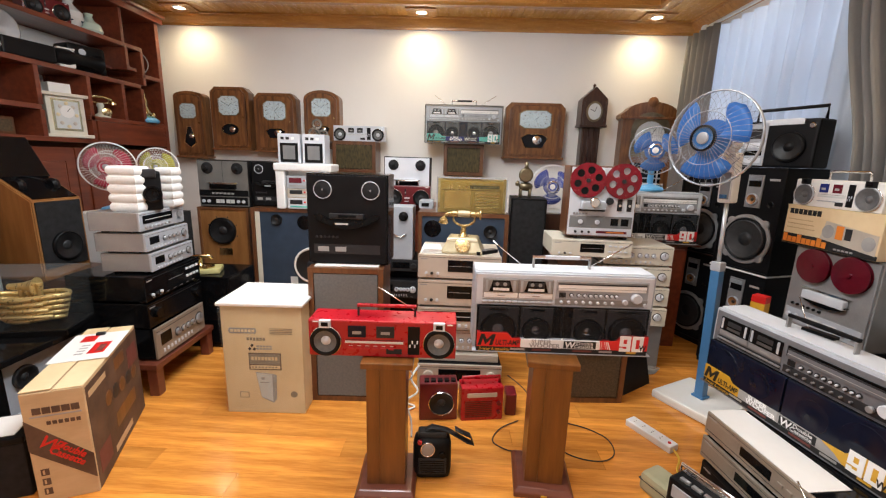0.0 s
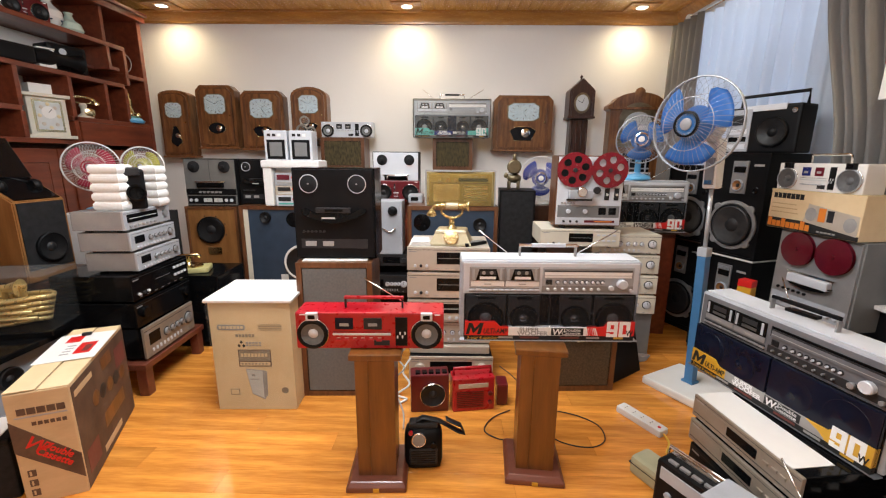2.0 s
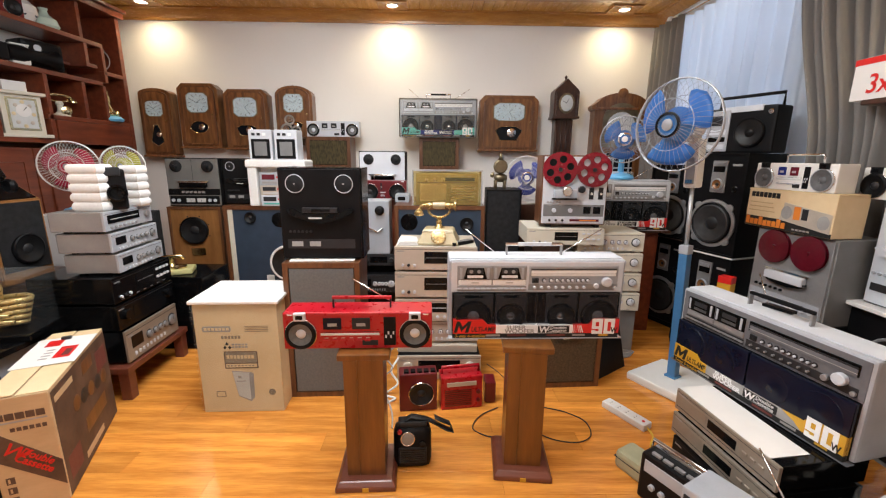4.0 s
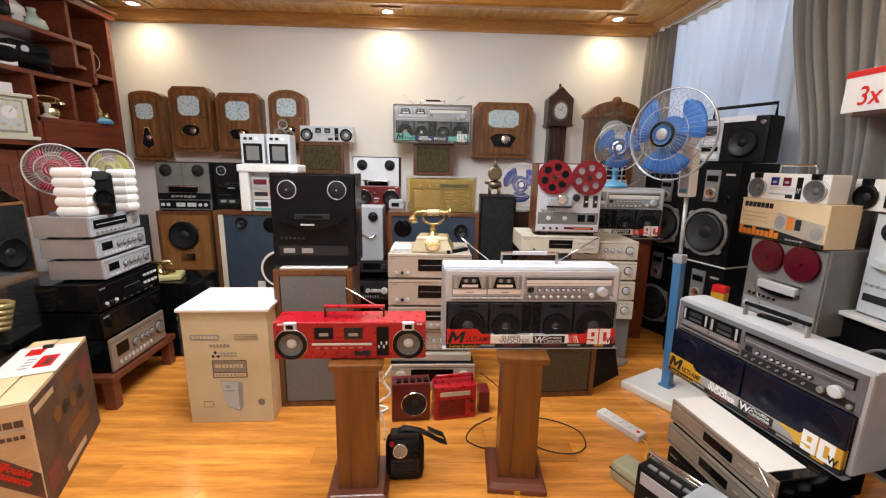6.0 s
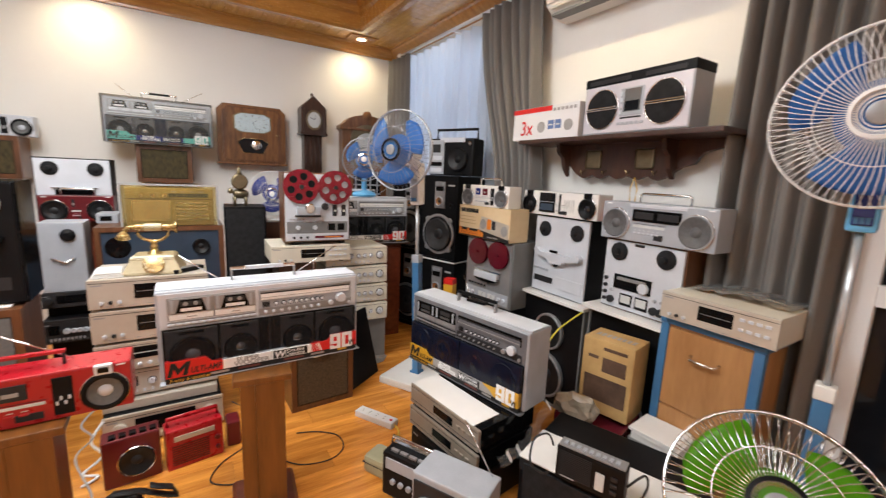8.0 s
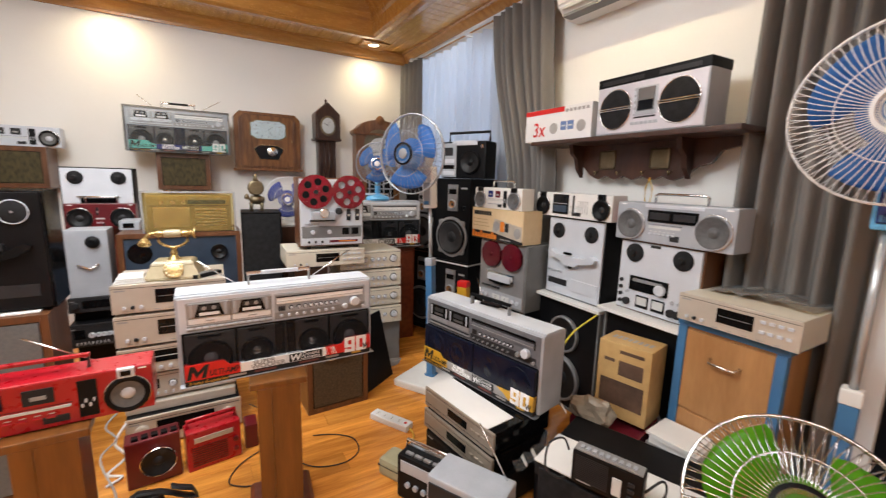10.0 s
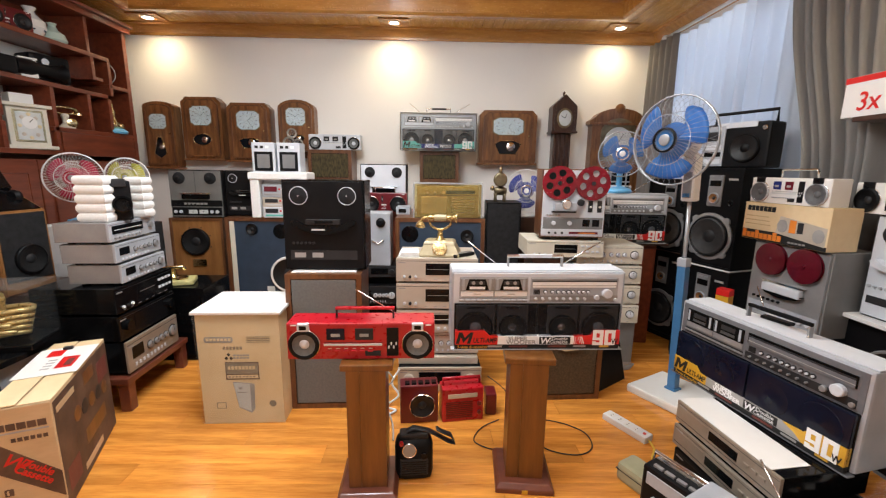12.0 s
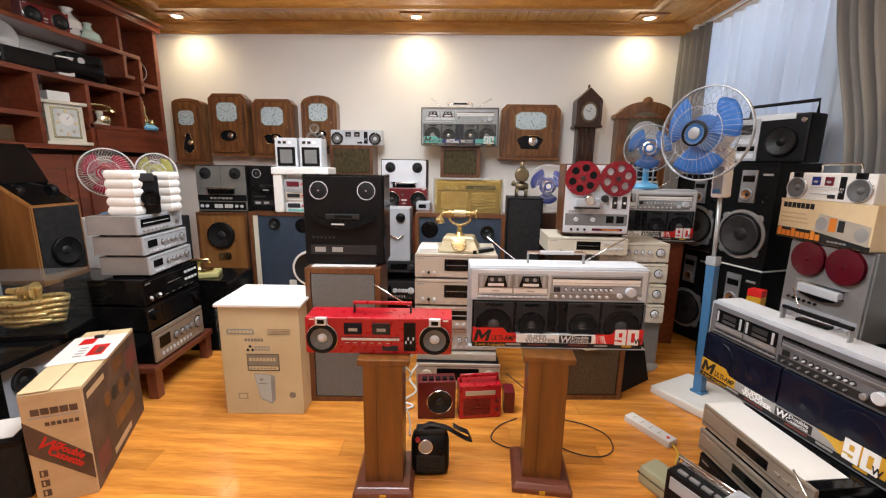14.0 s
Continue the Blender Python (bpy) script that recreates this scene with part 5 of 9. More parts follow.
    if base == "desk":
        lathe(t, "stem", [(0.022, 0.03), (0.018, z - 0.06)], (0, 0.1, 0), body, "z", 16)
        lathe(t, "base", [(0.09, 0), (0.095, 0.012), (0.085, 0.03), (0.03, 0.045), (0.022, 0.05)], (0, 0.1, 0), body, "z", 28)
    else:
        po = base[3]
        tube(t, "neck", [(0, 0.02, z - 0.02), (0, po, z - 0.07)], 0.026, base[1], 12)
        box(t, "control_box", (-0.035, 0.035), (po - 0.035, po + 0.035), (z - 0.32, z - 0.06), base[1], 0.012)
        cb = box(t, "switch_plate", (-0.024, 0.024), (po - 0.040, po - 0.029), (z - 0.30, z - 0.16), "silver_dark" if base[0] == "a" else "blue_window", 0.004)
        for i in range(3):
            box(cb, "switch", (-0.018 + i * 0.013, -0.008 + i * 0.013), (po - 0.047, po - 0.037), (z - 0.295, z - 0.275), "blue_pole", 0.001)
        tube(t, "pole", [(0, po, z - 0.32), (0, po, base[2])], 0.011, "fan_wire", 12)
        box(t, "lower_pole", (-0.024, 0.024), (po - 0.024, po + 0.024), (0.05, base[2]), "blue_pole", 0.004)
        box(t, "collar", (-0.027, 0.027), (po - 0.027, po + 0.027), (base[2], base[2] + 0.05), "silver" if base[0] == "a" else "white_plastic", 0.006)
        box(t, "base", (-0.18, 0.18), (po - 0.18, po + 0.18), (0.0, 0.05), "white_plastic", 0.012)
        box(t, "pole_socket", (-0.034, 0.034), (po - 0.034, po + 0.034), (0.05, 0.062), "blue_pole", 0.003)
    return t


def carton(m, W, H, D, mat, label, name="carton"):
    t = thing(name, m, label, "box")
    box(t, "body", (0, W), (0, D), (0, H), mat, 0.004)
    return t


def wall_clock(m, W, H, D, label, arch=0.0, face="oct", lower="oval", group="clocks on the wall"):
    """A chiming wall clock: case with an outline, dial with marks and hands, lower window with pendulum."""
    t = thing("wall_clock", m, label, "clock", group)
    pts = [(0, 0.02), (0.02, 0), (W - 0.02, 0), (W, 0.02)]
    if arch:
        pts += [(W, H - arch)] + [(W / 2 + W / 2 * math.cos(a * math.pi / 10), H - arch + arch * math.sin(a * math.pi / 10)) for a in range(1, 10)] + [(0, H - arch)]
    else:
        pts += [(W, H - 0.05), (W - 0.05, H), (0.05, H), (0, H - 0.05)]
    plate(t, "case", pts, 0.0, D, "clock_wood")
    ins = [(W / 2 + (x - W / 2) * 0.86, H / 2 + (z - H / 2) * 0.92) for x, z in pts]
    plate(t, "door", ins, -0.012, 0.001, "clock_wood")
    cz = H * 0.70
    fw, fh = W * 0.255, min(W * 0.23, H * 0.155)
    if face == "oct":
        c = 0.35
        fp = [(-fw, -fh * (1 - c)), (-fw * (1 - c), -fh), (fw * (1 - c), -fh), (fw, -fh * (1 - c)), (fw, fh * (1 - c)), (fw * (1 - c), fh), (-fw * (1 - c), fh), (-fw, fh * (1 - c))]
    else:
        fp = [(fw * math.cos(a * math.pi / 12), fw * math.sin(a * math.pi / 12)) for a in range(24)]
    rim = plate(t, "bezel", [(W / 2 + x * 1.09, cz + z * 1.09) for x, z in fp], -0.017, -0.011, "brass" if face != "oct" else "bronze")
    pane = plate(t, "dial_pane", [(W / 2 + x * 1.02, cz + z * 1.02) for x, z in fp], -0.0265, -0.025, "dial_glass")
    pane.visible_shadow = False
    plate(t, "door_moulding", ins, -0.0155, -0.011, "walnut")
    plate(t, "door_field", [(W / 2 + (x - W / 2) * 0.80, H / 2 + (z - H / 2) * 0.88) for x, z in pts], -0.0165, -0.011, "clock_wood")
    knob(t, W * 0.86, H * 0.52, 0.008, 0.012, "brass", -0.0155)
    bm = bmesh.new()
    add_box(bm, (-0.012, W + 0.012), (-0.018, D), (-0.012, 0.008), 0.004)
    part("foot_rail", bm, "clock_wood", t)
    dial = plate(t, "dial", [(W / 2 + x, cz + z) for x, z in fp], -0.0195, -0.016, "clock_face")
    for k in range(12):
        a = 2 * math.pi * k / 12
        rr = min(fw, fh) * 0.82
        q = Matrix.Translation((W / 2 + rr * math.sin(a) * fw / min(fw, fh) * 0.95, -0.0200, cz + rr * math.cos(a))) @ Matrix.Rotation(a, 4, "Y")
        bm = bmesh.new()
        add_box(bm, (-0.0028, 0.0028), (-0.001, 0.001), (-0.010, 0.010))
        bm.transform(q)
        part("hour_mark", bm, "card_print", dial)
    for ln, a in ((fh * 0.55, 0.9), (fh * 0.8, 5.2 if W < 0.42 else 2.6)):
        tube(dial, "clock_hand", [(W / 2, -0.0225, cz), (W / 2 + ln * math.sin(a), -0.0225, cz + ln * math.cos(a))], 0.002, "black_print", 5)
    lz = H * 0.32
    if lower == "oval":
        lp = [(W * 0.22 * math.cos(a * math.pi / 10), W * 0.14 * math.sin(a * math.pi / 10)) for a in range(20)]
    elif lower == "kite":
        lp = [(-W * 0.2, -H * 0.10), (0, -H * 0.17), (W * 0.2, -H * 0.10), (W * 0.06, H * 0.14), (-W * 0.06, H * 0.14)]
    else:
        lp = [(-W * 0.22, W * 0.04), (-W * 0.12, W * 0.1), (W * 0.12, W * 0.1), (W * 0.22, W * 0.04), (W * 0.14, -W * 0.12), (-W * 0.14, -W * 0.12)]
    lw = plate(t, "lower_window", [(W / 2 + x, lz + z) for x, z in lp], -0.0180, -0.011, "dark_pane")
    tube(lw, "window_bead", [(W / 2 + x * 1.03, -0.0175, lz + z * 1.03) for x, z in lp], 0.004, "brass", 5, True)
    lathe(t, "pendulum", [(W * 0.075, 0), (W * 0.06, 0.004), (0.0001, 0.006)], (W * 0.55, -0.018, lz), "chrome", seg=20)
    for sx in (0.10, 0.90):
        box(t, "fluted_strip", (W * sx - 0.012, W * sx + 0.012), (-0.0185, 0.002), (H * 0.10, H * 0.86), "walnut", 0.004)
    if lower == "oval":
        box(t, "sill", (W * 0.25, W * 0.75), (-0.02, 0), (H * 0.05, H * 0.065), "tan_wood", 0.002)
    return t


# stands in the middle of the room
def pedestal(m, label, top):
    t = thing("speaker_stand", m, label, "stand", "speaker stands")
    bm = bmesh.new()
    vs = []
    for s, z in ((0.121, 0.0), (0.121, 0.022), (0.106, 0.04)):
        vs.append([bm.verts.new((x * s, y * s * 1.05, z)) for x, y in ((-1, -1), (1, -1), (1, 1), (-1, 1))])
    for a, b in zip(vs, vs[1:]):
        for i in range(4):
            bm.faces.new((a[i], a[(i + 1) % 4], b[(i + 1) % 4], b[i]))
    bm.faces.new(list(reversed(vs[0])))
    bm.faces.new(vs[-1])
    bmesh.ops.bevel(bm, geom=bm.edges[:], offset=0.003, segments=1, affect="EDGES")
    part("base_plate", bm, "base_wood", t)
    for xs in ((-0.077, -0.0255), (-0.025, 0.077)):
        box(t, "column_board", xs, (-0.077, 0.070), (0.04, top - 0.026), "stand_wood", 0.0012)
    box(t, "top_plate", (-0.100, 0.104), (-0.0785, 0.085), (top - 0.026, top), "stand_wood", 0.005)
    box(t, "price_tag", (-0.012, 0.012), (-0.1300, -0.1268), (0.004, 0.021), "yellow_print", 0)
    return t


pedestal(pose(0.33, 1.78, 0, 0, 0, 2), "square reddish wooden speaker stand holding a red radio", 0.578)
pedestal(pose(0.99, 1.83, 0, 0, 0, -5), "square reddish wooden speaker stand holding a silver boombox", 0.5825)
boombox(pose(0.666, 1.855, 0.5845, 0, 0, 1.0) @ Matrix.Diagonal((0.975, 0.975, 0.921, 1)), "silver boombox with a red printed strip, on a wooden stand", "red", "boomboxes")

rb = mini_box(pose(0.022, 1.745, 0.580, 0, 0, 1.5), 0.577, 0.150, 0.125, "red_plastic", "bright red twin-cassette radio with chrome-ringed speakers, on a wooden stand", "", ("navy_gloss", "dark_grey"), "grey_cloth", True, True, True)
tube(rb, "aerial", [(0.43, 0.09, 0.152), (0.255, 0.10, 0.258)], 0.0025, "chrome", 6)

# walnut loudspeaker with the black tape deck
cabinet_speaker(pose(-0.19, 2.33, 0, 0, 0, 2), 0.40, 0.775, 0.30, "walnut", "black_plastic", "walnut loudspeaker with a grey cloth grille standing on the floor", (), "", "grey_cloth", frame_w=0.028)
pp = thing("paper_sheet", pose(-0.16, 2.35, 0.776, 0, 0, 4), "white paper sheet on the walnut loudspeaker", "paper")
box(pp, "sheet", (0, 0.34), (0, 0.26), (0, 0.006), "paper", 0.002)
reel_deck(pose(-0.205, 2.40, 0.783, 0, 0, 1), 0.43, 0.48, 0.22, "black_plastic", "black_gloss", "black open-reel tape deck with chrome-ringed hubs on a walnut loudspeaker", "black")

# white-lidded carton
ct = carton(pose(-0.595, 2.19, 0, 0, 0, 2), 0.41, 0.60, 0.33, "pale_card", "pale brown appliance carton in clear film with a white foam lid")
bm = bmesh.new()
add_box(bm, (-0.016, 0.424), (-0.014, 0.345), (0.60, 0.618), 0.006)
part("lid", bm, "foam", ct, "white foam sheet lid")
plate(ct, "badge", [(0.034, 0.466), (0.040, 0.452), (0.172, 0.452), (0.178, 0.466), (0.172, 0.482), (0.040, 0.482)], -0.0012, 0.001, "grey_print")
for i in range(7):
    box(ct, "small_print", (0.046 + i * 0.018, 0.059 + i * 0.018), (-0.0020, 0.0), (0.460, 0.474), "pale_card", 0)
for z0, z1 in ((0.452, 0.455), (0.461, 0.464), (0.470, 0.473), (0.479, 0.482)):
    box(ct, "small_print", (0.245, 0.361), (-0.0012, 0.001), (z0, z1), "brown_print", 0)
for i in range(6):
    box(ct, "small_print", (0.125 + i * 0.0165, 0.137 + i * 0.0165), (-0.0012, 0.001), (0.414, 0.430), "brown_print", 0)
for i in range(5):
    for z0 in (0.364, 0.378):
        box(ct, "small_print", (0.173 + i * 0.0165, 0.185 + i * 0.0165), (-0.0012, 0.001), (z0, z0 + 0.009), "grey_print", 0)
for dx, dz in ((0.0, 0.014), (-0.012, -0.006), (0.012, -0.006)):
    plate(ct, "logo_shape", [(0.15 + dx - 0.009, 0.372 + dz), (0.15 + dx, 0.372 + dz - 0.009), (0.15 + dx + 0.009, 0.372 + dz), (0.15 + dx, 0.372 + dz + 0.011)], -0.0012, 0.001, "black_print")
box(ct, "printed_panel", (0.129, 0.296), (-0.0012, 0.001), (0.250, 0.345), "card_print", 0)
box(ct, "printed_panel", (0.135, 0.290), (-0.0018, 0.0), (0.256, 0.276), "pale_card", 0)
box(ct, "printed_panel", (0.133, 0.292), (-0.0018, 0.0), (0.281, 0.341), "brown_print", 0)
for i in range(8):
    box(ct, "small_print", (0.142 + i * 0.0175, 0.155 + i * 0.0175), (-0.0024, 0.0), (0.305, 0.324), "pale_card", 0)
    box(ct, "small_print", (0.142 + i * 0.0175, 0.152 + i * 0.0175), (-0.0024, 0.0), (0.262, 0.269), "brown_print", 0)
plate(ct, "printed_picture", [(0.160, 0.237), (0.250, 0.228), (0.268, 0.222), (0.263, 0.085), (0.245, 0.060), (0.183, 0.092)], -0.0012, 0.001, "grey_print")
plate(ct, "printed_picture", [(0.163, 0.233), (0.245, 0.225), (0.243, 0.070), (0.184, 0.096)], -0.0018, 0.0, "clock_face")
box(ct, "small_print", (0.188, 0.206), (-0.0024, 0.0), (0.195, 0.208), "grey_print", 0)
box(ct, "small_print", (0.180, 0.225), (-0.0024, 0.0), (0.176, 0.181), "grey_print", 0)
box(ct, "printed_mark", (0.070, 0.118), (-0.0012, 0.001), (0.088, 0.122), "brown_print", 0)
box(ct, "printed_mark", (0.074, 0.114), (-0.0018, 0.0), (0.092, 0.118), "pale_card", 0)
lathe(ct, "printed_mark", [(0.018, 0), (0.018, 0.001)], (0.355, -0.001, 0.113), "brown_print", seg=16)
bm = bmesh.new()
rnd = random.Random(4)
nx, nz = 18, 24
gr = [[bm.verts.new((-0.006 + 0.422 * i / nx, -0.005 - 0.006 * rnd.random() - (0.008 * math.sin(j * 1.3 + i * 0.7) ** 2 if j > 19 else 0), 0.003 + 0.595 * j / nz)) for i in range(nx + 1)] for j in range(nz + 1)]
for j in range(nz):
    for i in range(nx):
        bm.faces.new((gr[j][i], gr[j][i + 1], gr[j + 1][i + 1], gr[j + 1][i]))
fw = smooth(part("film_wrap", bm, "film_wrap", ct, "crinkled clear plastic film"))
fw.visible_shadow = False

# floor radios between the stands
hifi(pose(0.385, 2.50, 0, 0, 0, 1), 0.50, 0.165, 0.34, "champagne", "black_plastic", "champagne-fronted receiver on the floor under a stack of hi-fi units", 3, "centre hi-fi stack", "receiver")
dr = thing("portable_radio", pose(0.425, 2.19, 0, 0, 0, 6), "dark red portable radio with one chrome-ringed speaker, on the floor", "radio")
box(dr, "body", (0, 0.20), (0, 0.09), (0, 0.215), "deep_red", 0.008)
speaker(dr, "speaker_driver", 0.115, 0.105, 0.068, -0.002, "chrome", "cone_paper", "dark_grey", 0.07)
for i in range(5):
    box(dr, "key", (0.025 + i * 0.035, 0.05 + i * 0.035), (0.01, 0.04), (0.213, 0.226), "black_plastic", 0.002)
lathe(dr, "tuning_wheel", [(0.035, 0), (0.035, 0.018)], (0.0, 0.045, 0.10), "rubber", "x", 20)
r2 = thing("portable_radio", pose(0.645, 2.20, 0, 0, 0, 9), "bright red portable radio with a carrying handle, on the floor", "radio")
box(r2, "body", (0, 0.225), (0, 0.10), (0, 0.19), "red_plastic", 0.008)
box(r2, "dial", (0.03, 0.19), (-0.003, 0.002), (0.135, 0.16), "champagne", 0.002)
bm = bmesh.new()
for i in range(9):
    add_box(bm, (0.02, 0.165), (-0.003, 0.002), (0.022 + i * 0.011, 0.027 + i * 0.011))
part("grille", bm, "deep_red", r2)
knob(r2, 0.20, 0.10, 0.012, 0.012, "deep_red")
knob(r2, 0.20, 0.05, 0.010, 0.012, "deep_red")
tube(r2, "handle", [(0.012, 0.05, 0.18), (0.012, 0.05, 0.225), (0.213, 0.05, 0.225), (0.213, 0.05, 0.18)], 0.010, "red_plastic")
sb = thing("small_speaker", pose(0.885, 2.27, 0, 0, 0, 0), "small dark red box behind the bright red radio", "box")
box(sb, "body", (0, 0.06), (0, 0.1), (0, 0.125), "deep_red", 0.01)
blk = thing("transistor_radio", pose(0.435, 1.775, 0, -8, 0, 4), "black upright portable radio with a round dial and grey strap", "radio")
bm = bmesh.new()
add_box(bm, (0, 0.165), (0, 0.095), (0, 0.185), 0.036)
smooth(part("body", bm, "black_plastic", blk))
box(blk, "top_grip", (0.02, 0.145), (0.012, 0.075), (0.178, 0.205), "dark_grey", 0.010)
box(blk, "front_panel", (0.022, 0.143), (-0.004, 0.006), (0.028, 0.100), "dark_grey", 0.006)
for i in range(6):
    box(blk, "grille_bar", (0.03, 0.135), (-0.0055, -0.003), (0.036 + i * 0.010, 0.040 + i * 0.010), "black_gloss", 0.001)
k1 = lathe(blk, "dial", [(0.030, 0), (0.030, 0.007), (0.025, 0.009), (0.0001, 0.008)], (0.062, 0.0, 0.140), "silver_dark", seg=24)
ring(k1, "rim", (0.062, -0.007, 0.14), 0.029, 0.003, "chrome")
knob(blk, 0.125, 0.115, 0.014, 0.01, "black_gloss", 0.0)
knob(blk, 0.028, 0.172, 0.010, 0.012, "red_plastic", 0.0)
for bx, bz in ((0.04, 0.03), (0.13, 0.03)):
    box(blk, "small_print", (bx - 0.012, bx + 0.012), (-0.001, 0.002), (bz, bz + 0.01), "grey_print", 0)
bm = bmesh.new()
pts = [(0.02, 0.19), (0.08, 0.222), (0.15, 0.205), (0.185, 0.185), (0.235, 0.155), (0.262, 0.145), (0.245, 0.178), (0.205, 0.195), (0.18, 0.21)]
for (xa, za), (xb, zb) in zip(pts, pts[1:]):
    v = [bm.verts.new(p) for p in ((xa, 0.02, za), (xb, 0.02, zb), (xb, 0.06, zb), (xa, 0.06, za))]
    bm.faces.new(v)
bmesh.ops.remove_doubles(bm, verts=bm.verts, dist=0.0005)
st = smooth(part("strap", bm, "dark_grey", blk, "grey webbing strap"))
st.modifiers.new("thick", "SOLIDIFY").thickness = 0.004

# centre hi-fi stack
zz = 0.167
for hh, front, style, lab in ((0.045, "dark_wood", 9, "dark wooden shelf board between hi-fi units"), (0.14, "champagne", 1, "champagne integrated amplifier in the centre stack"), (0.15, "champagne", 2, "champagne tuner with a dark dial in the centre stack"), (0.165, "champagne", 0, "champagne disc player with a black display in the centre stack"), (0.15, "champagne", 0, "champagne disc player on top of the centre stack")):
    if style == 9:
        b = thing("shelf_board", pose(0.385, 2.54, zz), lab, "board")
        box(b, "board", (0, 0.48), (0, 0.34), (0, hh), "champagne", 0.004)
    else:
        off = 0.0 if style != 1 else 0.02
        hifi(pose(0.375 + off, 2.55 + off, zz, 0, 0, random.uniform(-1.5, 1.5)), 0.475, hh, 0.36, front, "champagne", lab, style, "centre hi-fi stack", "disc_player" if style == 0 else "amplifier")
    zz += hh + 0.001
TOPZ = zz

def telephone(m, label, dial="brass", base="cream_plastic", s=1.0):
    """An antique-style telephone: footed base, neck, cradle and handset."""
    t = thing("telephone", m, label, "telephone")
    lathe(t, "base", [(0.06 * s, 0), (0.063 * s, 0.012 * s), (0.04 * s, 0.022 * s), (0.022 * s, 0.04 * s), (0.02 * s, 0.08 * s), (0.028 * s, 0.10 * s), (0.02 * s, 0.12 * s)], (0, 0, 0.0), base, "z", 24)
    lathe(t, "dial", [(0.036 * s, 0), (0.036 * s, 0.006 * s), (0.018 * s, 0.012 * s), (0.0001, 0.012 * s)], (0.025 * s, -0.045 * s, 0.045 * s), dial, "y", 24)
    tube(t, "cradle", [(-0.06 * s, 0, 0.145 * s), (-0.055 * s, 0, 0.125 * s), (0, 0, 0.118 * s), (0.055 * s, 0, 0.125 * s), (0.06 * s, 0, 0.145 * s)], 0.008 * s, dial)
    h = tube(t, "handset", [(-0.09 * s, 0, 0.14 * s), (-0.075 * s, 0, 0.160 * s), (-0.03 * s, 0, 0.172 * s), (0.03 * s, 0, 0.172 * s), (0.075 * s, 0, 0.160 * s), (0.09 * s, 0, 0.14 * s)], 0.012 * s, dial, 10)
    for sx in (-0.092, 0.092):
        lathe(h, "cup", [(0.014 * s, 0), (0.03 * s, -0.014 * s), (0.032 * s, -0.03 * s), (0.0001, -0.03 * s)], (sx * s, 0, 0.145 * s), dial, "z", 18)
    return t


ct_ = thing("telephone", pose(0.63, 2.66, TOPZ, 0, 0, -6), "cream antique-style telephone with brass cradle and dial", "telephone")
bm = bmesh.new()
levels = []
for hx, hy, zz_ in ((0.118, 0.095, 0.0), (0.122, 0.098, 0.010), (0.112, 0.090, 0.026), (0.110, 0.088, 0.030), (0.090, 0.070, 0.072), (0.093, 0.073, 0.078), (0.080, 0.062, 0.090)):
    levels.append([bm.verts.new((sx * hx, sy * hy, zz_)) for sx, sy in ((-1, -1), (1, -1), (1, 1), (-1, 1))])
for a, b in zip(levels, levels[1:]):
    for i in range(4):
        bm.faces.new((a[i], a[(i + 1) % 4], b[(i + 1) % 4], b[i]))
bm.faces.new(list(reversed(levels[0])))
bm.faces.new(levels[-1])
bmesh.ops.bevel(bm, geom=bm.edges[:], offset=0.003, segments=2, affect="EDGES")
part("base", bm, "ivory_old", ct_)
face = Matrix.Rotation(radians(62), 4, "X")
lathe(ct_, "dial", [(0.044, 0), (0.044, 0.006), (0.030, 0.009), (0.0001, 0.009)], (0.005, -0.082, 0.050), "aged_brass", face, 28)
for k in range(10):
    a_ = k * math.pi / 6
    lathe(ct_, "finger_hole", [(0.006, 0), (0.006, 0.0015), (0.0001, 0.002)], Vector((0.005, -0.082, 0.050)) + face @ Vector((0.033 * math.cos(a_), 0.033 * math.sin(a_), 0.0085)), "ivory_old", face, 10)
lathe(ct_, "neck", [(0.035, 0.088), (0.024, 0.098), (0.014, 0.112), (0.018, 0.125), (0.012, 0.14), (0.02, 0.152)], (0, 0, 0), "aged_brass", "z", 20)
tube(ct_, "cradle", eased([(-0.062, 0, 0.212), (-0.06, 0, 0.180), (-0.03, 0, 0.158), (0, 0, 0.152), (0.03, 0, 0.158), (0.06, 0, 0.180), (0.062, 0, 0.212)], 3), 0.007, "aged_brass")
hs_ = lathe(ct_, "handset", [(0.011, -0.075), (0.016, -0.06), (0.013, -0.04), (0.018, -0.036), (0.018, 0.036), (0.013, 0.04), (0.016, 0.06), (0.011, 0.075)], (0, 0, 0.222), "aged_brass", "x", 16)
lathe(hs_, "grip", [(0.0185, -0.036), (0.0205, 0.0), (0.0185, 0.036)], (0, 0, 0.222), "ivory_old", "x", 16)
lathe(hs_, "earpiece", [(0.012, 0.072), (0.016, 0.085), (0.030, 0.094), (0.031, 0.100), (0.0001, 0.101)], (0, 0, 0.222), "aged_brass", "x", 18)
tube(hs_, "mouth_tube", eased([(-0.075, 0, 0.222), (-0.10, 0, 0.218), (-0.118, -0.004, 0.196)], 4), 0.009, "aged_brass")
lathe(hs_, "mouthpiece", [(0.010, 0.0), (0.022, 0.016), (0.030, 0.034), (0.027, 0.036), (0.0001, 0.02)], (-0.118, -0.004, 0.200), "aged_brass", Matrix.Rotation(radians(150), 4, "X"), 18)
ro = thing("remote_control", pose(0.77, 2.62, TOPZ, 0, 0, 40), "black remote controls on the hi-fi stack", "remote control")
box(ro, "body", (-0.09, 0.07), (-0.025, 0.025), (0, 0.02), "black_plastic", 0.005)
bm = bmesh.new()
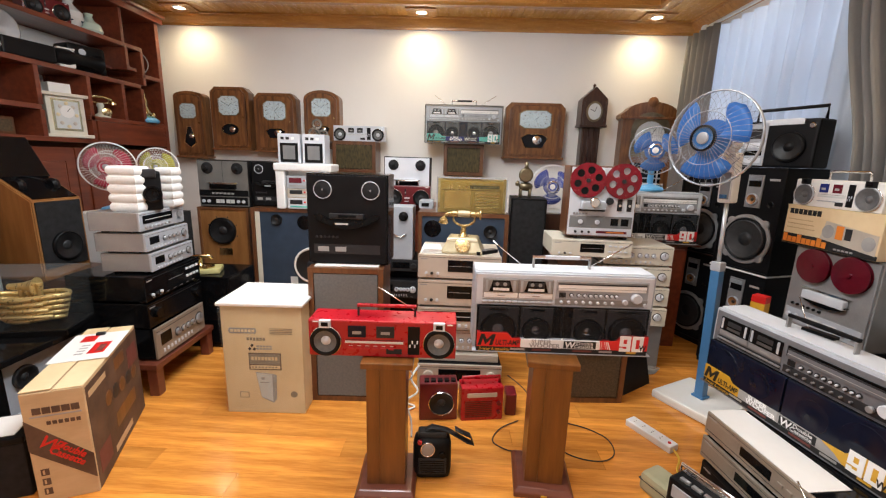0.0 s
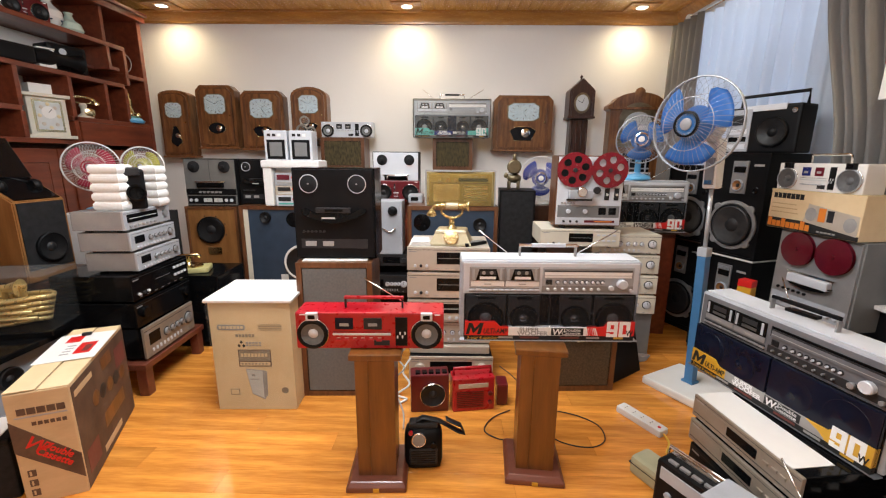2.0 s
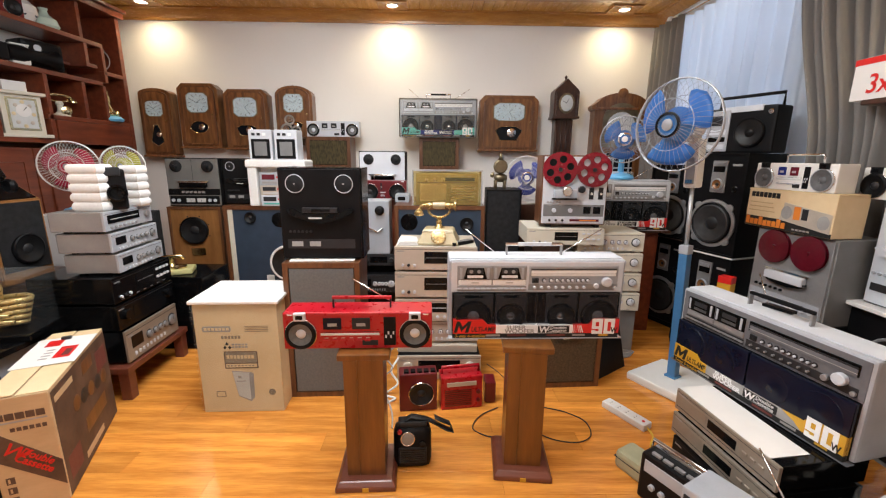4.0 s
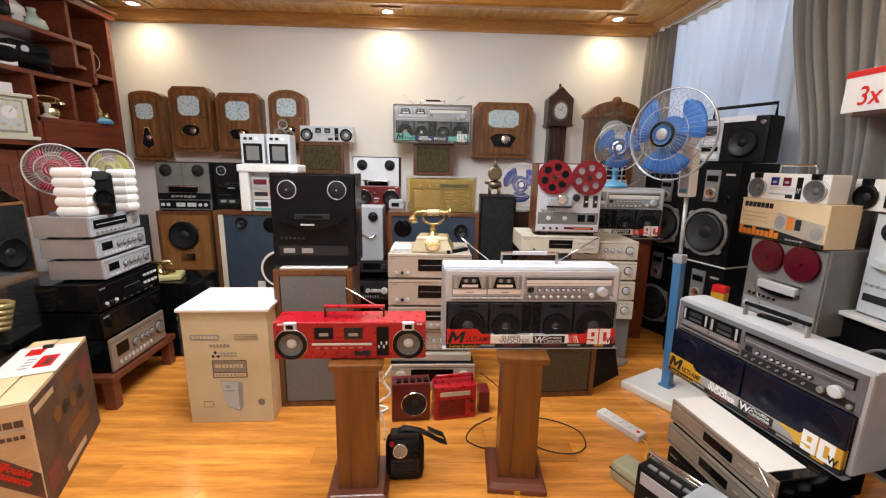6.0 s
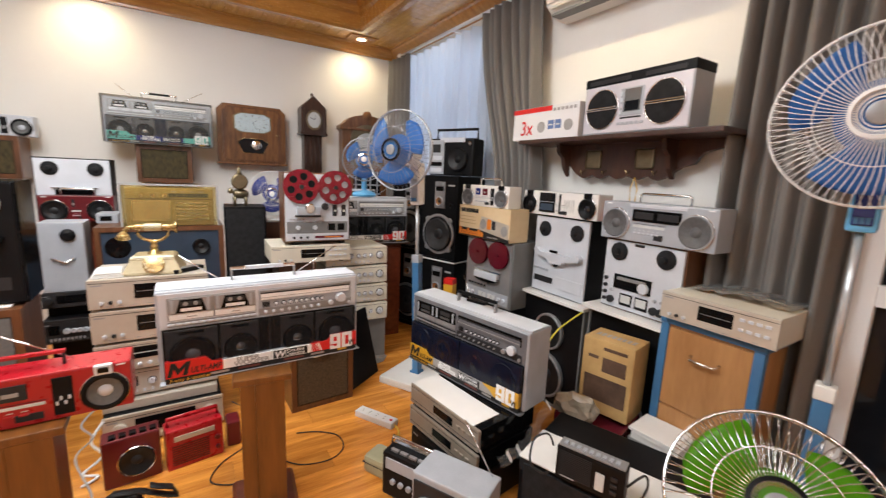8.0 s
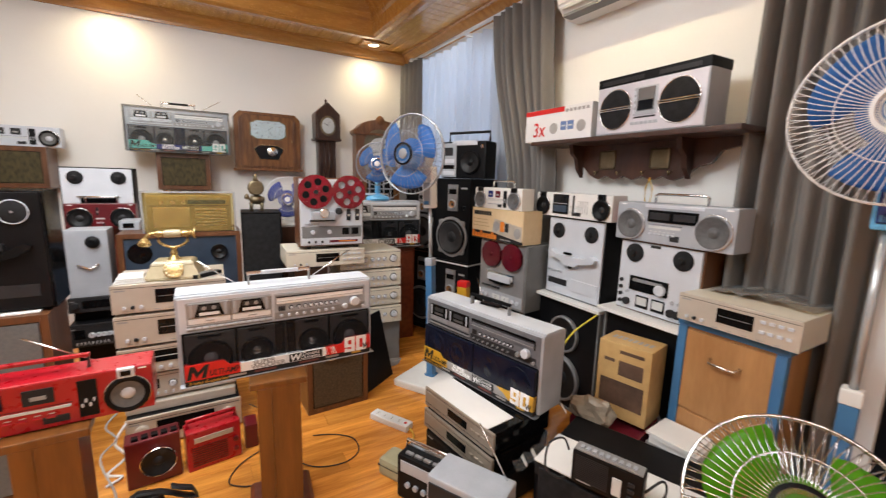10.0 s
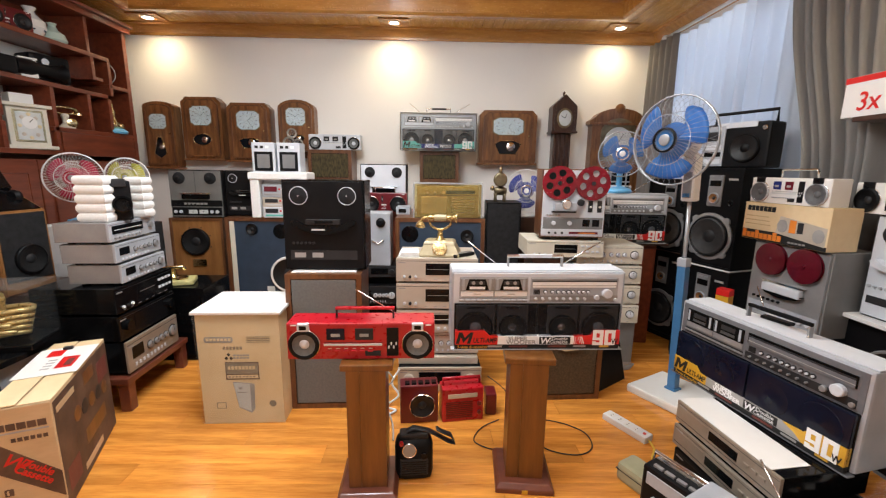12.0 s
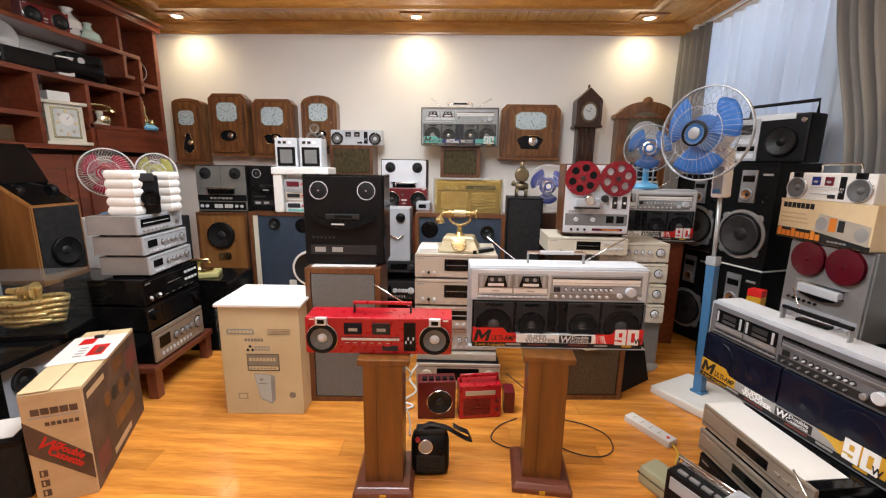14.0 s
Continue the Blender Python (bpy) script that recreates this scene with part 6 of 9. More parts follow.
for i in range(8):
    for j in range(2):
        add_box(bm, (-0.075 + i * 0.016, -0.066 + i * 0.016), (-0.015 + j * 0.02, -0.005 + j * 0.02), (0.02, 0.023))
part("keys", bm, "grey_print", ro)
ps = thing("magazine", pose(0.39, 2.56, TOPZ, 0, 0, 3), "white magazines piled on the hi-fi stack", "magazine")
for i in range(3):
    box(ps, "sheet", (0.0 + i * 0.006, 0.12 - i * 0.004), (0.0, 0.15), (i * 0.009, i * 0.009 + 0.008), "paper", 0.002)

# right hi-fi stack with the red-reel recorder
zz = 0.0
gs = thing("grey_box", pose(1.755, 2.93, 0, 0, 0, -8), "grey loudspeaker box on the floor under a stack of amplifiers", "box")
box(gs, "body", (0, 0.24), (0, 0.30), (0, 0.30), "grey_paint", 0.006)
zz = 0.30
for i in range(4):
    hifi(pose(1.55, 2.90, zz, 0, 0, -4 + i), 0.44, 0.135, 0.32, "cream_plastic", "cream_plastic", "cream-fronted amplifier in a stack of four", 1, "cream amplifier stack")
    zz += 0.136
hifi(pose(1.20, 2.86, 0.76, 0, 0, -2), 0.50, 0.12, 0.34, "cream_plastic", "cream_plastic", "cream-fronted cassette deck under a red-reel tape recorder", 0, "", "cassette_deck")
ud = thing("cabinet", pose(1.20, 2.89, 0, 0, 0, -2), "plain dark wooden cabinet under a cassette deck", "cabinet")
box(ud, "body", (0.05, 0.26), (0, 0.30), (0, 0.758), "dark_wood", 0.004)
reel_deck(pose(1.285, 2.88, 0.90, 0, 0, -3), 0.415, 0.44, 0.20, "silver_light", "walnut", "walnut-cased tape recorder with two open red reels", "retro", "open")
sup = thing("deck_stand", pose(1.285, 2.88, 0.881, 0, 0, -3), "low chrome stand under the tape recorder", "stand")
for sx in (0.05, 0.36):
    box(sup, "leg", (sx, sx + 0.03), (0.02, 0.18), (0, 0.019), "dark_grey", 0.003)
# boombox at the back on a dark cupboard
cp = thing("cupboard", pose(1.68, 3.29, 0, 0, 0, -4), "dark red-brown wooden cupboard in the corner", "cupboard")
box(cp, "body", (-0.10, 0.60), (0.0, 0.40), (0, 0.79), "red_wood", 0.006)
box(cp, "door", (-0.08, 0.235), (-0.012, 0.0), (0.05, 0.76), "red_wood", 0.003)
box(cp, "door", (0.245, 0.58), (-0.012, 0.0), (0.05, 0.76), "red_wood", 0.003)
boombox(pose(1.57, 3.27, 0.808, 0, 0, -4), "silver boombox with a red printed strip, on a cupboard", "red", "boomboxes")
fl = thing("shelf_board", pose(1.56, 3.25, 0.792, 0, 0, -4), "pale board under a boombox", "board")
box(fl, "board", (0, 0.78), (0, 0.3), (0, 0.014), "dark_wood", 0.002)
bs = thing("stool", pose(2.0, 3.12, 0, 0, 0, 0), "small wooden stool with a blue bowl-shaped seat", "stool")
lathe(bs, "seat", [(0.075, 0.27), (0.085, 0.28), (0.08, 0.30), (0.0001, 0.305)], (0, 0, 0), "sky_plastic", "z", 24)
lathe(bs, "leg", [(0.05, 0), (0.04, 0.27)], (0, 0, 0), "red_wood", "z", 12)

# dark grille speaker leaning behind the stand
cabinet_speaker(pose(1.22, 2.42, 0, 0, 0, 3), 0.36, 0.56, 0.22, "walnut", "black_plastic", "walnut loudspeaker with a dark brown cloth grille on the floor", (), "", "brown_cloth", frame_w=0.03)
lp = thing("panel", pose(1.62, 2.52, 0, -14, 0, 35), "black board leaning against a loudspeaker", "board")
box(lp, "board", (-0.1, 0.28), (0, 0.012), (0, 0.46), "black_plastic", 0.003)
nt = thing("paper_note", pose(1.30, 2.417, 0.31, 0, 0, 3), "yellowed paper note hanging on the loudspeaker", "paper")
plate(nt, "sheet", [(0, 0.02), (0.05, 0), (0.15, 0.01), (0.15, 0.12), (0, 0.12)], -0.004, -0.001, "book_cover")

# pedestal fan and small blue fan behind it
pf = fan(pose(1.860, 2.37, 0, 0, -2.0, -62), "blue-bladed pedestal fan with a chrome wire guard and white base", "blade_blue", 0.228, "black_plastic", "fan_wire", 44, 1.49, "white_plastic", ("a", "white_plastic", 0.80, 0.20))
fan(pose(1.945, 3.24, 1.174, 0, 0, -22), "smaller blue-bladed desk fan standing on a boombox", "blade_blue", 0.16, "chrome", "fan_wire", 48, 0.28, "sky_plastic")
vp = thing("plinth", pose(1.24, 3.58, 0), "dark plinth under a violet fan", "plinth")
box(vp, "body", (0, 0.2), (0, 0.26), (0, 0.949), "dark_wood", 0.004)
fan(pose(1.335, 3.58, 0.95, 0, 0, -8), "violet-bladed desk fan with a pale wire guard on a plinth", "blade_violet", 0.165, "chrome", "plain_white", 48, 0.22, "white_plastic")

# back row, from the shelf side towards the window
pl = thing("plinth", pose(-1.58, 3.63, 0), "dark wooden plinth under a tan loudspeaker", "plinth")
box(pl, "body", (0, 0.44), (0, 0.36), (0, 0.318), "dark_wood", 0.004)
ts = cabinet_speaker(pose(-1.57, 3.60, 0.32, 0, 0, 3), 0.42, 0.59, 0.36, "walnut", "tan_wood", "tan wooden loudspeaker with one dark woofer and a brass plate", (("black_plastic", 0.47, 0.67, 0.112),), frame_w=0.02)
box(ts, "name_plate", (0.155, 0.265), (0.002, 0.012), (0.185, 0.245), "brass", 0.005)
for k in range(8):
    a_ = k * math.pi / 4 + 0.4
    lathe(ts, "screw", [(0.006, 0), (0.005, 0.003), (0.0001, 0.003)], (0.197 + 0.122 * math.cos(a_), 0.010, 0.395 + 0.122 * math.sin(a_)), "dark_grey", seg=8)
reel_deck(pose(-1.55, 3.62, 0.912, 0, 0, 2), 0.42, 0.385, 0.22, "deck_grey", "black_plastic", "grey open-reel tape deck with a black case on a tan loudspeaker", "plain")
reel_deck(pose(-1.10, 3.62, 0.932, 0, 0, 2), 0.32, 0.365, 0.2, "black_plastic", "black_plastic", "black open-reel tape deck on a blue-fronted loudspeaker", "black")
b1 = cabinet_speaker(pose(-1.08, 3.52, 0.0, 0, 0, 1), 0.70, 0.93, 0.40, "walnut", "blue_baffle", "large walnut monitor loudspeaker with a blue front and white-rimmed woofer", (("white_plastic", 0.70, 0.50, 0.15), ("black_plastic", 0.30, 0.90, 0.045), ("port", 0.62, 0.88, 0.06)), "blue monitors", frame_w=0.03)
box(b1, "trim_strip", (0.032, 0.07), (0.004, 0.012), (0.03, 0.90), "cream_plastic", 0.002)
box(b1, "badge", (0.30, 0.36), (0.006, 0.011), (0.30, 0.36), "clock_face", 0.001)
b2 = cabinet_speaker(pose(0.30, 3.32, 0.0, 0, 0, 0), 0.68, 0.965, 0.40, "walnut", "blue_baffle", "large walnut monitor loudspeaker with a dark blue front", (("white_plastic", 0.32, 0.45, 0.15), ("port", 0.16, 0.87, 0.065), ("black_plastic", 0.80, 0.86, 0.05)), "blue monitors", frame_w=0.03)
fo = thing("foam_packing", pose(-0.85, 3.50, 0.931), "white moulded foam packing holding a small radio", "packaging")
bm = bmesh.new()
add_box(bm, (0, 0.07), (0, 0.2), (0, 0.36), 0.01)
add_box(bm, (0.0705, 0.44), (0.08, 0.2), (0.0, 0.36), 0.01)
add_box(bm, (-0.01, 0.45), (-0.01, 0.21), (0.30, 0.358), 0.012)
part("foam", bm, "foam", fo)
for k, (hh, mt, lab) in enumerate(((0.085, "silver_light", "small silver cassette player packed in foam"), (0.075, "champagne", "small champagne radio packed in foam"), (0.10, "silver", "small silver radio with a pink window packed in foam"))):
    mr = thing("cassette_player", pose(-0.765, 3.51, 0.932 + (0.0, 0.0855, 0.161)[k], 0, 0, (0, 2, -1)[k]), lab, "cassette player", "packed players")
    box(mr, "body", (0, 0.20), (0, 0.06), (0, hh), mt, 0.006)
    box(mr, "window", (0.02, 0.12), (-0.003, 0.002), (hh * 0.45, hh * 0.85), "dark_grey" if k != 2 else "maroon_window", 0.002)
    for i in range(3):
        button(mr, 0.14 + i * 0.02, hh * 0.65, 0.014, 0.012, "white_print" if i else "red_print")
    box(mr, "dial", (0.02, 0.18), (-0.002, 0.002), (hh * 0.15, hh * 0.30), ("teal_print", "clock_face", "grey_print")[k], 0.001)
for i in range(2):
    mo = thing("mini_speaker", pose(-0.83 + i * 0.195, 3.53, 1.290, 0, 0, 2), "small silver shelf speaker with a square black front", "loudspeaker", "mini speakers")
    box(mo, "body", (0, 0.175), (0, 0.15), (0, 0.225), "silver_light", 0.004)
    box(mo, "front", (0.018, 0.157), (-0.004, 0.002), (0.008, 0.155), "black_plastic", 0.002)
    box(mo, "cone_plate", (0.04, 0.135), (-0.006, -0.003), (0.03, 0.135), "grey_paint", 0.002)
    for k in range(3):
        box(mo, "button", (0.025 + 0.04 * k, 0.05 + 0.04 * k), (-0.003, 0.001), (0.18, 0.20), "dark_grey" if k < 2 else "white_print", 0.001)
# small speakers fixed to the wall with radios on them
for sx, lab in ((-0.69, "walnut wall speaker with a patterned cloth front under a radio"), (0.44, "walnut wall speaker with a patterned cloth front under a boombox")):
    cabinet_speaker(pose(sx, 4.5, 1.20), 0.44 if sx < 0 else 0.40, 0.31, 0.28, "walnut", "black_plastic", lab, (), "wall speakers", "gold_cloth", frame_w=0.035)
mini_box(pose(-0.68, 4.52, 1.511), 0.52, 0.15, 0.12, "silver_light", "small silver cassette radio with grey speakers on a wall speaker", "", ("dark_grey", "dark_grey"), "grey_cloth", True, False, False)
gb = thing("glass_ball", pose(-0.85, 4.45, 1.512), "clear stacked glass ornaments beside the wall clock", "ornament")
for i, (gx, gz, gr_) in enumerate(((0.0, 0.06, 0.06), (0.09, 0.05, 0.05), (0.03, 0.15, 0.05))):
    lathe(gb, "ball", [(gr_ * math.sin(math.pi * k / 10) + 0.0001, gz - gr_ * math.cos(math.pi * k / 10)) for k in range(11)], (gx, 0, 0), "film_wrap", "z", 18)
wsf = thing("wall_bracket", pose(-0.92, 4.5, 1.505), "thin wooden bracket shelf on the wall", "shelf")
box(wsf, "board", (0, 0.228), (-0.1, 0.28), (-0.012, 0.0), "walnut", 0.002)
boombox(pose(0.255, 4.46, 1.512, 0, 0, 0), "silver boombox with teal strip wrapped in film, on a wall speaker", "teal", "boomboxes", True)

# white deck, red radio and other units behind the black deck
cb = thing("cabinet", pose(-0.03, 3.85, 0), "dark wooden rack behind the black tape deck", "cabinet")
box(cb, "body", (-0.02, 0.46), (0.0, 0.35), (0, 0.955), "red_wood", 0.004)
reel_deck(pose(-0.05, 3.85, 0.957), 0.40, 0.41, 0.2, "silver_light", "black_plastic", "white-fronted open-reel tape deck on a dark rack", "plain")
rr_ = mini_box(pose(-0.02, 3.74, 0.957), 0.38, 0.17, 0.1, "deep_red", "dark red cassette radio in front of a white tape deck", "", ("dark_grey",), "cone_paper", False, False, True)
rk = thing("rack", pose(0.08, 3.30, 0), "black hi-fi rack holding silver units", "rack")
box(rk, "body", (-0.02, 0.22), (0.03, 0.38), (0, 0.50), "black_plastic", 0.004)
hifi(pose(0.05, 3.28, 0.5), 0.26, 0.10, 0.3, "dark_grey", "black_plastic", "dark receiver on the black rack", 3, "", "receiver")
hifi(pose(0.05, 3.24, 0.30), 0.26, 0.15, 0.3, "dark_grey", "black_plastic", "dark tuner in the black rack", 1, "", "receiver")
sd_ = thing("tape_deck", pose(0.065, 3.28, 0.602), "narrow silver tape deck standing on end", "tape deck")
box(sd_, "body", (0, 0.2), (0, 0.2), (0, 0.40), "silver", 0.005)
lathe(sd_, "reel_table", [(0.035, 0), (0.035, 0.01), (0.015, 0.03), (0.0001, 0.03)], (0.13, 0, 0.33), "black_plastic")
tube(sd_, "arm", [(0.05, -0.01, 0.20), (0.11, -0.012, 0.17), (0.15, -0.012, 0.20)], 0.006, "chrome")
cs_ = thing("cassette_deck", pose(0.285, 3.55, 0.965, 0, 0, 0), "small silver cassette deck", "cassette deck")
box(cs_, "body", (0, 0.11), (0, 0.2), (0, 0.06), "silver", 0.003)
box(cs_, "window", (0.02, 0.08), (-0.002, 0.001), (0.015, 0.045), "black_gloss", 0.001)
# amber-covered radio
ar = thing("table_radio", pose(0.44, 3.33, 0.967), "gold-fronted table radio under an amber acrylic cover", "radio")
box(ar, "body", (0.02, 0.49), (0.02, 0.16), (0, 0.235), "dial_gold", 0.004)
box(ar, "dial", (0.24, 0.46), (0.016, 0.022), (0.18, 0.205), "dark_grey", 0.001)
box(ar, "front_panel", (0.05, 0.25), (0.014, 0.022), (0.03, 0.16), "brass", 0.002)
for kx in (0.10, 0.16, 0.22):
    knob(ar, kx, 0.19, 0.014, 0.012, "brass", 0.02)
box(ar, "seam", (0.03, 0.48), (0.013, 0.021), (0.167, 0.171), "walnut", 0)
for i in range(4):
    button(ar, 0.27 + i * 0.05, 0.215, 0.03, 0.010, "champagne", 0.02)
for i in range(6):
    box(ar, "slat", (0.28, 0.46), (0.012, 0.022), (0.035 + i * 0.021, 0.047 + i * 0.021), "brass", 0.001)
cv = box(ar, "cover", (0, 0.51), (0, 0.18), (0.001, 0.258), "amber_acrylic", 0.003, "amber acrylic dust cover")
bm = bmesh.new()
for xs, zs in (((-0.006, 0.516), (0.252, 0.264)), ((-0.006, 0.004), (0, 0.252)), ((0.506, 0.516), (0, 0.252))):
    add_box(bm, xs, (-0.006, 0.0), zs)
part("cover_edge", bm, "grey_print", ar)
# black tower with the bronze clock figure
tw = cabinet_speaker(pose(0.985, 3.30, 0, 0, 0, -4), 0.26, 1.09, 0.3, "black_plastic", "black_plastic", "slim black tower loudspeaker with a cloth grille", (), "", "black_soft", frame_w=0.008)
stt = thing("figurine_clock", pose(1.10, 3.42, 1.091), "bronze animal figure carrying a round clock", "figurine")
bm = bmesh.new()
for sx in (-0.035, 0.035):
    for sy in (-0.02, 0.02):
        add_lathe(bm, [(0.012, 0), (0.009, 0.03), (0.012, 0.06)], (sx, sy, 0), "z", 10)
add_lathe(bm, [(0.0001, -0.05), (0.03, -0.035), (0.034, 0.02), (0.02, 0.05), (0.0001, 0.055)], (0, 0, 0.08), "x", 14)
add_lathe(bm, [(0.012, 0), (0.012, 0.02), (0.045, 0.022), (0.045, 0.024)], (0, 0, 0.1), "z", 14)
add_lathe(bm, [(0.05, -0.015), (0.055, 0), (0.05, 0.015), (0.04, 0.016), (0.0001, 0.014)], (0, 0, 0.165), "y", 22)
add_lathe(bm, [(0.02, 0), (0.012, 0.02), (0.016, 0.035), (0.0001, 0.05)], (0, 0, 0.215), "z", 10)
add_lathe(bm, [(0.0001, -0.02), (0.018, -0.01), (0.015, 0.01), (0.0001, 0.025)], (-0.06, 0, 0.10), "z", 10)
smooth(part("figure", bm, "bronze", stt))

# clocks on the back wall
CW = 4.65
wall_clock(pose(-2.385, CW, 1.31), 0.31, 0.66, 0.13, "dark walnut wall clock with a rounded top and a kite-shaped window", 0.05, "oct", "kite")
wall_clock(pose(-1.995, CW, 1.40), 0.40, 0.62, 0.13, "dark walnut wall clock with an oval pendulum window", 0.0, "oct", "oval")
wall_clock(pose(-1.54, CW, 1.39), 0.44, 0.58, 0.13, "dark walnut wall clock with cut corners", 0.0, "oct", "hex")
wall_clock(pose(-1.02, CW, 1.44), 0.37, 0.57, 0.13, "walnut wall clock with an arched top", 0.09, "oct", "hex")
wall_clock(pose(1.055, CW, 1.40), 0.60, 0.54, 0.13, "wide walnut wall clock with a small square dial", 0.0, "oct", "hex")
# slim clock with gabled hood
gc = thing("wall_clock", pose(1.80, CW, 1.16) @ Matrix.Diagonal((0.70, 0.85, 0.87, 1)), "slim dark wooden wall clock with a gabled hood and weights", "clock", "clocks on the wall")
plate(gc, "hood", [(0, 0.66), (0.36, 0.66), (0.36, 0.94), (0.345, 0.96), (0.18, 1.08), (0.015, 0.96), (0, 0.94)], -0.06, 0.13, "dark_wood")
box(gc, "cornice", (-0.015, 0.375), (-0.075, 0.13), (0.64, 0.665), "dark_wood", 0.004)
box(gc, "trunk", (0.05, 0.31), (0.0, 0.13), (0.06, 0.64), "dark_wood", 0.004)
for i in range(4):
    tube(gc, "pilaster", [(0.07 + i * 0.0735, -0.012, 0.08), (0.07 + i * 0.0735, -0.012, 0.63)], 0.014, "dark_wood", 8)
for cx in (0.03, 0.33):
    lathe(gc, "column", [(0.014, 0.0), (0.010, 0.04), (0.010, 0.22), (0.014, 0.26)], (cx, -0.065, 0.67), "dark_wood", "z", 12)
dl_ = lathe(gc, "dial", [(0.115, 0), (0.115, 0.006), (0.095, 0.009), (0.0001, 0.009)], (0.18, -0.06, 0.81), "bronze", seg=28)
lathe(dl_, "dial_plate", [(0.09, 0), (0.09, 0.003), (0.0001, 0.003)], (0.18, -0.069, 0.81), "clock_face", seg=28)
tube(dl_, "clock_hand", [(0.18, -0.074, 0.81), (0.205, -0.074, 0.86)], 0.003, "black_print", 5)
tube(dl_, "clock_hand", [(0.18, -0.074, 0.81), (0.12, -0.074, 0.835)], 0.003, "black_print", 5)
lathe(gc, "finial", [(0.02, 0), (0.012, 0.02), (0.022, 0.04), (0.0001, 0.06)], (0.18, 0.03, 1.07), "dark_wood", "z", 12)
lathe(gc, "drop", [(0.0001, 0), (0.04, 0.03), (0.12, 0.06)], (0.18, 0.06, 0.0), "dark_wood", "z", 12)
# arched clock by the curtain
ac_ = thing("wall_clock", pose(2.24, CW, 1.02), "walnut clock with a scrolled arched top and lattice door", "clock", "clocks on the wall")
W_ = 0.56
arch = [(0, 0), (W_, 0), (W_, 0.78), (W_ + 0.03, 0.80), (W_ + 0.03, 0.83)] + [(W_ / 2 + (W_ / 2 - 0.02) * math.cos(a * math.pi / 12), 0.84 + 0.12 * math.sin(a * math.pi / 12)) for a in range(1, 12)] + [(-0.03, 0.83), (-0.03, 0.80), (0, 0.78)]
plate(ac_, "case", arch, 0.0, 0.13, "clock_wood")
box(ac_, "cornice", (-0.035, W_ + 0.035), (-0.02, 0.1), (0.79, 0.815), "clock_wood", 0.004)
lathe(ac_, "crest", [(0.05, 0), (0.05, 0.02), (0.02, 0.03), (0.0001, 0.03)], (W_ / 2, 0.02, 0.955), "clock_wood", seg=16)
plate(ac_, "dial_surround", [(W_ / 2 + 0.19 * math.cos(a * math.pi / 14), 0.70 + 0.16 * math.sin(a * math.pi / 14)) for a in range(0, 15)] + [(W_ / 2 - 0.19, 0.42), (W_ / 2 + 0.19, 0.42)], -0.006, 0.002, "bronze")
d2 = lathe(ac_, "dial", [(0.15, 0), (0.15, 0.005), (0.0001, 0.005)], (W_ / 2, -0.006, 0.62), "clock_face", seg=28)
tube(d2, "clock_hand", [(W_ / 2, -0.013, 0.62), (W_ / 2 + 0.05, -0.013, 0.70)], 0.003, "black_print", 5)
tube(d2, "clock_hand", [(W_ / 2, -0.013, 0.62), (W_ / 2 - 0.10, -0.013, 0.60)], 0.003, "black_print", 5)
box(ac_, "door_glass", (0.12, W_ - 0.12), (-0.006, 0.002), (0.05, 0.36), "dark_pane", 0.001)
for i in range(4):
    box(ac_, "lattice_bar", (0.14 + i * 0.085, 0.155 + i * 0.085), (-0.012, -0.005), (0.05, 0.36), "silver", 0.001)
for i in range(3):
    box(ac_, "lattice_bar", (0.12, W_ - 0.12), (-0.014, -0.0125), (0.10 + i * 0.1, 0.115 + i * 0.1), "silver", 0.0005)

# display shelves along the west wall
SF = -2.40
sh = thing("display_shelf", pose(0, 0, 0), "tall dark red wooden display shelf with stepped open compartments", "shelf unit")
SX = (LEFT + 0.01, SF)


def bay(y):
    return y if y < 3.5 else 3.65 + (y - 3.62) * 0.82


def shelf_part(name, ys, zs, xs=SX):
    ys = (bay(ys[0]), bay(ys[0]) + 0.035) if ys[1] - ys[0] < 0.04 else (bay(ys[0]), bay(ys[1]))
    return box(sh, name, xs, ys, zs, "red_wood", 0.004)


box(sh, "back_panel", (LEFT + 0.002, LEFT + 0.018), (1.6, bay(4.72)), (0.02, 2.6), "red_wood", 0)
box(sh, "wall_panel", (LEFT + 0.0185, LEFT + 0.024), (2.64, bay(4.15)), (1.96, 2.245), "wall_paint", 0)
box(sh, "wall_panel", (LEFT + 0.0185, LEFT + 0.024), (3.27, 3.62), (1.60, 1.915), "wall_paint", 0)
shelf_part("upright", (4.66, 4.72), (0.0, 2.56))
shelf_part("upright", (1.58, 1.64), (0.0, 2.56))
shelf_part("cornice", (1.55, 4.74), (2.56, 2.61), (LEFT + 0.01, SF + 0.04))
bm = bmesh.new()
add_box(bm, (LEFT + 0.01, SF + 0.07), (1.55, bay(4.745)), (2.611, 2.64), 0.008)
part("cornice", bm, "red_wood", sh)
for ys, z in (((1.64, 4.42), 2.25), ((1.64, 4.34), 1.92), ((3.60, 4.66), 1.585), ((1.64, 3.66), 1.40), ((4.38, 4.66), 2.02), ((1.64, 3.25), 1.62)):
    shelf_part("shelf_board", ys, (z, z + 0.035))
for yy, z0, z1 in ((4.13, 2.285, 2.56), (4.385, 1.955, 2.25), (4.33, 1.62, 1.92), (4.05, 1.62, 1.92), (3.62, 1.435, 1.92), (3.23, 1.435, 1.62), (3.23, 1.655, 1.92), (2.6, 1.955, 2.25), (2.9, 2.285, 2.56), (4.16, 2.06, 2.25)):
    shelf_part("divider", (yy, yy + 0.035), (z0, z1))
shelf_part("shelf_board", (4.195, 4.30), (2.06, 2.09))
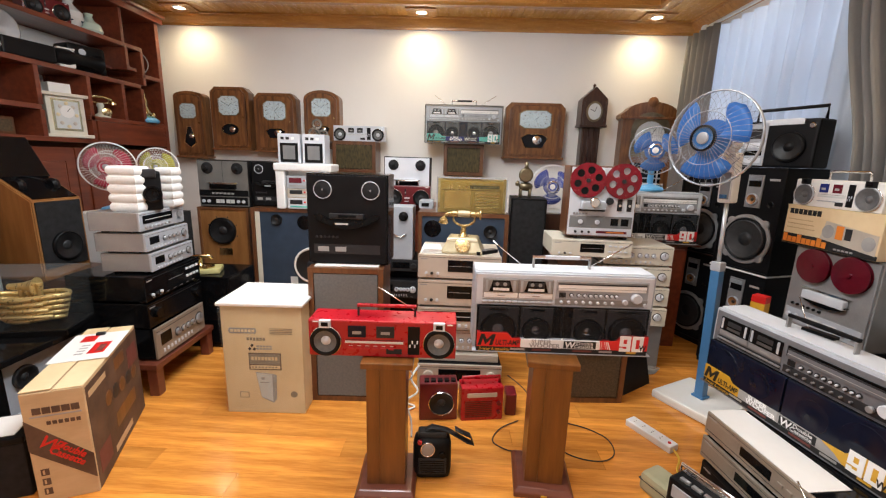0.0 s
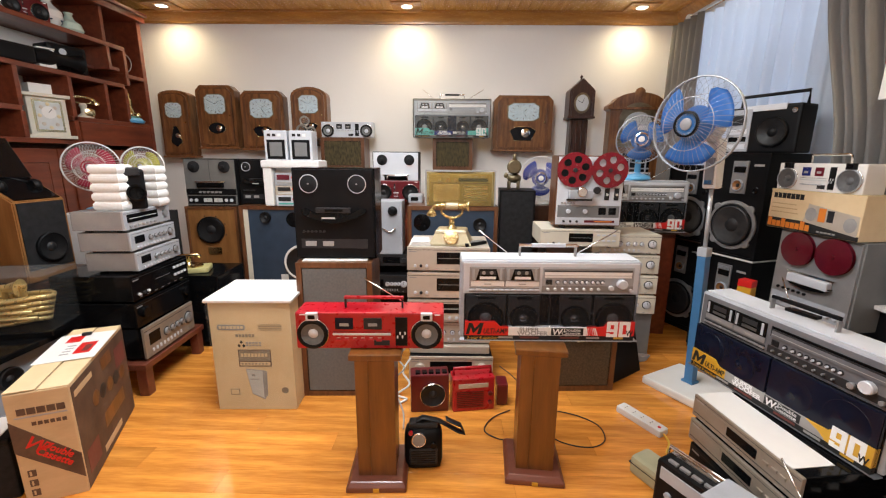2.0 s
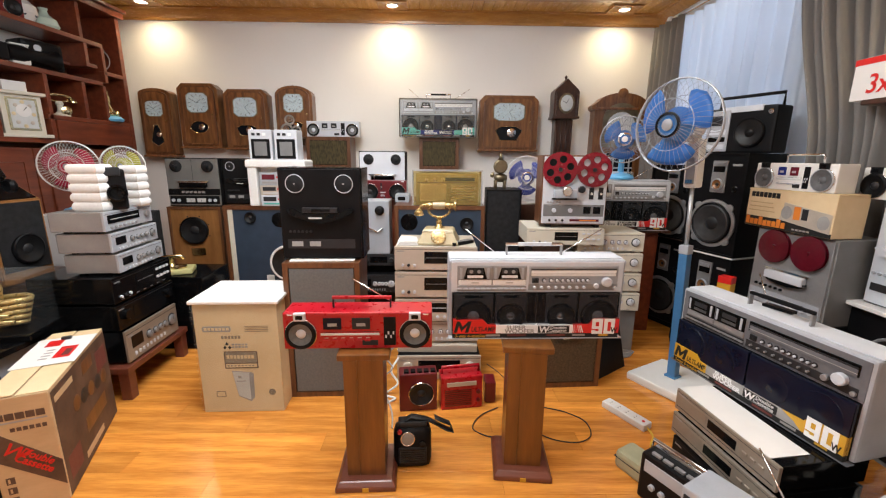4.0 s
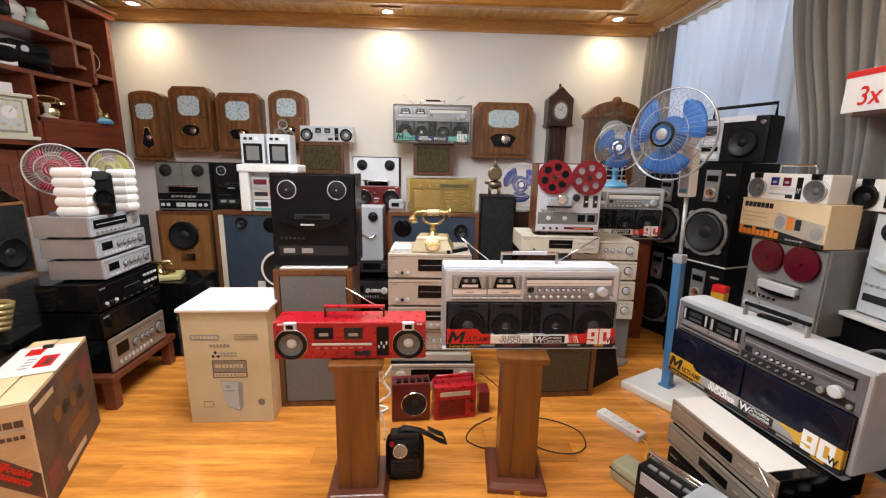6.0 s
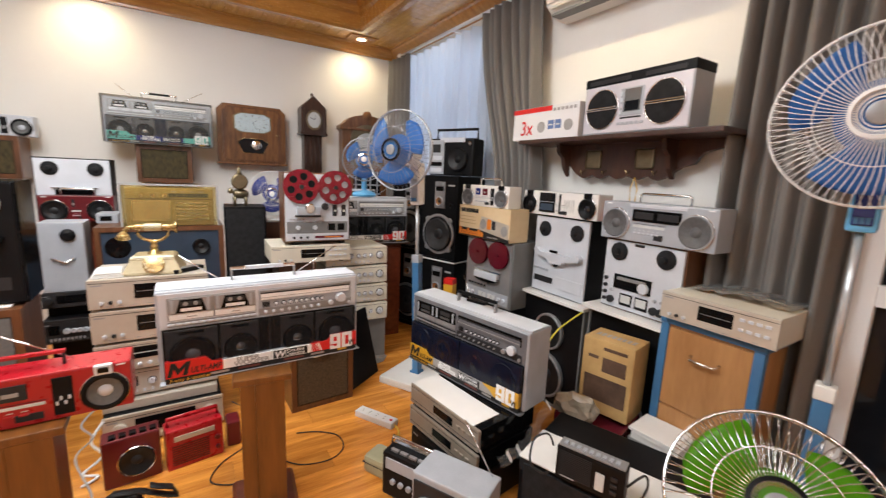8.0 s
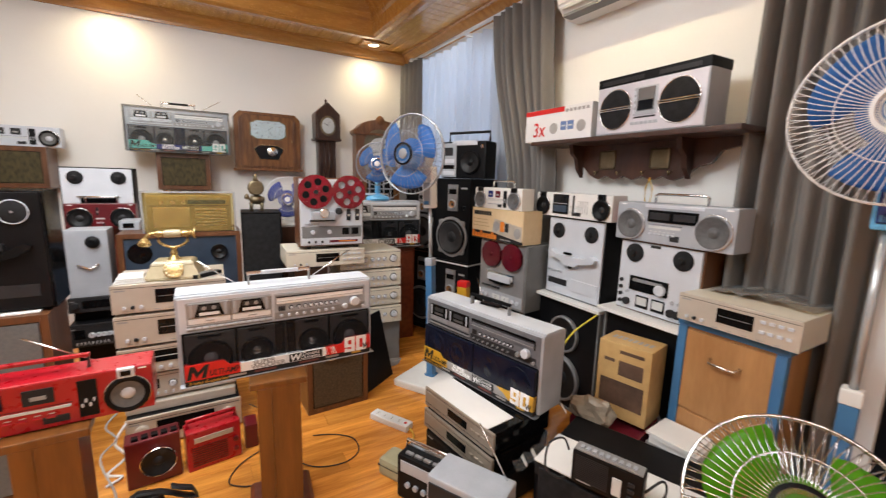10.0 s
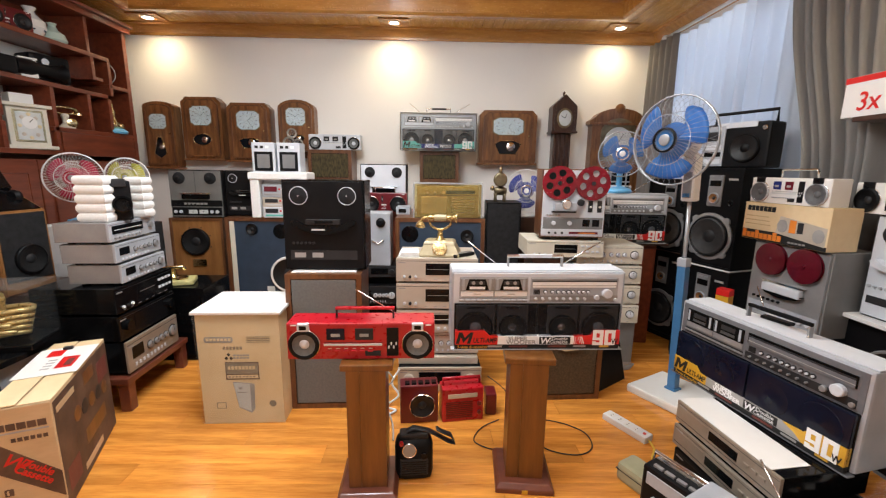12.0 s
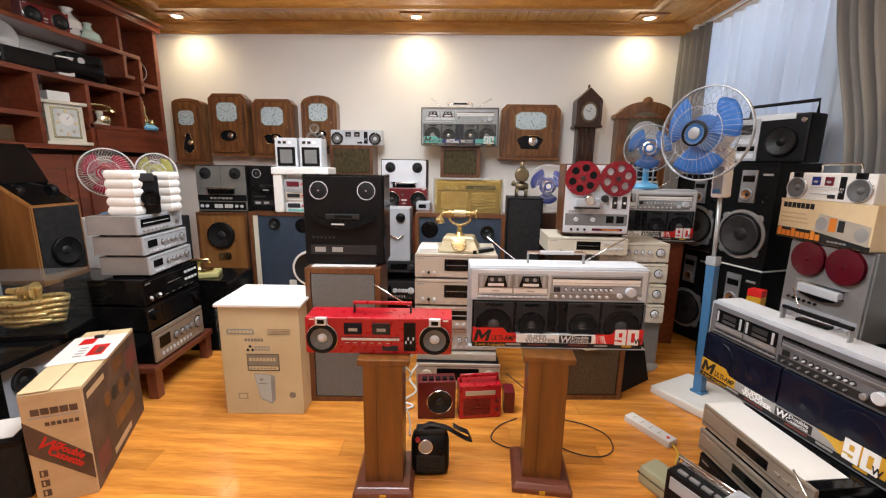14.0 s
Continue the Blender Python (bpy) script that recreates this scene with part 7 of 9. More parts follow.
shelf_part("shelf_board", (3.75, 4.16), (2.06, 2.085), (LEFT + 0.01, SF - 0.14))
for i in range(5):
    y0 = 1.66 + i * 0.6
    d = shelf_part("door", (y0, y0 + 0.59), (0.06, 1.36), (SF - 0.03, SF - 0.006))
    box(d, "door_panel", (SF - 0.006, SF + 0.004), (y0 + 0.09, y0 + 0.50), (0.16, 1.26), "red_wood", 0.012)
shelf_part("plinth", (1.64, 4.66), (0, 0.06))
shelf_part("apron", (3.69, 4.66), (1.40, 1.584), (SF - 0.05, SF - 0.004))


def on_shelf(name, y, z, label, category, dx=0.0, rz=60):
    return thing(name, pose(SF - 0.12 + dx, bay(y), z, 0, 0, rz), label, category)


mc = on_shelf("mantel_clock", 3.35, 1.437, "cream marble mantel clock with a framed glass front", "clock", 0.05, 68)
box(mc, "base", (-0.03, 0.27), (-0.03, 0.15), (0, 0.025), "cream_plastic", 0.004)
box(mc, "case", (0, 0.24), (0, 0.13), (0.025, 0.30), "cream_plastic", 0.004)
box(mc, "top", (-0.025, 0.265), (-0.025, 0.15), (0.30, 0.325), "cream_plastic", 0.006)
box(mc, "glass_frame", (0.03, 0.21), (-0.006, 0.002), (0.05, 0.28), "brass", 0.002)
box(mc, "glass", (0.045, 0.195), (-0.009, -0.004), (0.065, 0.265), "clock_face", 0.001)
lathe(mc, "dial", [(0.045, 0), (0.045, 0.003), (0.0001, 0.003)], (0.12, -0.009, 0.19), "white_plastic", seg=24)
for i in range(8):
    a_ = i * math.pi / 4
    lathe(mc, "ornament", [(0.014, 0), (0.010, 0.004), (0.0001, 0.005)], (0.12 + 0.058 * math.cos(a_), -0.009, 0.165 + 0.085 * math.sin(a_)), "champagne" if i % 2 else "book_cover", seg=8)
tube(mc, "clock_hand", [(0.12, -0.013, 0.19), (0.14, -0.013, 0.215)], 0.002, "black_print", 5)
wbx = on_shelf("paper_box", 3.42, 1.763, "pale blue paper box standing on a marble clock", "box", 0.02, 68)
box(wbx, "body", (0.0, 0.14), (0, 0.09), (0, 0.075), "paper", 0.003)
telephone(pose(SF - 0.09, bay(3.87), 1.621, 0, 0, 60), "ivory and brass antique-style telephone on a display shelf", "brass", "cream_plastic", 1.0)
fg = on_shelf("figurine", 4.43, 1.621, "gilt figure on a blue and white porcelain base", "figurine", 0.07)
bm = bmesh.new()
add_lathe(bm, [(0.055, 0), (0.06, 0.04), (0.045, 0.07), (0.026, 0.11), (0.035, 0.15), (0.022, 0.18), (0.014, 0.19), (0.022, 0.215), (0.0001, 0.24)], (0.0, 0, 0.045), "z", 16)
add_lathe(bm, [(0.0001, -0.02), (0.03, 0.0), (0.02, 0.03), (0.0001, 0.04)], (0.07, 0, 0.06), "z", 12)
smooth(part("figure", bm, "brass", fg))
lathe(fg, "base", [(0.09, 0), (0.10, 0.02), (0.07, 0.045), (0.0001, 0.05)], (0.02, 0, 0), "sky_plastic", "z", 20)
vs = on_shelf("vase", 3.70, 2.286, "white porcelain vase with blue painting", "vase")
for i in range(7):
    a_ = -1.2 + i * 0.5
    lathe(vs, "painted_flower", [(0.018, 0), (0.012, 0.003), (0.0001, 0.003)], (0.084 * math.sin(a_), -0.084 * math.cos(a_) + 0.006, 0.06 + 0.035 * (i % 2)), "blue_baffle", Matrix.Rotation(a_, 4, "Z") @ AX["y"], 10)
lathe(vs, "body", [(0.05, 0), (0.055, 0.01), (0.09, 0.07), (0.085, 0.12), (0.04, 0.165), (0.028, 0.19), (0.045, 0.215), (0.04, 0.215), (0.02, 0.19)], (0, 0, 0), "porcelain", "z", 26)
vs2 = on_shelf("vase", 3.92, 2.286, "pale green celadon teapot-shaped vase", "vase")
lathe(vs2, "body", [(0.07, 0), (0.09, 0.03), (0.075, 0.08), (0.035, 0.11), (0.025, 0.14), (0.032, 0.16), (0.0001, 0.165)], (0, 0, 0), "celadon", "z", 24)
mini_box(pose(SF - 0.1, 3.33, 2.286, 0, 0, 75), 0.30, 0.14, 0.1, "deep_red", "dark red cassette radio on a display shelf", "", ("dark_grey",), "cone_paper", False, False, False)
cm = on_shelf("film_projector", 3.05, 1.957, "black antique film camera lying on a display shelf", "camera", 0.0, 80)
lathe(cm, "barrel", [(0.05, 0), (0.06, 0.1), (0.045, 0.18), (0.05, 0.30), (0.07, 0.34), (0.0001, 0.34)], (0.40, 0.0, 0.075), "black_plastic", "x", 20)
box(cm, "body", (0.05, 0.38), (-0.07, 0.07), (0, 0.12), "black_plastic", 0.015)
lp_ = lathe(cm, "lens_hood", [(0.03, 0), (0.10, 0.02), (0.12, 0.04), (0.11, 0.045), (0.0001, 0.02)], (0.06, -0.02, 0.16), "silver_dark", "y", 26)
wb_ = on_shelf("jar", 3.50, 1.957, "white square ceramic jar", "jar", 0.06)
box(wb_, "body", (-0.05, 0.05), (-0.05, 0.05), (0, 0.13), "porcelain", 0.008)
box(wb_, "lid", (-0.054, 0.054), (-0.054, 0.054), (0.13, 0.142), "porcelain", 0.004)
bb_ = on_shelf("equipment_case", 3.65, 1.957, "black rounded equipment case with a round silver badge", "case", 0.0, 70)
box(bb_, "body", (-0.05, 0.22), (-0.06, 0.14), (0, 0.21), "black_plastic", 0.03)
lathe(bb_, "badge", [(0.025, 0), (0.025, 0.004), (0.0001, 0.004)], (0.05, -0.06, 0.15), "silver_light", seg=20)
hoop = on_shelf("hoop_ornament", 4.50, 2.056, "thin dark metal hoop on a stand", "ornament")
ring(hoop, "hoop", (0, 0, 0.12), 0.10, 0.005, "silver_dark", "y")
box(hoop, "foot", (-0.04, 0.04), (-0.03, 0.03), (0, 0.02), "dark_wood", 0.003)
for y_, z_, w_, h_, lab, mt in ((2.95, 1.437, 0.2, 0.12, "brown wooden box on a display shelf", "walnut"), (2.75, 1.657, 0.22, 0.18, "small wooden radio on a display shelf", "walnut"), (2.4, 1.657, 0.25, 0.2, "grey metal box on a display shelf", "silver_dark"), (2.2, 1.957, 0.2, 0.2, "dark box on a display shelf", "dark_grey")):
    q = on_shelf("box", y_, z_, lab, "box", 0.0, 90)
    box(q, "body", (0, w_), (0, 0.16), (0, h_), mt, 0.006)
    box(q, "front", (0.02, w_ - 0.02), (-0.004, 0.002), (0.02, h_ - 0.02), "brown_cloth" if mt == "walnut" else "silver", 0.002)

# west side: hi-fi stack on a wooden stand
ws = thing("low_stand", pose(-1.05, 2.30, 0, 0, 0, 92), "low reddish wooden stand under hi-fi units", "stand")
for fx in (0.0, 0.50):
    for fy in (0.0, 0.36):
        box(ws, "leg", (fx, fx + 0.055), (fy, fy + 0.055), (0, 0.16), "base_wood", 0.004)
box(ws, "top", (-0.01, 0.565), (-0.01, 0.43), (0.16, 0.195), "base_wood", 0.005)
hifi(pose(-1.06, 2.33, 0.196, 0, 0, 92), 0.46, 0.19, 0.36, "bronze_front", "black_gloss", "bronze-fronted amplifier on a low wooden stand", 1)
hifi(pose(-1.07, 2.31, 0.388, 0, 0, 92), 0.50, 0.15, 0.42, "black_gloss", "black_gloss", "black-fronted receiver in the stack", 3, "", "receiver")
hifi(pose(-1.07, 2.31, 0.539, 0, 0, 92), 0.50, 0.15, 0.42, "black_gloss", "black_gloss", "black-fronted amplifier in the stack", 0, "", "amplifier")
zz = 0.690
for i, (front, st_) in enumerate((("silver", 1), ("silver", 1), ("silver", 2))):
    hifi(pose(-1.07 - 0.01 * i, 2.38 - 0.012 * i, zz, 0, 0, 95), 0.41, 0.112, 0.26, front, "silver_dark", "silver hi-fi unit in a stack of three", st_, "silver hi-fi stack")
    zz += 0.113


def foam_block(m, label, W, D, H):
    t = thing("foam_packing", m, label, "packaging")
    bm = bmesh.new()
    n, seg, rings = 5, 5, []
    corner = [(0, 0), (W, 0), (W, D), (0, D)]
    for j in range(n * seg + 1):
        o = 0.009 * (1 - abs(math.sin(math.pi * j / seg)) ** 0.6)
        rings.append([bm.verts.new((cx + (o if cx == 0 else -o), cy + (o if cy == 0 else -o), H * j / (n * seg))) for cx, cy in corner])
    for a, b in zip(rings, rings[1:]):
        for i in range(4):
            bm.faces.new((a[i], a[(i + 1) % 4], b[(i + 1) % 4], b[i]))
    bm.faces.new(list(reversed(rings[0])))
    bm.faces.new(rings[-1])
    bmesh.ops.recalc_face_normals(bm, faces=bm.faces)
    part("foam", bm, "foam", t)
    return t


foam_block(pose(-1.255, 2.38, zz, 0, 0, 3), "white ribbed foam packing block on a hi-fi stack", 0.15, 0.12, 0.24)
foam_block(pose(-1.175, 2.62, zz, 0, 0, 3), "white ribbed foam packing block behind a black camera", 0.10, 0.10, 0.23)
cmr = thing("camera", pose(-1.10, 2.47, zz, 0, 0, 40), "black boxy camera with a large round lens", "camera")
box(cmr, "body", (-0.06, 0.06), (0, 0.10), (0, 0.215), "black_plastic", 0.014)
lathe(cmr, "lens", [(0.045, 0), (0.045, 0.03), (0.035, 0.032), (0.03, 0.02), (0.0001, 0.018)], (0.015, 0, 0.09), "black_gloss", seg=24)
box(cmr, "viewfinder", (-0.04, 0.04), (-0.01, 0.06), (0.18, 0.225), "dark_grey", 0.006)
wp = thing("pedestal", pose(-1.95, 2.92, 0), "white painted pedestal box behind the hi-fi stack", "pedestal")
box(wp, "body", (-0.05, 0.395), (0, 0.32), (0, 0.93), "plain_white", 0.004)
fan(pose(-1.745, 2.98, 0.931, 0, 0, 30), "red-bladed desk fan with a white wire guard", "blade_red", 0.157, "red_plastic", "plain_white", 50, 0.31, "sky_plastic")
fan(pose(-1.42, 3.0, 0.931, 0, 0, 25), "yellow-bladed desk fan with a white wire guard", "blade_yellow", 0.120, "mint_plastic", "plain_white", 44, 0.32, "mint_plastic")
pl = thing("plinth", pose(-1.55, 2.92, 0), "tall black plinth box under a small desk fan", "plinth")
box(pl, "body", (0, 0.165), (0, 0.32), (0, 0.93), "black_soft", 0.004)
bc = thing("cabinet", pose(-1.38, 2.92, 0, 0, 0, 0), "low black cabinet under a brass telephone", "cabinet")
box(bc, "body", (0, 0.42), (0.0, 0.36), (0, 0.52), "black_gloss", 0.006)
box(bc, "door", (0.02, 0.40), (-0.012, 0), (0.04, 0.48), "black_gloss", 0.004)
tp = thing("telephone", pose(-1.20, 3.03, 0.521, 0, 0, 20), "pale green and brass telephone on a black cabinet", "telephone")
box(tp, "base", (-0.12, 0.12), (-0.08, 0.08), (0, 0.035), "mint_plastic", 0.01)
lathe(tp, "dial", [(0.05, 0.035), (0.05, 0.045), (0.0001, 0.05)], (0.03, -0.01, 0), "brass", "z", 22)
tube(tp, "handset", [(-0.10, 0.03, 0.09), (-0.08, 0.03, 0.11), (0.04, 0.03, 0.11), (0.06, 0.03, 0.09)], 0.013, "brass", 10)
lathe(tp, "cradle", [(0.03, 0.035), (0.015, 0.06), (0.02, 0.10)], (-0.02, 0.03, 0), "brass", "z", 14)

# printed boombox carton on the floor
SW, SH, SD = 0.19, 0.465, 0.616
sc = carton(pose(-0.99, 1.56, 0, 0, 0, 23.4), SW, SH, SD, "cardboard", "brown boombox carton with dark printed bands and an open top flap")
for xs, lift in (((0.0, SW / 2 - 0.003), 0.003), ((SW / 2 + 0.003, SW), 0.0)):
    box(sc, "flap", xs, (0.004, SD - 0.004), (SH + 0.001 + lift, SH + 0.005 + lift), "pale_card", 0.001)
plate(sc, "printed_band", [(0.0, 0.358), (SW, 0.178), (SW, 0.070), (0.0, 0.228)], -0.0015, 0.001, "card_print")
slant = Matrix.Rotation(radians(40), 4, "Y") @ Matrix.Rotation(radians(90), 4, "X")
words(sc, "lettering", "W", 0.072, (0.020, -0.0025, 0.257), "red_print", 1.0, 0.2, slant, 0.001)
words(sc, "lettering", "Double", 0.040, (0.076, -0.0025, 0.238), "red_print", 0.9, 0.1, slant, 0.001)
words(sc, "lettering", "Cassette", 0.040, (0.055, -0.0025, 0.217), "red_print", 0.9, 0.1, slant, 0.001)
for i in range(5):
    box(sc, "logo_shape", (0.030 + i * 0.029, 0.055 + i * 0.029), (-0.0015, 0.001), (0.378, 0.404), "card_print", 0)
box(sc, "small_print", (0.02, 0.175), (-0.0015, 0.001), (0.365, 0.371), "grey_print", 0)
for i in range(6):
    box(sc, "small_print", (0.066 + i * 0.018, 0.079 + i * 0.018), (-0.0015, 0.001), (0.330, 0.345), "card_print", 0)
for i in range(3):
    box(sc, "printed_mark", (0.022, 0.047), (-0.0015, 0.001), (0.035 + i * 0.042, 0.063 + i * 0.042), "card_print", 0)
    box(sc, "printed_mark", (0.028, 0.034), (-0.0022, 0.001), (0.040 + i * 0.042, 0.058 + i * 0.042), "cardboard", 0)
box(sc, "printed_side", (SW - 0.0005, SW + 0.0015), (0.012, SD - 0.004), (0.004, SH - 0.012), "card_print", 0)
for i in range(5):
    lathe(sc, "printed_ring", [(0.034, 0), (0.034, 0.002), (0.02, 0.0025)], (SW + 0.0005, 0.20 + i * 0.08, 0.30 - 0.01 * i), "dark_grey" if i % 2 else "walnut", "x", 20)
for ys, zs, mt in (((0.04, 0.16), (0.05, 0.15), "maroon_print"), ((0.20, 0.42), (0.03, 0.06), "cardboard"), ((0.46, 0.59), (0.30, 0.40), "maroon_print"), ((0.03, 0.2), (0.40, 0.425), "cardboard"), ((0.25, 0.5), (0.12, 0.19), "walnut"), ((0.30, 0.42), (0.37, 0.43), "walnut")):
    box(sc, "printed_band", (SW, SW + 0.0022), ys, zs, mt, 0)
ma = thing("leaflet", pose(-1.09, 1.765, SH + 0.0085, 0, 0, 24), "red and white printed leaflets on a carton", "leaflet")
box(ma, "sheet", (0, 0.21), (0, 0.30), (0, 0.003), "paper", 0.001)
box(ma, "printed_picture", (0.115, 0.175), (0.06, 0.18), (0.003, 0.0036), "red_print", 0)
box(ma, "printed_picture", (0.045, 0.10), (0.20, 0.27), (0.003, 0.0036), "red_print", 0)
box(ma, "printed_picture", (0.14, 0.165), (0.08, 0.15), (0.0036, 0.0042), "maroon_print", 0)
for i in range(4):
    box(ma, "small_print", (0.07, 0.10), (0.06 + i * 0.03, 0.072 + i * 0.03), (0.003, 0.0036), "grey_print", 0)
box(ma, "key", (0.085, 0.12), (0.265, 0.285), (0.003, 0.016), "dark_grey", 0.003)

# west corner: speakers, case with brass horn, table
tb = thing("low_table", pose(-2.35, 1.75, 0), "black low table crowded with sound equipment", "table")
box(tb, "top", (0, 1.02), (0, 0.62), (0.42, 0.45), "black_gloss", 0.006)
for fx in (0.02, 0.95):
    for fy in (0.02, 0.55):
        box(tb, "leg", (fx, fx + 0.05), (fy, fy + 0.05), (0, 0.42), "black_gloss", 0.004)
ss = thing("loudspeaker", pose(-1.385, 1.83, 0.15, 0, 0, 90), "grey loudspeaker lying on its side under a black table", "loudspeaker")
box(ss, "body", (0, 0.50), (0, 0.2), (0, 0.262), "silver", 0.005)
# pale rim: the bright line of light along the upper edge, put into colour
bm = bmesh.new()
for xs, zs in (((0.0, 0.50), (0.252, 0.262)), ((0.0, 0.50), (0.0, 0.010)), ((0.0, 0.010), (0.010, 0.252)), ((0.49, 0.50), (0.010, 0.252))):
    add_box(bm, xs, (-0.006, 0.001), zs, 0.002)
part("edge_trim", bm, "silver_light", ss)
speaker(ss, "woofer", 0.10, 0.165, 0.055, -0.002, "dark_grey", "cone_paper", "dark_grey", 0.2)
speaker(ss, "woofer", 0.34, 0.165, 0.055, -0.002, "dark_grey", "cone_paper", "dark_grey", 0.2)
ssb = thing("plinth", pose(-1.40, 1.83, 0, 0, 0, 90), "black plinth under a grey loudspeaker", "plinth")
box(ssb, "body", (0, 0.50), (0.0, 0.2), (0, 0.149), "black_plastic", 0.004)
bxb = thing("equipment_case", pose(-1.055, 1.60, 0, 0, 0, 23.4), "black lidded case on the floor beside a carton", "case")
box(bxb, "body", (-0.52, 0.0), (0.0, 0.185), (0, 0.235), "black_soft", 0.006)
box(bxb, "lid", (-0.523, 0.003), (-0.003, 0.188), (0.236, 0.262), "black_plastic", 0.006)
for lx in (-0.40, -0.12):
    box(bxb, "latch", (lx - 0.02, lx + 0.02), (-0.009, -0.002), (0.215, 0.25), "silver_dark", 0.002)
bxp = thing("paper_sheet", pose(-1.055, 1.60, 0.263, 0, 0, 23.4), "white paper sheets on a black case", "paper")
box(bxp, "sheet", (-0.40, -0.03), (0.02, 0.17), (0, 0.004), "paper", 0.001)
ca = thing("display_case", pose(-1.735, 2.005, 0.451, 0, 0, 12), "clear acrylic case holding a coiled brass instrument", "display case")
cvv = box(ca, "cover", (0, 0.43), (0, 0.26), (0.03, 0.30), "acrylic", 0.002)
box(ca, "base", (-0.01, 0.44), (-0.01, 0.27), (0, 0.03), "black_gloss", 0.004)
cvv.visible_shadow = False
hr = thing("brass_instrument", pose(-1.70, 2.125, 0.482, 0, 0, 12), "coiled golden brass instrument inside a clear case", "instrument")
for i in range(5):
    pts = [(0.17 + (0.13 + 0.008 * i) * math.cos(a * math.pi / 8), 0.0 + (0.055 + 0.004 * i) * math.sin(a * math.pi / 8), 0.03 + i * 0.028 + 0.008 * math.sin(a)) for a in range(16)]
    tube(hr, "tube_coil", pts, 0.0135, "gold_lacquer", 8, True)
lathe(hr, "bell", [(0.015, -0.02), (0.02, 0.04), (0.035, 0.09), (0.045, 0.10)], (0.10, 0, 0.19), "gold_lacquer", "x", 18)


for i in range(4):
    tube(hr, "valve_slide", [(0.03 + 0.012 * i, -0.075 + 0.004 * i, 0.05 + 0.030 * i), (0.30 - 0.02 * i, -0.075 + 0.004 * i, 0.055 + 0.030 * i)], 0.009, "gold_lacquer", 8)
for i in range(3):
    lathe(hr, "valve", [(0.013, 0.03), (0.013, 0.19), (0.016, 0.195), (0.016, 0.205), (0.0001, 0.207)], (0.13 + 0.04 * i, 0.0, 0), "gold_lacquer", "z", 14)


def wedge_speaker(m, label):
    t = thing("loudspeaker", m, label, "loudspeaker", "tan speakers")
    pts = [(0.0, 0.0), (0.0, 0.46), (0.34, 0.66), (0.34, 0.0)]
    bm = bmesh.new()
    a = [bm.verts.new((0, y, z)) for y, z in pts]
    b = [bm.verts.new((0.28, y, z)) for y, z in pts]
    bm.faces.new(a)
    bm.faces.new(list(reversed(b)))
    for i in range(4):
        bm.faces.new((a[i], b[i], b[(i + 1) % 4], a[(i + 1) % 4]))
    bmesh.ops.recalc_face_normals(bm, faces=bm.faces)
    bmesh.ops.bevel(bm, geom=bm.edges[:], offset=0.006, segments=2, affect="EDGES")
    part("case", bm, "tan_wood", t)
    box(t, "grille", (0.016, 0.264), (-0.006, 0.004), (0.07, 0.452), "black_soft", 0.003)
    bm = bmesh.new()
    add_box(bm, (0.02, 0.26), (0.0, 0.38), (0.0, 0.006), 0.002)
    bm.transform(Matrix.Translation((0, 0.008, 0.467)) @ Matrix.Rotation(math.atan2(0.20, 0.34), 4, "X"))
    part("top_panel", bm, "black_gloss", t)
    speaker(t, "woofer", 0.15, 0.19, 0.085, -0.007, "black_plastic", "cone_paper", "dark_grey", 0.14)
    return t


tt = thing("side_table", pose(-2.33, 2.48, 0), "dark wooden side table behind the display case", "table")
box(tt, "body", (0, 0.84), (0, 0.42), (0, 0.60), "dark_wood", 0.006)
wedge_speaker(pose(-1.74, 2.43, 0.602, 0, 0, 84), "tan wooden loudspeaker with a sloping top and dark front")
wedge_speaker(pose(-1.93, 2.05, 0.452, 0, 0, 84), "tan wooden loudspeaker with a sloping top beside its twin")
hp = thing("headphones", pose(-1.86, 2.57, 1.10, 30, 0, 84), "black headphones lying on a tan loudspeaker", "headphones")
tube(hp, "headband", [(-0.09 + 0.09 - 0.09 * math.cos(a * math.pi / 10), 0.0 + 0.10 * math.sin(a * math.pi / 10), 0.05 - 0.012 * math.sin(a * math.pi / 10)) for a in range(11)], 0.008, "black_plastic")
for ex in (-0.09, 0.09):
    lathe(hp, "ear_cup", [(0.03, -0.015), (0.04, 0), (0.035, 0.02), (0.0001, 0.025)], (ex, 0, 0.045), "black_plastic", "x", 18)
td = thing("turntable_lid", pose(-1.93, 2.57, 1.17, 60, 0, 84), "open smoked lid of a record player", "lid")
box(td, "lid", (-0.15, 0.15), (0.0, 0.26), (0, 0.03), "smoked", 0.004)

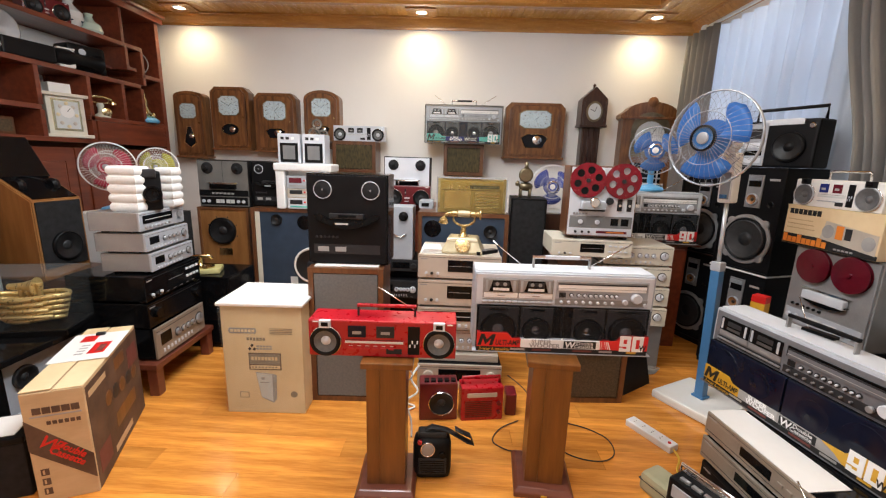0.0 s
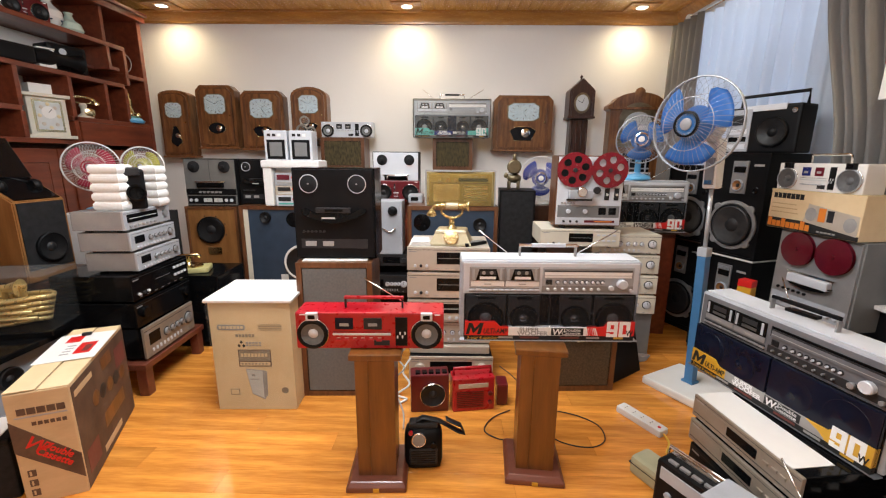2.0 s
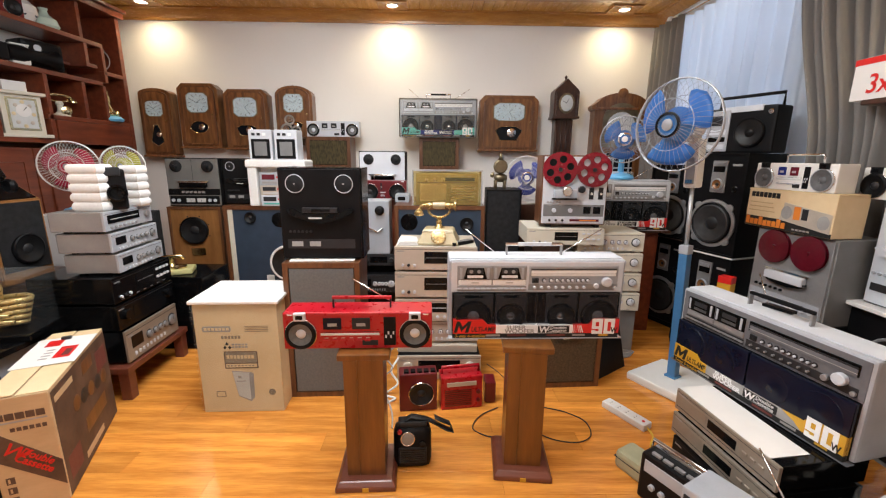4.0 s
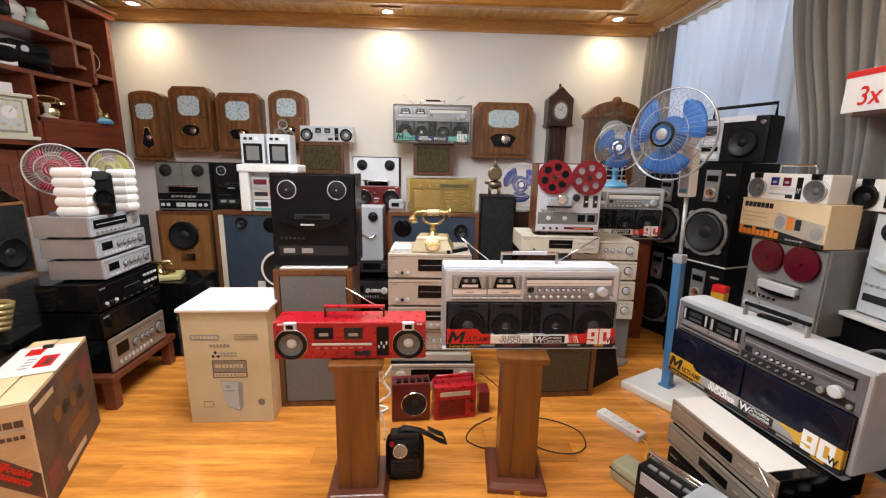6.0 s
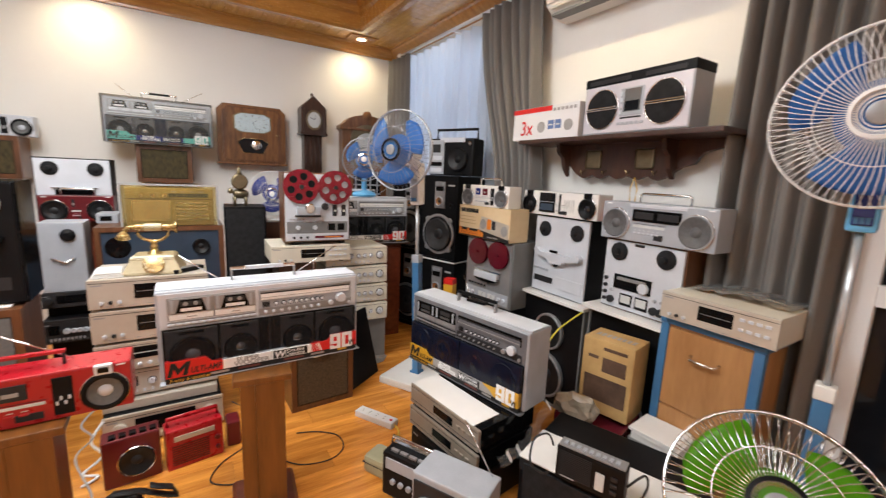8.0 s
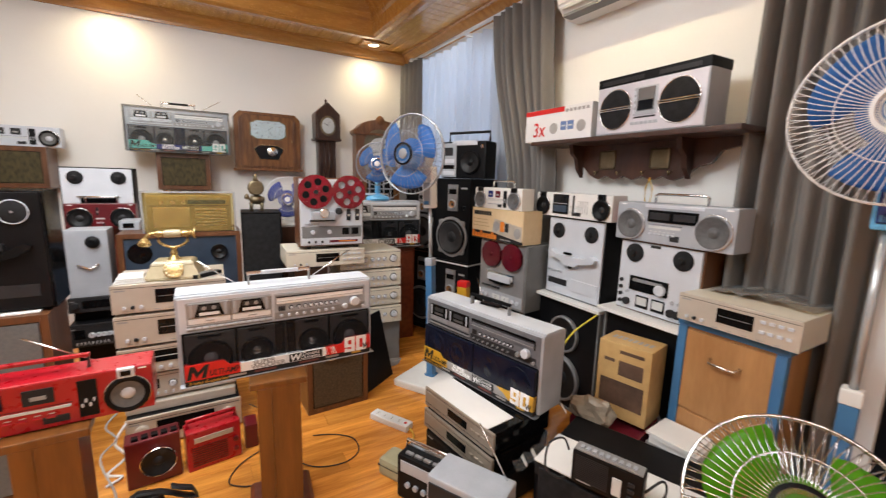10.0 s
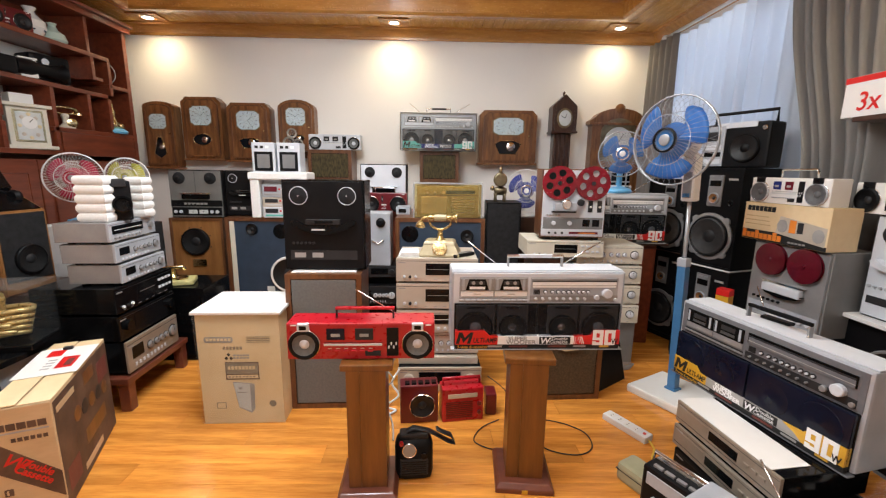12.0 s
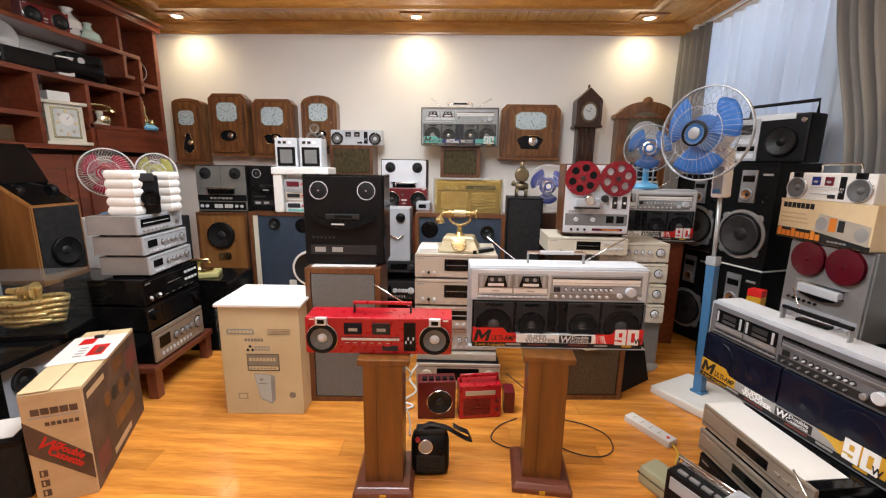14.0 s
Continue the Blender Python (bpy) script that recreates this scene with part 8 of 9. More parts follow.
# east side: black monitors by the window
GRP = "black monitors"
tower_speaker(pose(2.34, 3.05, 0.72, 0, 0, -72), "large black monitor loudspeaker with a silver-rimmed woofer, on top of another", GRP)
tower_speaker(pose(2.34, 3.05, 0.03, 0, 0, -72), "large black monitor loudspeaker standing on the floor", GRP, H=0.68)
tower_speaker(pose(2.36, 3.60, 0.72, 0, 0, -68), "large black monitor loudspeaker in the back, on top of another", GRP, H=0.56)
tower_speaker(pose(2.36, 3.60, 0.03, 0, 0, -68), "large black monitor loudspeaker in the back on the floor", GRP, H=0.68)
for i, (px_, py_, rz_) in enumerate(((2.34, 3.05, -72), (2.36, 3.60, -68))):
    sk = thing("speaker_plinth", pose(px_, py_, 0, 0, 0, rz_), "thin black plinth under a monitor loudspeaker", "plinth", "speaker plinths")
    box(sk, "board", (0, 0.37), (0.01, 0.33), (0, 0.029), "black_plastic", 0.002)
    sp = thing("shelf_board", pose(px_, py_, 0.711, 0, 0, rz_), "pale board between two loudspeakers", "board", "speaker boards")
    box(sp, "board", (-0.005, 0.375), (-0.01, 0.33), (0, 0.008), "paper" if i == 0 else "dark_wood", 0.001)

bk_ = thing("boombox", pose(2.40, 3.04, 1.362, 0, 0, -66), "black and silver boombox with a long handle on a loudspeaker", "boombox", "boomboxes")
box(bk_, "body", (0, 0.395), (0, 0.16), (0, 0.275), "black_plastic", 0.014)
box(bk_, "control_panel", (0.0, 0.14), (-0.006, 0.004), (0.01, 0.262), "silver", 0.004)
box(bk_, "top_strip", (0.10, 0.32), (-0.004, 0.06), (0.245, 0.279), "silver_light", 0.003)
box(bk_, "meter", (0.03, 0.11), (-0.009, -0.004), (0.17, 0.23), "dark_grey", 0.002)
for i in range(3):
    box(bk_, "cassette_slot", (0.02, 0.125), (-0.009, -0.004), (0.025 + i * 0.045, 0.055 + i * 0.045), "silver_light" if i != 1 else "black_gloss", 0.002)
speaker(bk_, "speaker_driver", 0.265, 0.12, 0.085, -0.003, "black_plastic", "cone_paper", "black_plastic", 0.1)
tube(bk_, "handle", [(0.02, 0.08, 0.26), (0.02, 0.08, 0.345), (0.38, 0.08, 0.345), (0.38, 0.08, 0.26)], 0.010, "black_plastic")
knob(bk_, 0.365, 0.235, 0.014, 0.01, "chrome")

# grey reel deck with boxed radio and white radio on it
tk = thing("plinth", pose(2.42, 2.52, 0, 0, 0, -85), "black loudspeaker box under a grey tape deck", "plinth")
box(tk, "body", (0, 0.46), (0, 0.36), (0, 0.535), "black_plastic", 0.004)
reel_deck(pose(2.41, 2.475, 0.537, 0, 0, -83), 0.415, 0.425, 0.27, "silver_dark", "grey_paint", "grey tape deck with two solid dark red reels", "plain", "full")
tx = carton(pose(2.375, 2.545, 0.966, 0, 0, -84) @ Matrix.Diagonal((0.86, 1, 1, 1)), 0.55, 0.205, 0.17, "pale_card", "pale yellow radio carton with an orange and black lower band", "radio_carton")
plate(tx, "printed_band", [(0.0, 0.002), (0.55, 0.002), (0.55, 0.022), (0.30, 0.056), (0.0, 0.056)], -0.0015, 0.001, "black_print")
box(tx, "lid_edge", (-0.001, 0.551), (-0.001, 0.171), (0.196, 0.2055), "pale_card", 0.001)
for i in range(5):
    box(tx, "small_print", (0.33 + i * 0.022, 0.346 + i * 0.022), (-0.0022, 0.0), (0.012, 0.020), "grey_print", 0)
for i in range(9):
    box(tx, "lettering_shape", (0.010 + i * 0.031, 0.036 + i * 0.031), (-0.003, 0.0), (0.010, 0.040 + 0.014 * (i in (0, 3, 7))), "orange_print", 0)
for i in range(7):
    box(tx, "logo_shape", (0.022 + i * 0.029, 0.046 + i * 0.029), (-0.0015, 0.001), (0.160, 0.187), "black_print", 0)
for i in range(3):
    box(tx, "small_print", (0.02, 0.20 - i * 0.01), (-0.0015, 0.001), (0.085 + i * 0.022, 0.090 + i * 0.022), "cardboard", 0)
plate(tx, "printed_radio", [(0.24, 0.055), (0.54, 0.02), (0.54, 0.11), (0.26, 0.145)], -0.002, 0.001, "champagne")
for px_ in (0.28, 0.50):
    lathe(tx, "printed_speaker", [(0.033, 0), (0.033, 0.0012), (0.018, 0.0016)], (px_, -0.002, 0.095 - (px_ - 0.28) * 0.12), "grey_print", seg=20)
box(tx, "printed_radio", (0.325, 0.365), (-0.0032, -0.001), (0.065, 0.13), "orange_print", 0)
box(tx, "printed_radio", (0.375, 0.41), (-0.0032, -0.001), (0.068, 0.122), "dark_grey", 0)
wr = mini_box(pose(2.385, 2.535, 1.172, 0, 0, -84), 0.43, 0.135, 0.11, "white_plastic", "white twin-cassette radio with blue and red windows, on a carton", "white radios", ("blue_window", "maroon_window"), "mesh_grey", True, True, True)
yb = thing("box", pose(2.24, 2.50, 0.50, 0, 0, -60), "small yellow and red box beside the tape deck", "box")
box(yb, "body", (0, 0.07), (0, 0.06), (0, 0.13), "yellow_print", 0.003)
box(yb, "lid", (0.0, 0.07), (0.0, 0.06), (0.131, 0.17), "red_print", 0.003)
yt = thing("plinth", pose(2.20, 2.53, 0, 0, 0, -60), "black box under a small yellow box", "plinth")
box(yt, "body", (0, 0.14), (-0.01, 0.10), (0, 0.499), "black_plastic", 0.004)

# white deck and silver deck on black loudspeakers
k1 = cabinet_speaker(pose(2.60, 2.10, 0, 0, 0, -90), 0.49, 0.655, 0.28, "grey_paint", "black_plastic", "black-fronted loudspeaker with a grey case under a white tape deck", (("silver_dark", 0.5, 0.70, 0.11), ("silver_dark", 0.5, 0.28, 0.14)), "deck loudspeakers", frame_w=0.012)
pb = thing("shelf_board", pose(2.57, 2.11, 0.656, 0, 0, -90), "white board under a tape deck", "board", "deck boards")
box(pb, "board", (0, 0.51), (0, 0.32), (0, 0.018), "paper", 0.002)
reel_deck(pose(2.63, 2.06, 0.675, 0, 0, -90), 0.415, 0.475, 0.24, "silver_light", "black_plastic", "white-fronted open-reel tape deck with a curved silver head cover", "smile")
wd = mini_box(pose(2.60, 2.16, 1.152, 0, 0, -90), 0.56, 0.14, 0.12, "white_plastic", "white cassette radio with black speakers, on a white tape deck", "white radios", (), "black_plastic", False, True, False)
cw_ = box(wd, "cassette_door", (0.145, 0.265), (-0.007, 0.002), (0.018, 0.132), "dark_pane", 0.003)
box(cw_, "cassette_shell", (0.155, 0.255), (-0.0085, -0.006), (0.030, 0.068), "blue_baffle", 0.001)
box(cw_, "door_seam", (0.147, 0.263), (-0.0082, -0.006), (0.078, 0.081), "silver", 0)
box(wd, "meter_column", (0.295, 0.307), (-0.004, 0.002), (0.018, 0.128), "dark_grey", 0.001)
for i in range(5):
    box(wd, "slider_track", (0.335 + i * 0.016, 0.338 + i * 0.016), (-0.002, 0.001), (0.03, 0.10), "grey_print", 0)
k2 = cabinet_speaker(pose(2.60, 1.585, 0, 0, 0, -90), 0.47, 0.70, 0.28, "grey_paint", "black_plastic", "black-fronted loudspeaker with a grey case under a silver tape deck", (("silver_dark", 0.5, 0.70, 0.11), ("silver_dark", 0.5, 0.28, 0.14)), "deck loudspeakers", frame_w=0.012)
pb2 = thing("shelf_board", pose(2.55, 1.60, 0.701, 0, 0, -90), "white board under a silver tape deck", "board", "deck boards")
box(pb2, "board", (0, 0.49), (0, 0.33), (0, 0.018), "paper", 0.002)
reel_deck(pose(2.63, 1.545, 0.72, 0, 0, -90), 0.415, 0.36, 0.24, "silver_light", "walnut", "silver open-reel tape deck with two meters and a black transport panel", "meters")
sv = mini_box(pose(2.60, 1.565, 1.082, 0, 0, -90), 0.55, 0.185, 0.14, "silver", "large silver twin-cassette radio on a silver tape deck", "", (), "mesh_grey", False, False, True)
cbx = box(sv, "cassette_bay", (0.17, 0.40), (-0.006, 0.002), (0.10, 0.155), "black_gloss", 0.002)
for i in range(2):
    box(cbx, "cassette_window", (0.18 + i * 0.115, 0.275 + i * 0.115), (-0.008, -0.005), (0.112, 0.143), "dark_grey", 0.001)
box(sv, "top_strip", (0.15, 0.42), (-0.004, 0.001), (0.165, 0.180), "silver_light", 0.001)
rp = thing("red_packet", pose(2.66, 1.60, 1.152, 0, 0, -90), "small red and white packet standing beside a radio", "packet")
box(rp, "packet", (0, 0.05), (0, 0.09), (0, 0.085), "red_print", 0.003)
box(rp, "label_band", (-0.001, 0.051), (-0.001, 0.05), (0.05, 0.075), "paper", 0.001)

# tan cabinet with receiver
cbt = thing("cabinet", pose(2.54, 1.155, 0, 0, 0, -90), "tan wooden cabinet with blue edges and a chrome drawer pull", "cabinet")
box(cbt, "body", (0.012, 0.378), (0.008, 0.34), (0, 0.76), "orange_wood", 0.003)
for xs in ((0, 0.035), (0.355, 0.39)):
    box(cbt, "edge_strip", xs, (-0.004, 0.03), (0, 0.762), "blue_pole", 0.003)
box(cbt, "edge_strip", (0.355, 0.392), (0.31, 0.345), (0, 0.762), "blue_pole", 0.003)
box(cbt, "top", (-0.004, 0.396), (-0.006, 0.35), (0.763, 0.785), "blue_pole", 0.004)
box(cbt, "drawer_front", (0.036, 0.354), (0.0, 0.01), (0.40, 0.75), "orange_wood", 0.003)
box(cbt, "drawer_front", (0.036, 0.354), (0.0, 0.01), (0.04, 0.39), "orange_wood", 0.003)
tube(cbt, "handle", [(0.14, 0.0, 0.655), (0.15, -0.03, 0.645), (0.24, -0.03, 0.645), (0.25, 0.0, 0.655)], 0.006, "chrome")
hifi(pose(2.50, 1.145, 0.786, 0, 0, -90), 0.42, 0.125, 0.36, "champagne", "cream_plastic", "champagne receiver with a black display on a tan cabinet", 0, "", "receiver")
pk = thing("plastic_sheet", pose(2.62, 1.10, 0.912, 0, 0, -90), "crumpled clear plastic sheet on a receiver", "plastic sheet")
bm = bmesh.new()
rnd = random.Random(9)
gr = [[bm.verts.new((0.36 * i / 12, 0.2 * j / 7, 0.008 + 0.028 * rnd.random() * math.sin(math.pi * i / 12))) for i in range(13)] for j in range(8)]
for j in range(7):
    for i in range(12):
        bm.faces.new((gr[j][i], gr[j][i + 1], gr[j + 1][i + 1], gr[j + 1][i]))
smooth(part("sheet", bm, "film_wrap", pk))

# old printed carton with plastic bag on a dark box
db = thing("open_box", pose(2.22, 1.43, 0, 0, 0, -75), "dark purple open box on the floor", "box")
bm = bmesh.new()
for xs, ys in (((0, 0.30), (0, 0.01)), ((0, 0.30), (0.27, 0.28)), ((0, 0.01), (0.01, 0.27)), ((0.29, 0.30), (0.01, 0.27))):
    add_box(bm, xs, ys, (0, 0.27))
add_box(bm, (0.01, 0.29), (0.01, 0.27), (0, 0.24))
part("body", bm, "maroon_window", db)
ob_ = carton(pose(2.37, 1.42, 0.272, 0, 0, -78), 0.24, 0.36, 0.17, "aged_card", "worn brown carton printed with a picture of a cassette recorder", "radio_carton")
box(ob_, "printed_panel", (0.02, 0.22), (-0.0015, 0.001), (0.06, 0.18), "card_print", 0)
box(ob_, "printed_panel", (0.10, 0.21), (-0.0015, 0.001), (0.21, 0.28), "card_print", 0)
box(ob_, "printed_panel", (0.03, 0.08), (-0.0015, 0.001), (0.265, 0.28), "card_print", 0)
box(ob_, "printed_panel", (0.10, 0.21), (-0.0015, 0.001), (0.315, 0.330), "card_print", 0)
for i in range(8):
    box(ob_, "printed_mark", (0.03 + i * 0.024, 0.045 + i * 0.024), (0.06, 0.10), (0.3595, 0.361), "grey_print", 0)
bg = thing("plastic_bag", pose(2.29, 1.36, 0.242, 0, 0, -75), "crumpled clear plastic bag in a dark box", "plastic bag")
bm = bmesh.new()
bmesh.ops.create_icosphere(bm, subdivisions=3, radius=0.1)
for v in bm.verts:
    k = 1 + 0.35 * noise.noise(v.co * 18)
    v.co = Vector((v.co.x * k * 1.1, v.co.y * k * 0.5, max(-0.06, v.co.z * k * 0.75) + 0.061))
part("film", bm, "bag_film", bg)

# second big boombox on two video recorders
hifi(pose(1.655, 1.80, 0.0, 0, 0, -83), 0.46, 0.155, 0.36, "black_plastic", "black_plastic", "black video recorder at the bottom of a stack", 4, "video recorder stack", "video_recorder")
hifi(pose(1.65, 1.815, 0.156, 0, 0, -83), 0.47, 0.105, 0.34, "bronze_front", "black_gloss", "champagne-fronted video recorder in a stack", 4, "video recorder stack", "video_recorder")
hifi(pose(1.655, 1.82, 0.262, 0, 0, -83), 0.47, 0.105, 0.34, "bronze_front", "black_gloss", "champagne-fronted video recorder with a pale top under a boombox", 4, "video recorder stack", "video_recorder")
vt = thing("paper_sheet", pose(1.655, 1.82, 0.3675, 0, 0, -83), "white card sheet on the front of a video recorder", "paper")
box(vt, "sheet", (0.004, 0.43), (0.0, 0.15), (0, 0.003), "paper", 0.001)
boombox(pose(1.79, 2.085, 0.371, 0, 0, -78), "large silver boombox with a yellow printed strip, on video recorders", "yellow", "boomboxes")
tube_p = thing("remote_control", pose(1.955, 1.83, 0.735, 0, 0, -70), "small dark remote control lying on a boombox", "remote control")
box(tube_p, "body", (0, 0.11), (0, 0.035), (0, 0.012), "black_plastic", 0.003)
pbg = thing("plastic_wrap", pose(1.78, 1.335, 0.15, 0, 0, 8), "torn clear plastic wrap hanging between video recorders", "plastic wrap")
bm = bmesh.new()
gr = [[bm.verts.new((0.30 * i / 14, -0.012 - 0.02 * math.sin(i * 1.1) ** 2 - 0.01 * j, 0.10 + 0.004 * i - 0.03 * j / 3 - 0.05 * math.sin(i / 14 * math.pi) ** 2 + 0.10 * i / 14)) for i in range(15)] for j in range(4)]
for j in range(3):
    for i in range(14):
        bm.faces.new((gr[j][i], gr[j][i + 1], gr[j + 1][i + 1], gr[j + 1][i]))
smooth(part("film", bm, "film_wrap", pbg))

# low radios and clutter near the recorders
r1 = thing("cassette_radio", pose(1.425, 1.64, 0, 0, 0, -62), "black and silver cassette radio standing on the floor", "radio")
box(r1, "body", (0, 0.36), (0, 0.11), (0, 0.20), "black_plastic", 0.01)
speaker(r1, "speaker_driver", 0.27, 0.085, 0.065, -0.003, "silver_dark", "cone_paper", "dark_grey", 0.12)
box(r1, "dial", (0.02, 0.19), (-0.004, 0.002), (0.13, 0.18), "silver", 0.002)
for i in range(6):
    box(r1, "key", (0.03 + i * 0.045, 0.066 + i * 0.045), (0.018, 0.034), (0.199, 0.209), "silver_dark", 0.002)
for kx in (0.24, 0.285, 0.33):
    lathe(r1, "tuning_knob", [(0.014, 0.2), (0.014, 0.212), (0.011, 0.215), (0.0001, 0.215)], (kx, 0.052, 0), "dark_grey", "z", 16)
tube(r1, "aerial", [(0.01, 0.096, 0.212), (0.35, 0.096, 0.212)], 0.004, "chrome", 6)
box(r1, "top_strip", (0.01, 0.35), (0.068, 0.10), (0.2, 0.206), "chrome", 0.002)
tube(r1, "handle", [(0.0, 0.055, 0.15), (0.0, 0.075, 0.225), (0.36, 0.075, 0.225), (0.36, 0.055, 0.15)], 0.008, "chrome")
for kx in (0.06, 0.10, 0.14):
    knob(r1, kx, 0.08, 0.012, 0.012, "silver")
r3 = thing("cassette_recorder", pose(1.45, 1.42, 0, 0, 0, -62), "grey flat-topped cassette recorder with a raised aerial", "radio")
box(r3, "body", (0, 0.30), (0, 0.16), (0, 0.245), "silver", 0.008)
box(r3, "front_panel", (0.01, 0.29), (-0.005, 0.003), (0.02, 0.22), "dark_grey", 0.003)
speaker(r3, "speaker_driver", 0.08, 0.11, 0.06, -0.006, "silver_dark", "cone_paper", "dark_grey", 0.12)
tube(r3, "aerial", [(0.27, 0.14, 0.245), (0.12, 0.19, 0.40)], 0.003, "chrome", 6)
oc = thing("olive_case", pose(1.40, 1.80, 0, 0, 0, -62), "olive-beige vinyl case lying on the floor", "case")
bm = bmesh.new()
add_box(bm, (0, 0.19), (0, 0.115), (0, 0.085), 0.02)
part("body", bm, "olive_case", oc)
box(oc, "lid_seam", (-0.001, 0.191), (-0.001, 0.116), (0.05, 0.054), "dark_grey", 0)

wt = thing("loudspeaker", pose(1.83, 1.25, 0, 0, 0, -70), "black loudspeaker lying flat with white paper on it", "loudspeaker")
box(wt, "body", (0, 0.62), (0.012, 0.42), (0, 0.285), "black_plastic", 0.006)
box(wt, "grille", (0.02, 0.60), (0.0, 0.014), (0.02, 0.265), "black_soft", 0.005)
box(wt, "badge", (0.50, 0.57), (-0.002, 0.002), (0.03, 0.045), "silver_dark", 0.001)
for fx in (0.02, 0.58):
    for fz in (0.02, 0.245):
        box(wt, "corner_guard", (fx - 0.02, fx + 0.04), (0.008, 0.03), (fz - 0.018, fz + 0.036), "dark_grey", 0.004)
wps = thing("paper_sheet", pose(1.83, 1.25, 0.286, 0, 0, -70), "white paper sheets spread on a black loudspeaker", "paper")
box(wps, "sheet", (0.0, 0.62), (0.0, 0.22), (0, 0.006), "paper", 0.001)
tr = thing("transistor_radio", pose(1.865, 1.10, 0.293, 0, 0, -68), "black transistor radio with a silver top and a cable", "radio")
box(tr, "body", (0, 0.235), (0, 0.06), (0, 0.125), "black_plastic", 0.006)
box(tr, "top_trim", (0.004, 0.231), (0.004, 0.056), (0.125, 0.131), "silver_dark", 0.002)
for i in range(9):
    box(tr, "switch", (0.02 + i * 0.022, 0.033 + i * 0.022), (0.015, 0.035), (0.131, 0.136), "silver", 0.001)
box(tr, "tuning_window", (0.14, 0.17), (-0.003, 0.002), (0.02, 0.085), "clock_face", 0.002)
bm = bmesh.new()
for i in range(14):
    add_box(bm, (0.012, 0.125), (-0.002, 0.001), (0.018 + i * 0.007, 0.021 + i * 0.007))
part("grille", bm, "dark_grey", tr)
box(tr, "small_print", (0.02, 0.07), (-0.003, 0.0), (0.014, 0.018), "grey_print", 0)
for i in range(3):
    button(tr, 0.20, 0.035 + i * 0.025, 0.02, 0.012, "dark_grey")
cw = thing("cable", pose(0, 0, 0), "thin black headphone cable beside a transistor radio", "cable")
tube(cw, "cable", [(1.87, 1.12, 0.40), (1.88, 1.16, 0.42), (1.83, 1.18, 0.40), (1.80, 1.16, 0.33), (1.83, 1.13, 0.297), (1.86, 1.12, 0.296)], 0.004, "rubber")
tube(cw, "cable", [(1.97, 0.885, 0.36), (2.02, 0.86, 0.40), (2.03, 0.85, 0.36), (2.0, 0.86, 0.30), (1.97, 0.87, 0.297)], 0.004, "rubber")

# piles of leaflets and discs
zz = 0.0
ptop = thing("plinth", pose(2.38, 1.13, 0, 0, 0, -85), "dark box under a pile of discs", "plinth")
box(ptop, "body", (0, 0.2), (-0.03, 0.15), (0, 0.12), "dark_grey", 0.004)
zz = 0.121
for i in range(12):
    h_ = 0.012 + 0.012 * (i % 3 == 0)
    q = thing("disc_case", pose(2.38 + random.uniform(-0.01, 0.01), 1.13 + random.uniform(-0.008, 0.008), zz, 0, 0, -85 + random.uniform(-5, 5)), "flat disc case in a pile beside a cabinet", "disc case", "pile of disc cases")
    box(q, "case", (0, 0.19), (-0.03, 0.14), (0, h_), "paper" if i % 2 or i > 8 else "silver_dark", 0.002)
    zz += h_ + 0.001

# big blue fan and green fan by the door
bf = fan(pose(2.38, 0.56, 0, 0, 0, -80), "large blue-bladed standing fan with a white wire guard", "blade_blue", 0.246, "plain_white", "plain_white", 76, 1.56, "sky_plastic", ("b", "sky_plastic", 0.70, 0.10))
gf = fan(pose(1.97, 0.51, 0.0, 0, 0, -66), "green-bladed floor fan tilted up, with a chrome wire guard", "blade_green", 0.24, "black_plastic", "chrome", 60, 0.57, "black_plastic", "desk", -42)
gst = None

# wall shelf with carved bracket, boombox and white carton
wsh = thing("wall_shelf", pose(2.60, 2.25, 1.575, 0, 0, -90), "dark carved wooden wall shelf with a scalloped apron", "shelf")
box(wsh, "board", (0, 1.20), (0, 0.29), (0, 0.024), "dark_wood", 0.005)
pts = [(0.14, 0.0), (0.16, -0.045), (0.21, -0.06), (0.205, -0.11), (0.25, -0.13), (0.30, -0.175)]
n = 5
for k in range(n):
    x0_ = 0.30 + k * 0.114
    pts += [(x0_ + 0.03, -0.190), (x0_ + 0.057, -0.198), (x0_ + 0.084, -0.190), (x0_ + 0.114, -0.175)]
pts += [(0.93, -0.13), (0.99, -0.115), (1.03, -0.06), (1.10, -0.045), (1.15, 0.0)]
plate(wsh, "apron", pts, 0.22, 0.245, "dark_wood")
for bx in (0.22, 0.88):
    bm = bmesh.new()
    prof = [(0.11, 0.0), (0.12, -0.05), (0.16, -0.08), (0.175, -0.14), (0.219, -0.19), (0.219, 0.0)]
    a = [bm.verts.new((bx, y, z)) for y, z in prof]
    b = [bm.verts.new((bx + 0.025, y, z)) for y, z in prof]
    bm.faces.new(a)
    bm.faces.new(list(reversed(b)))
    for i in range(6):
        bm.faces.new((a[i], b[i], b[(i + 1) % 6], a[(i + 1) % 6]))
    bmesh.ops.recalc_face_normals(bm, faces=bm.faces)
    part("bracket", bm, "dark_wood", wsh)
for lx in (0.42, 0.74):
    box(wsh, "medallion", (lx - 0.052, lx + 0.052), (0.213, 0.222), (-0.14, -0.035), "bronze", 0.012)
for k in range(4):
    tube(wsh, "hook", [(0.36 + k * 0.15, 0.22, -0.15), (0.36 + k * 0.15, 0.19, -0.17), (0.36 + k * 0.15, 0.185, -0.15)], 0.004, "brass", 6)
yr = thing("cord", pose(2.78, 1.53, 1.30, 0, 0, -90), "yellow cord loop hanging from a shelf hook", "cord")
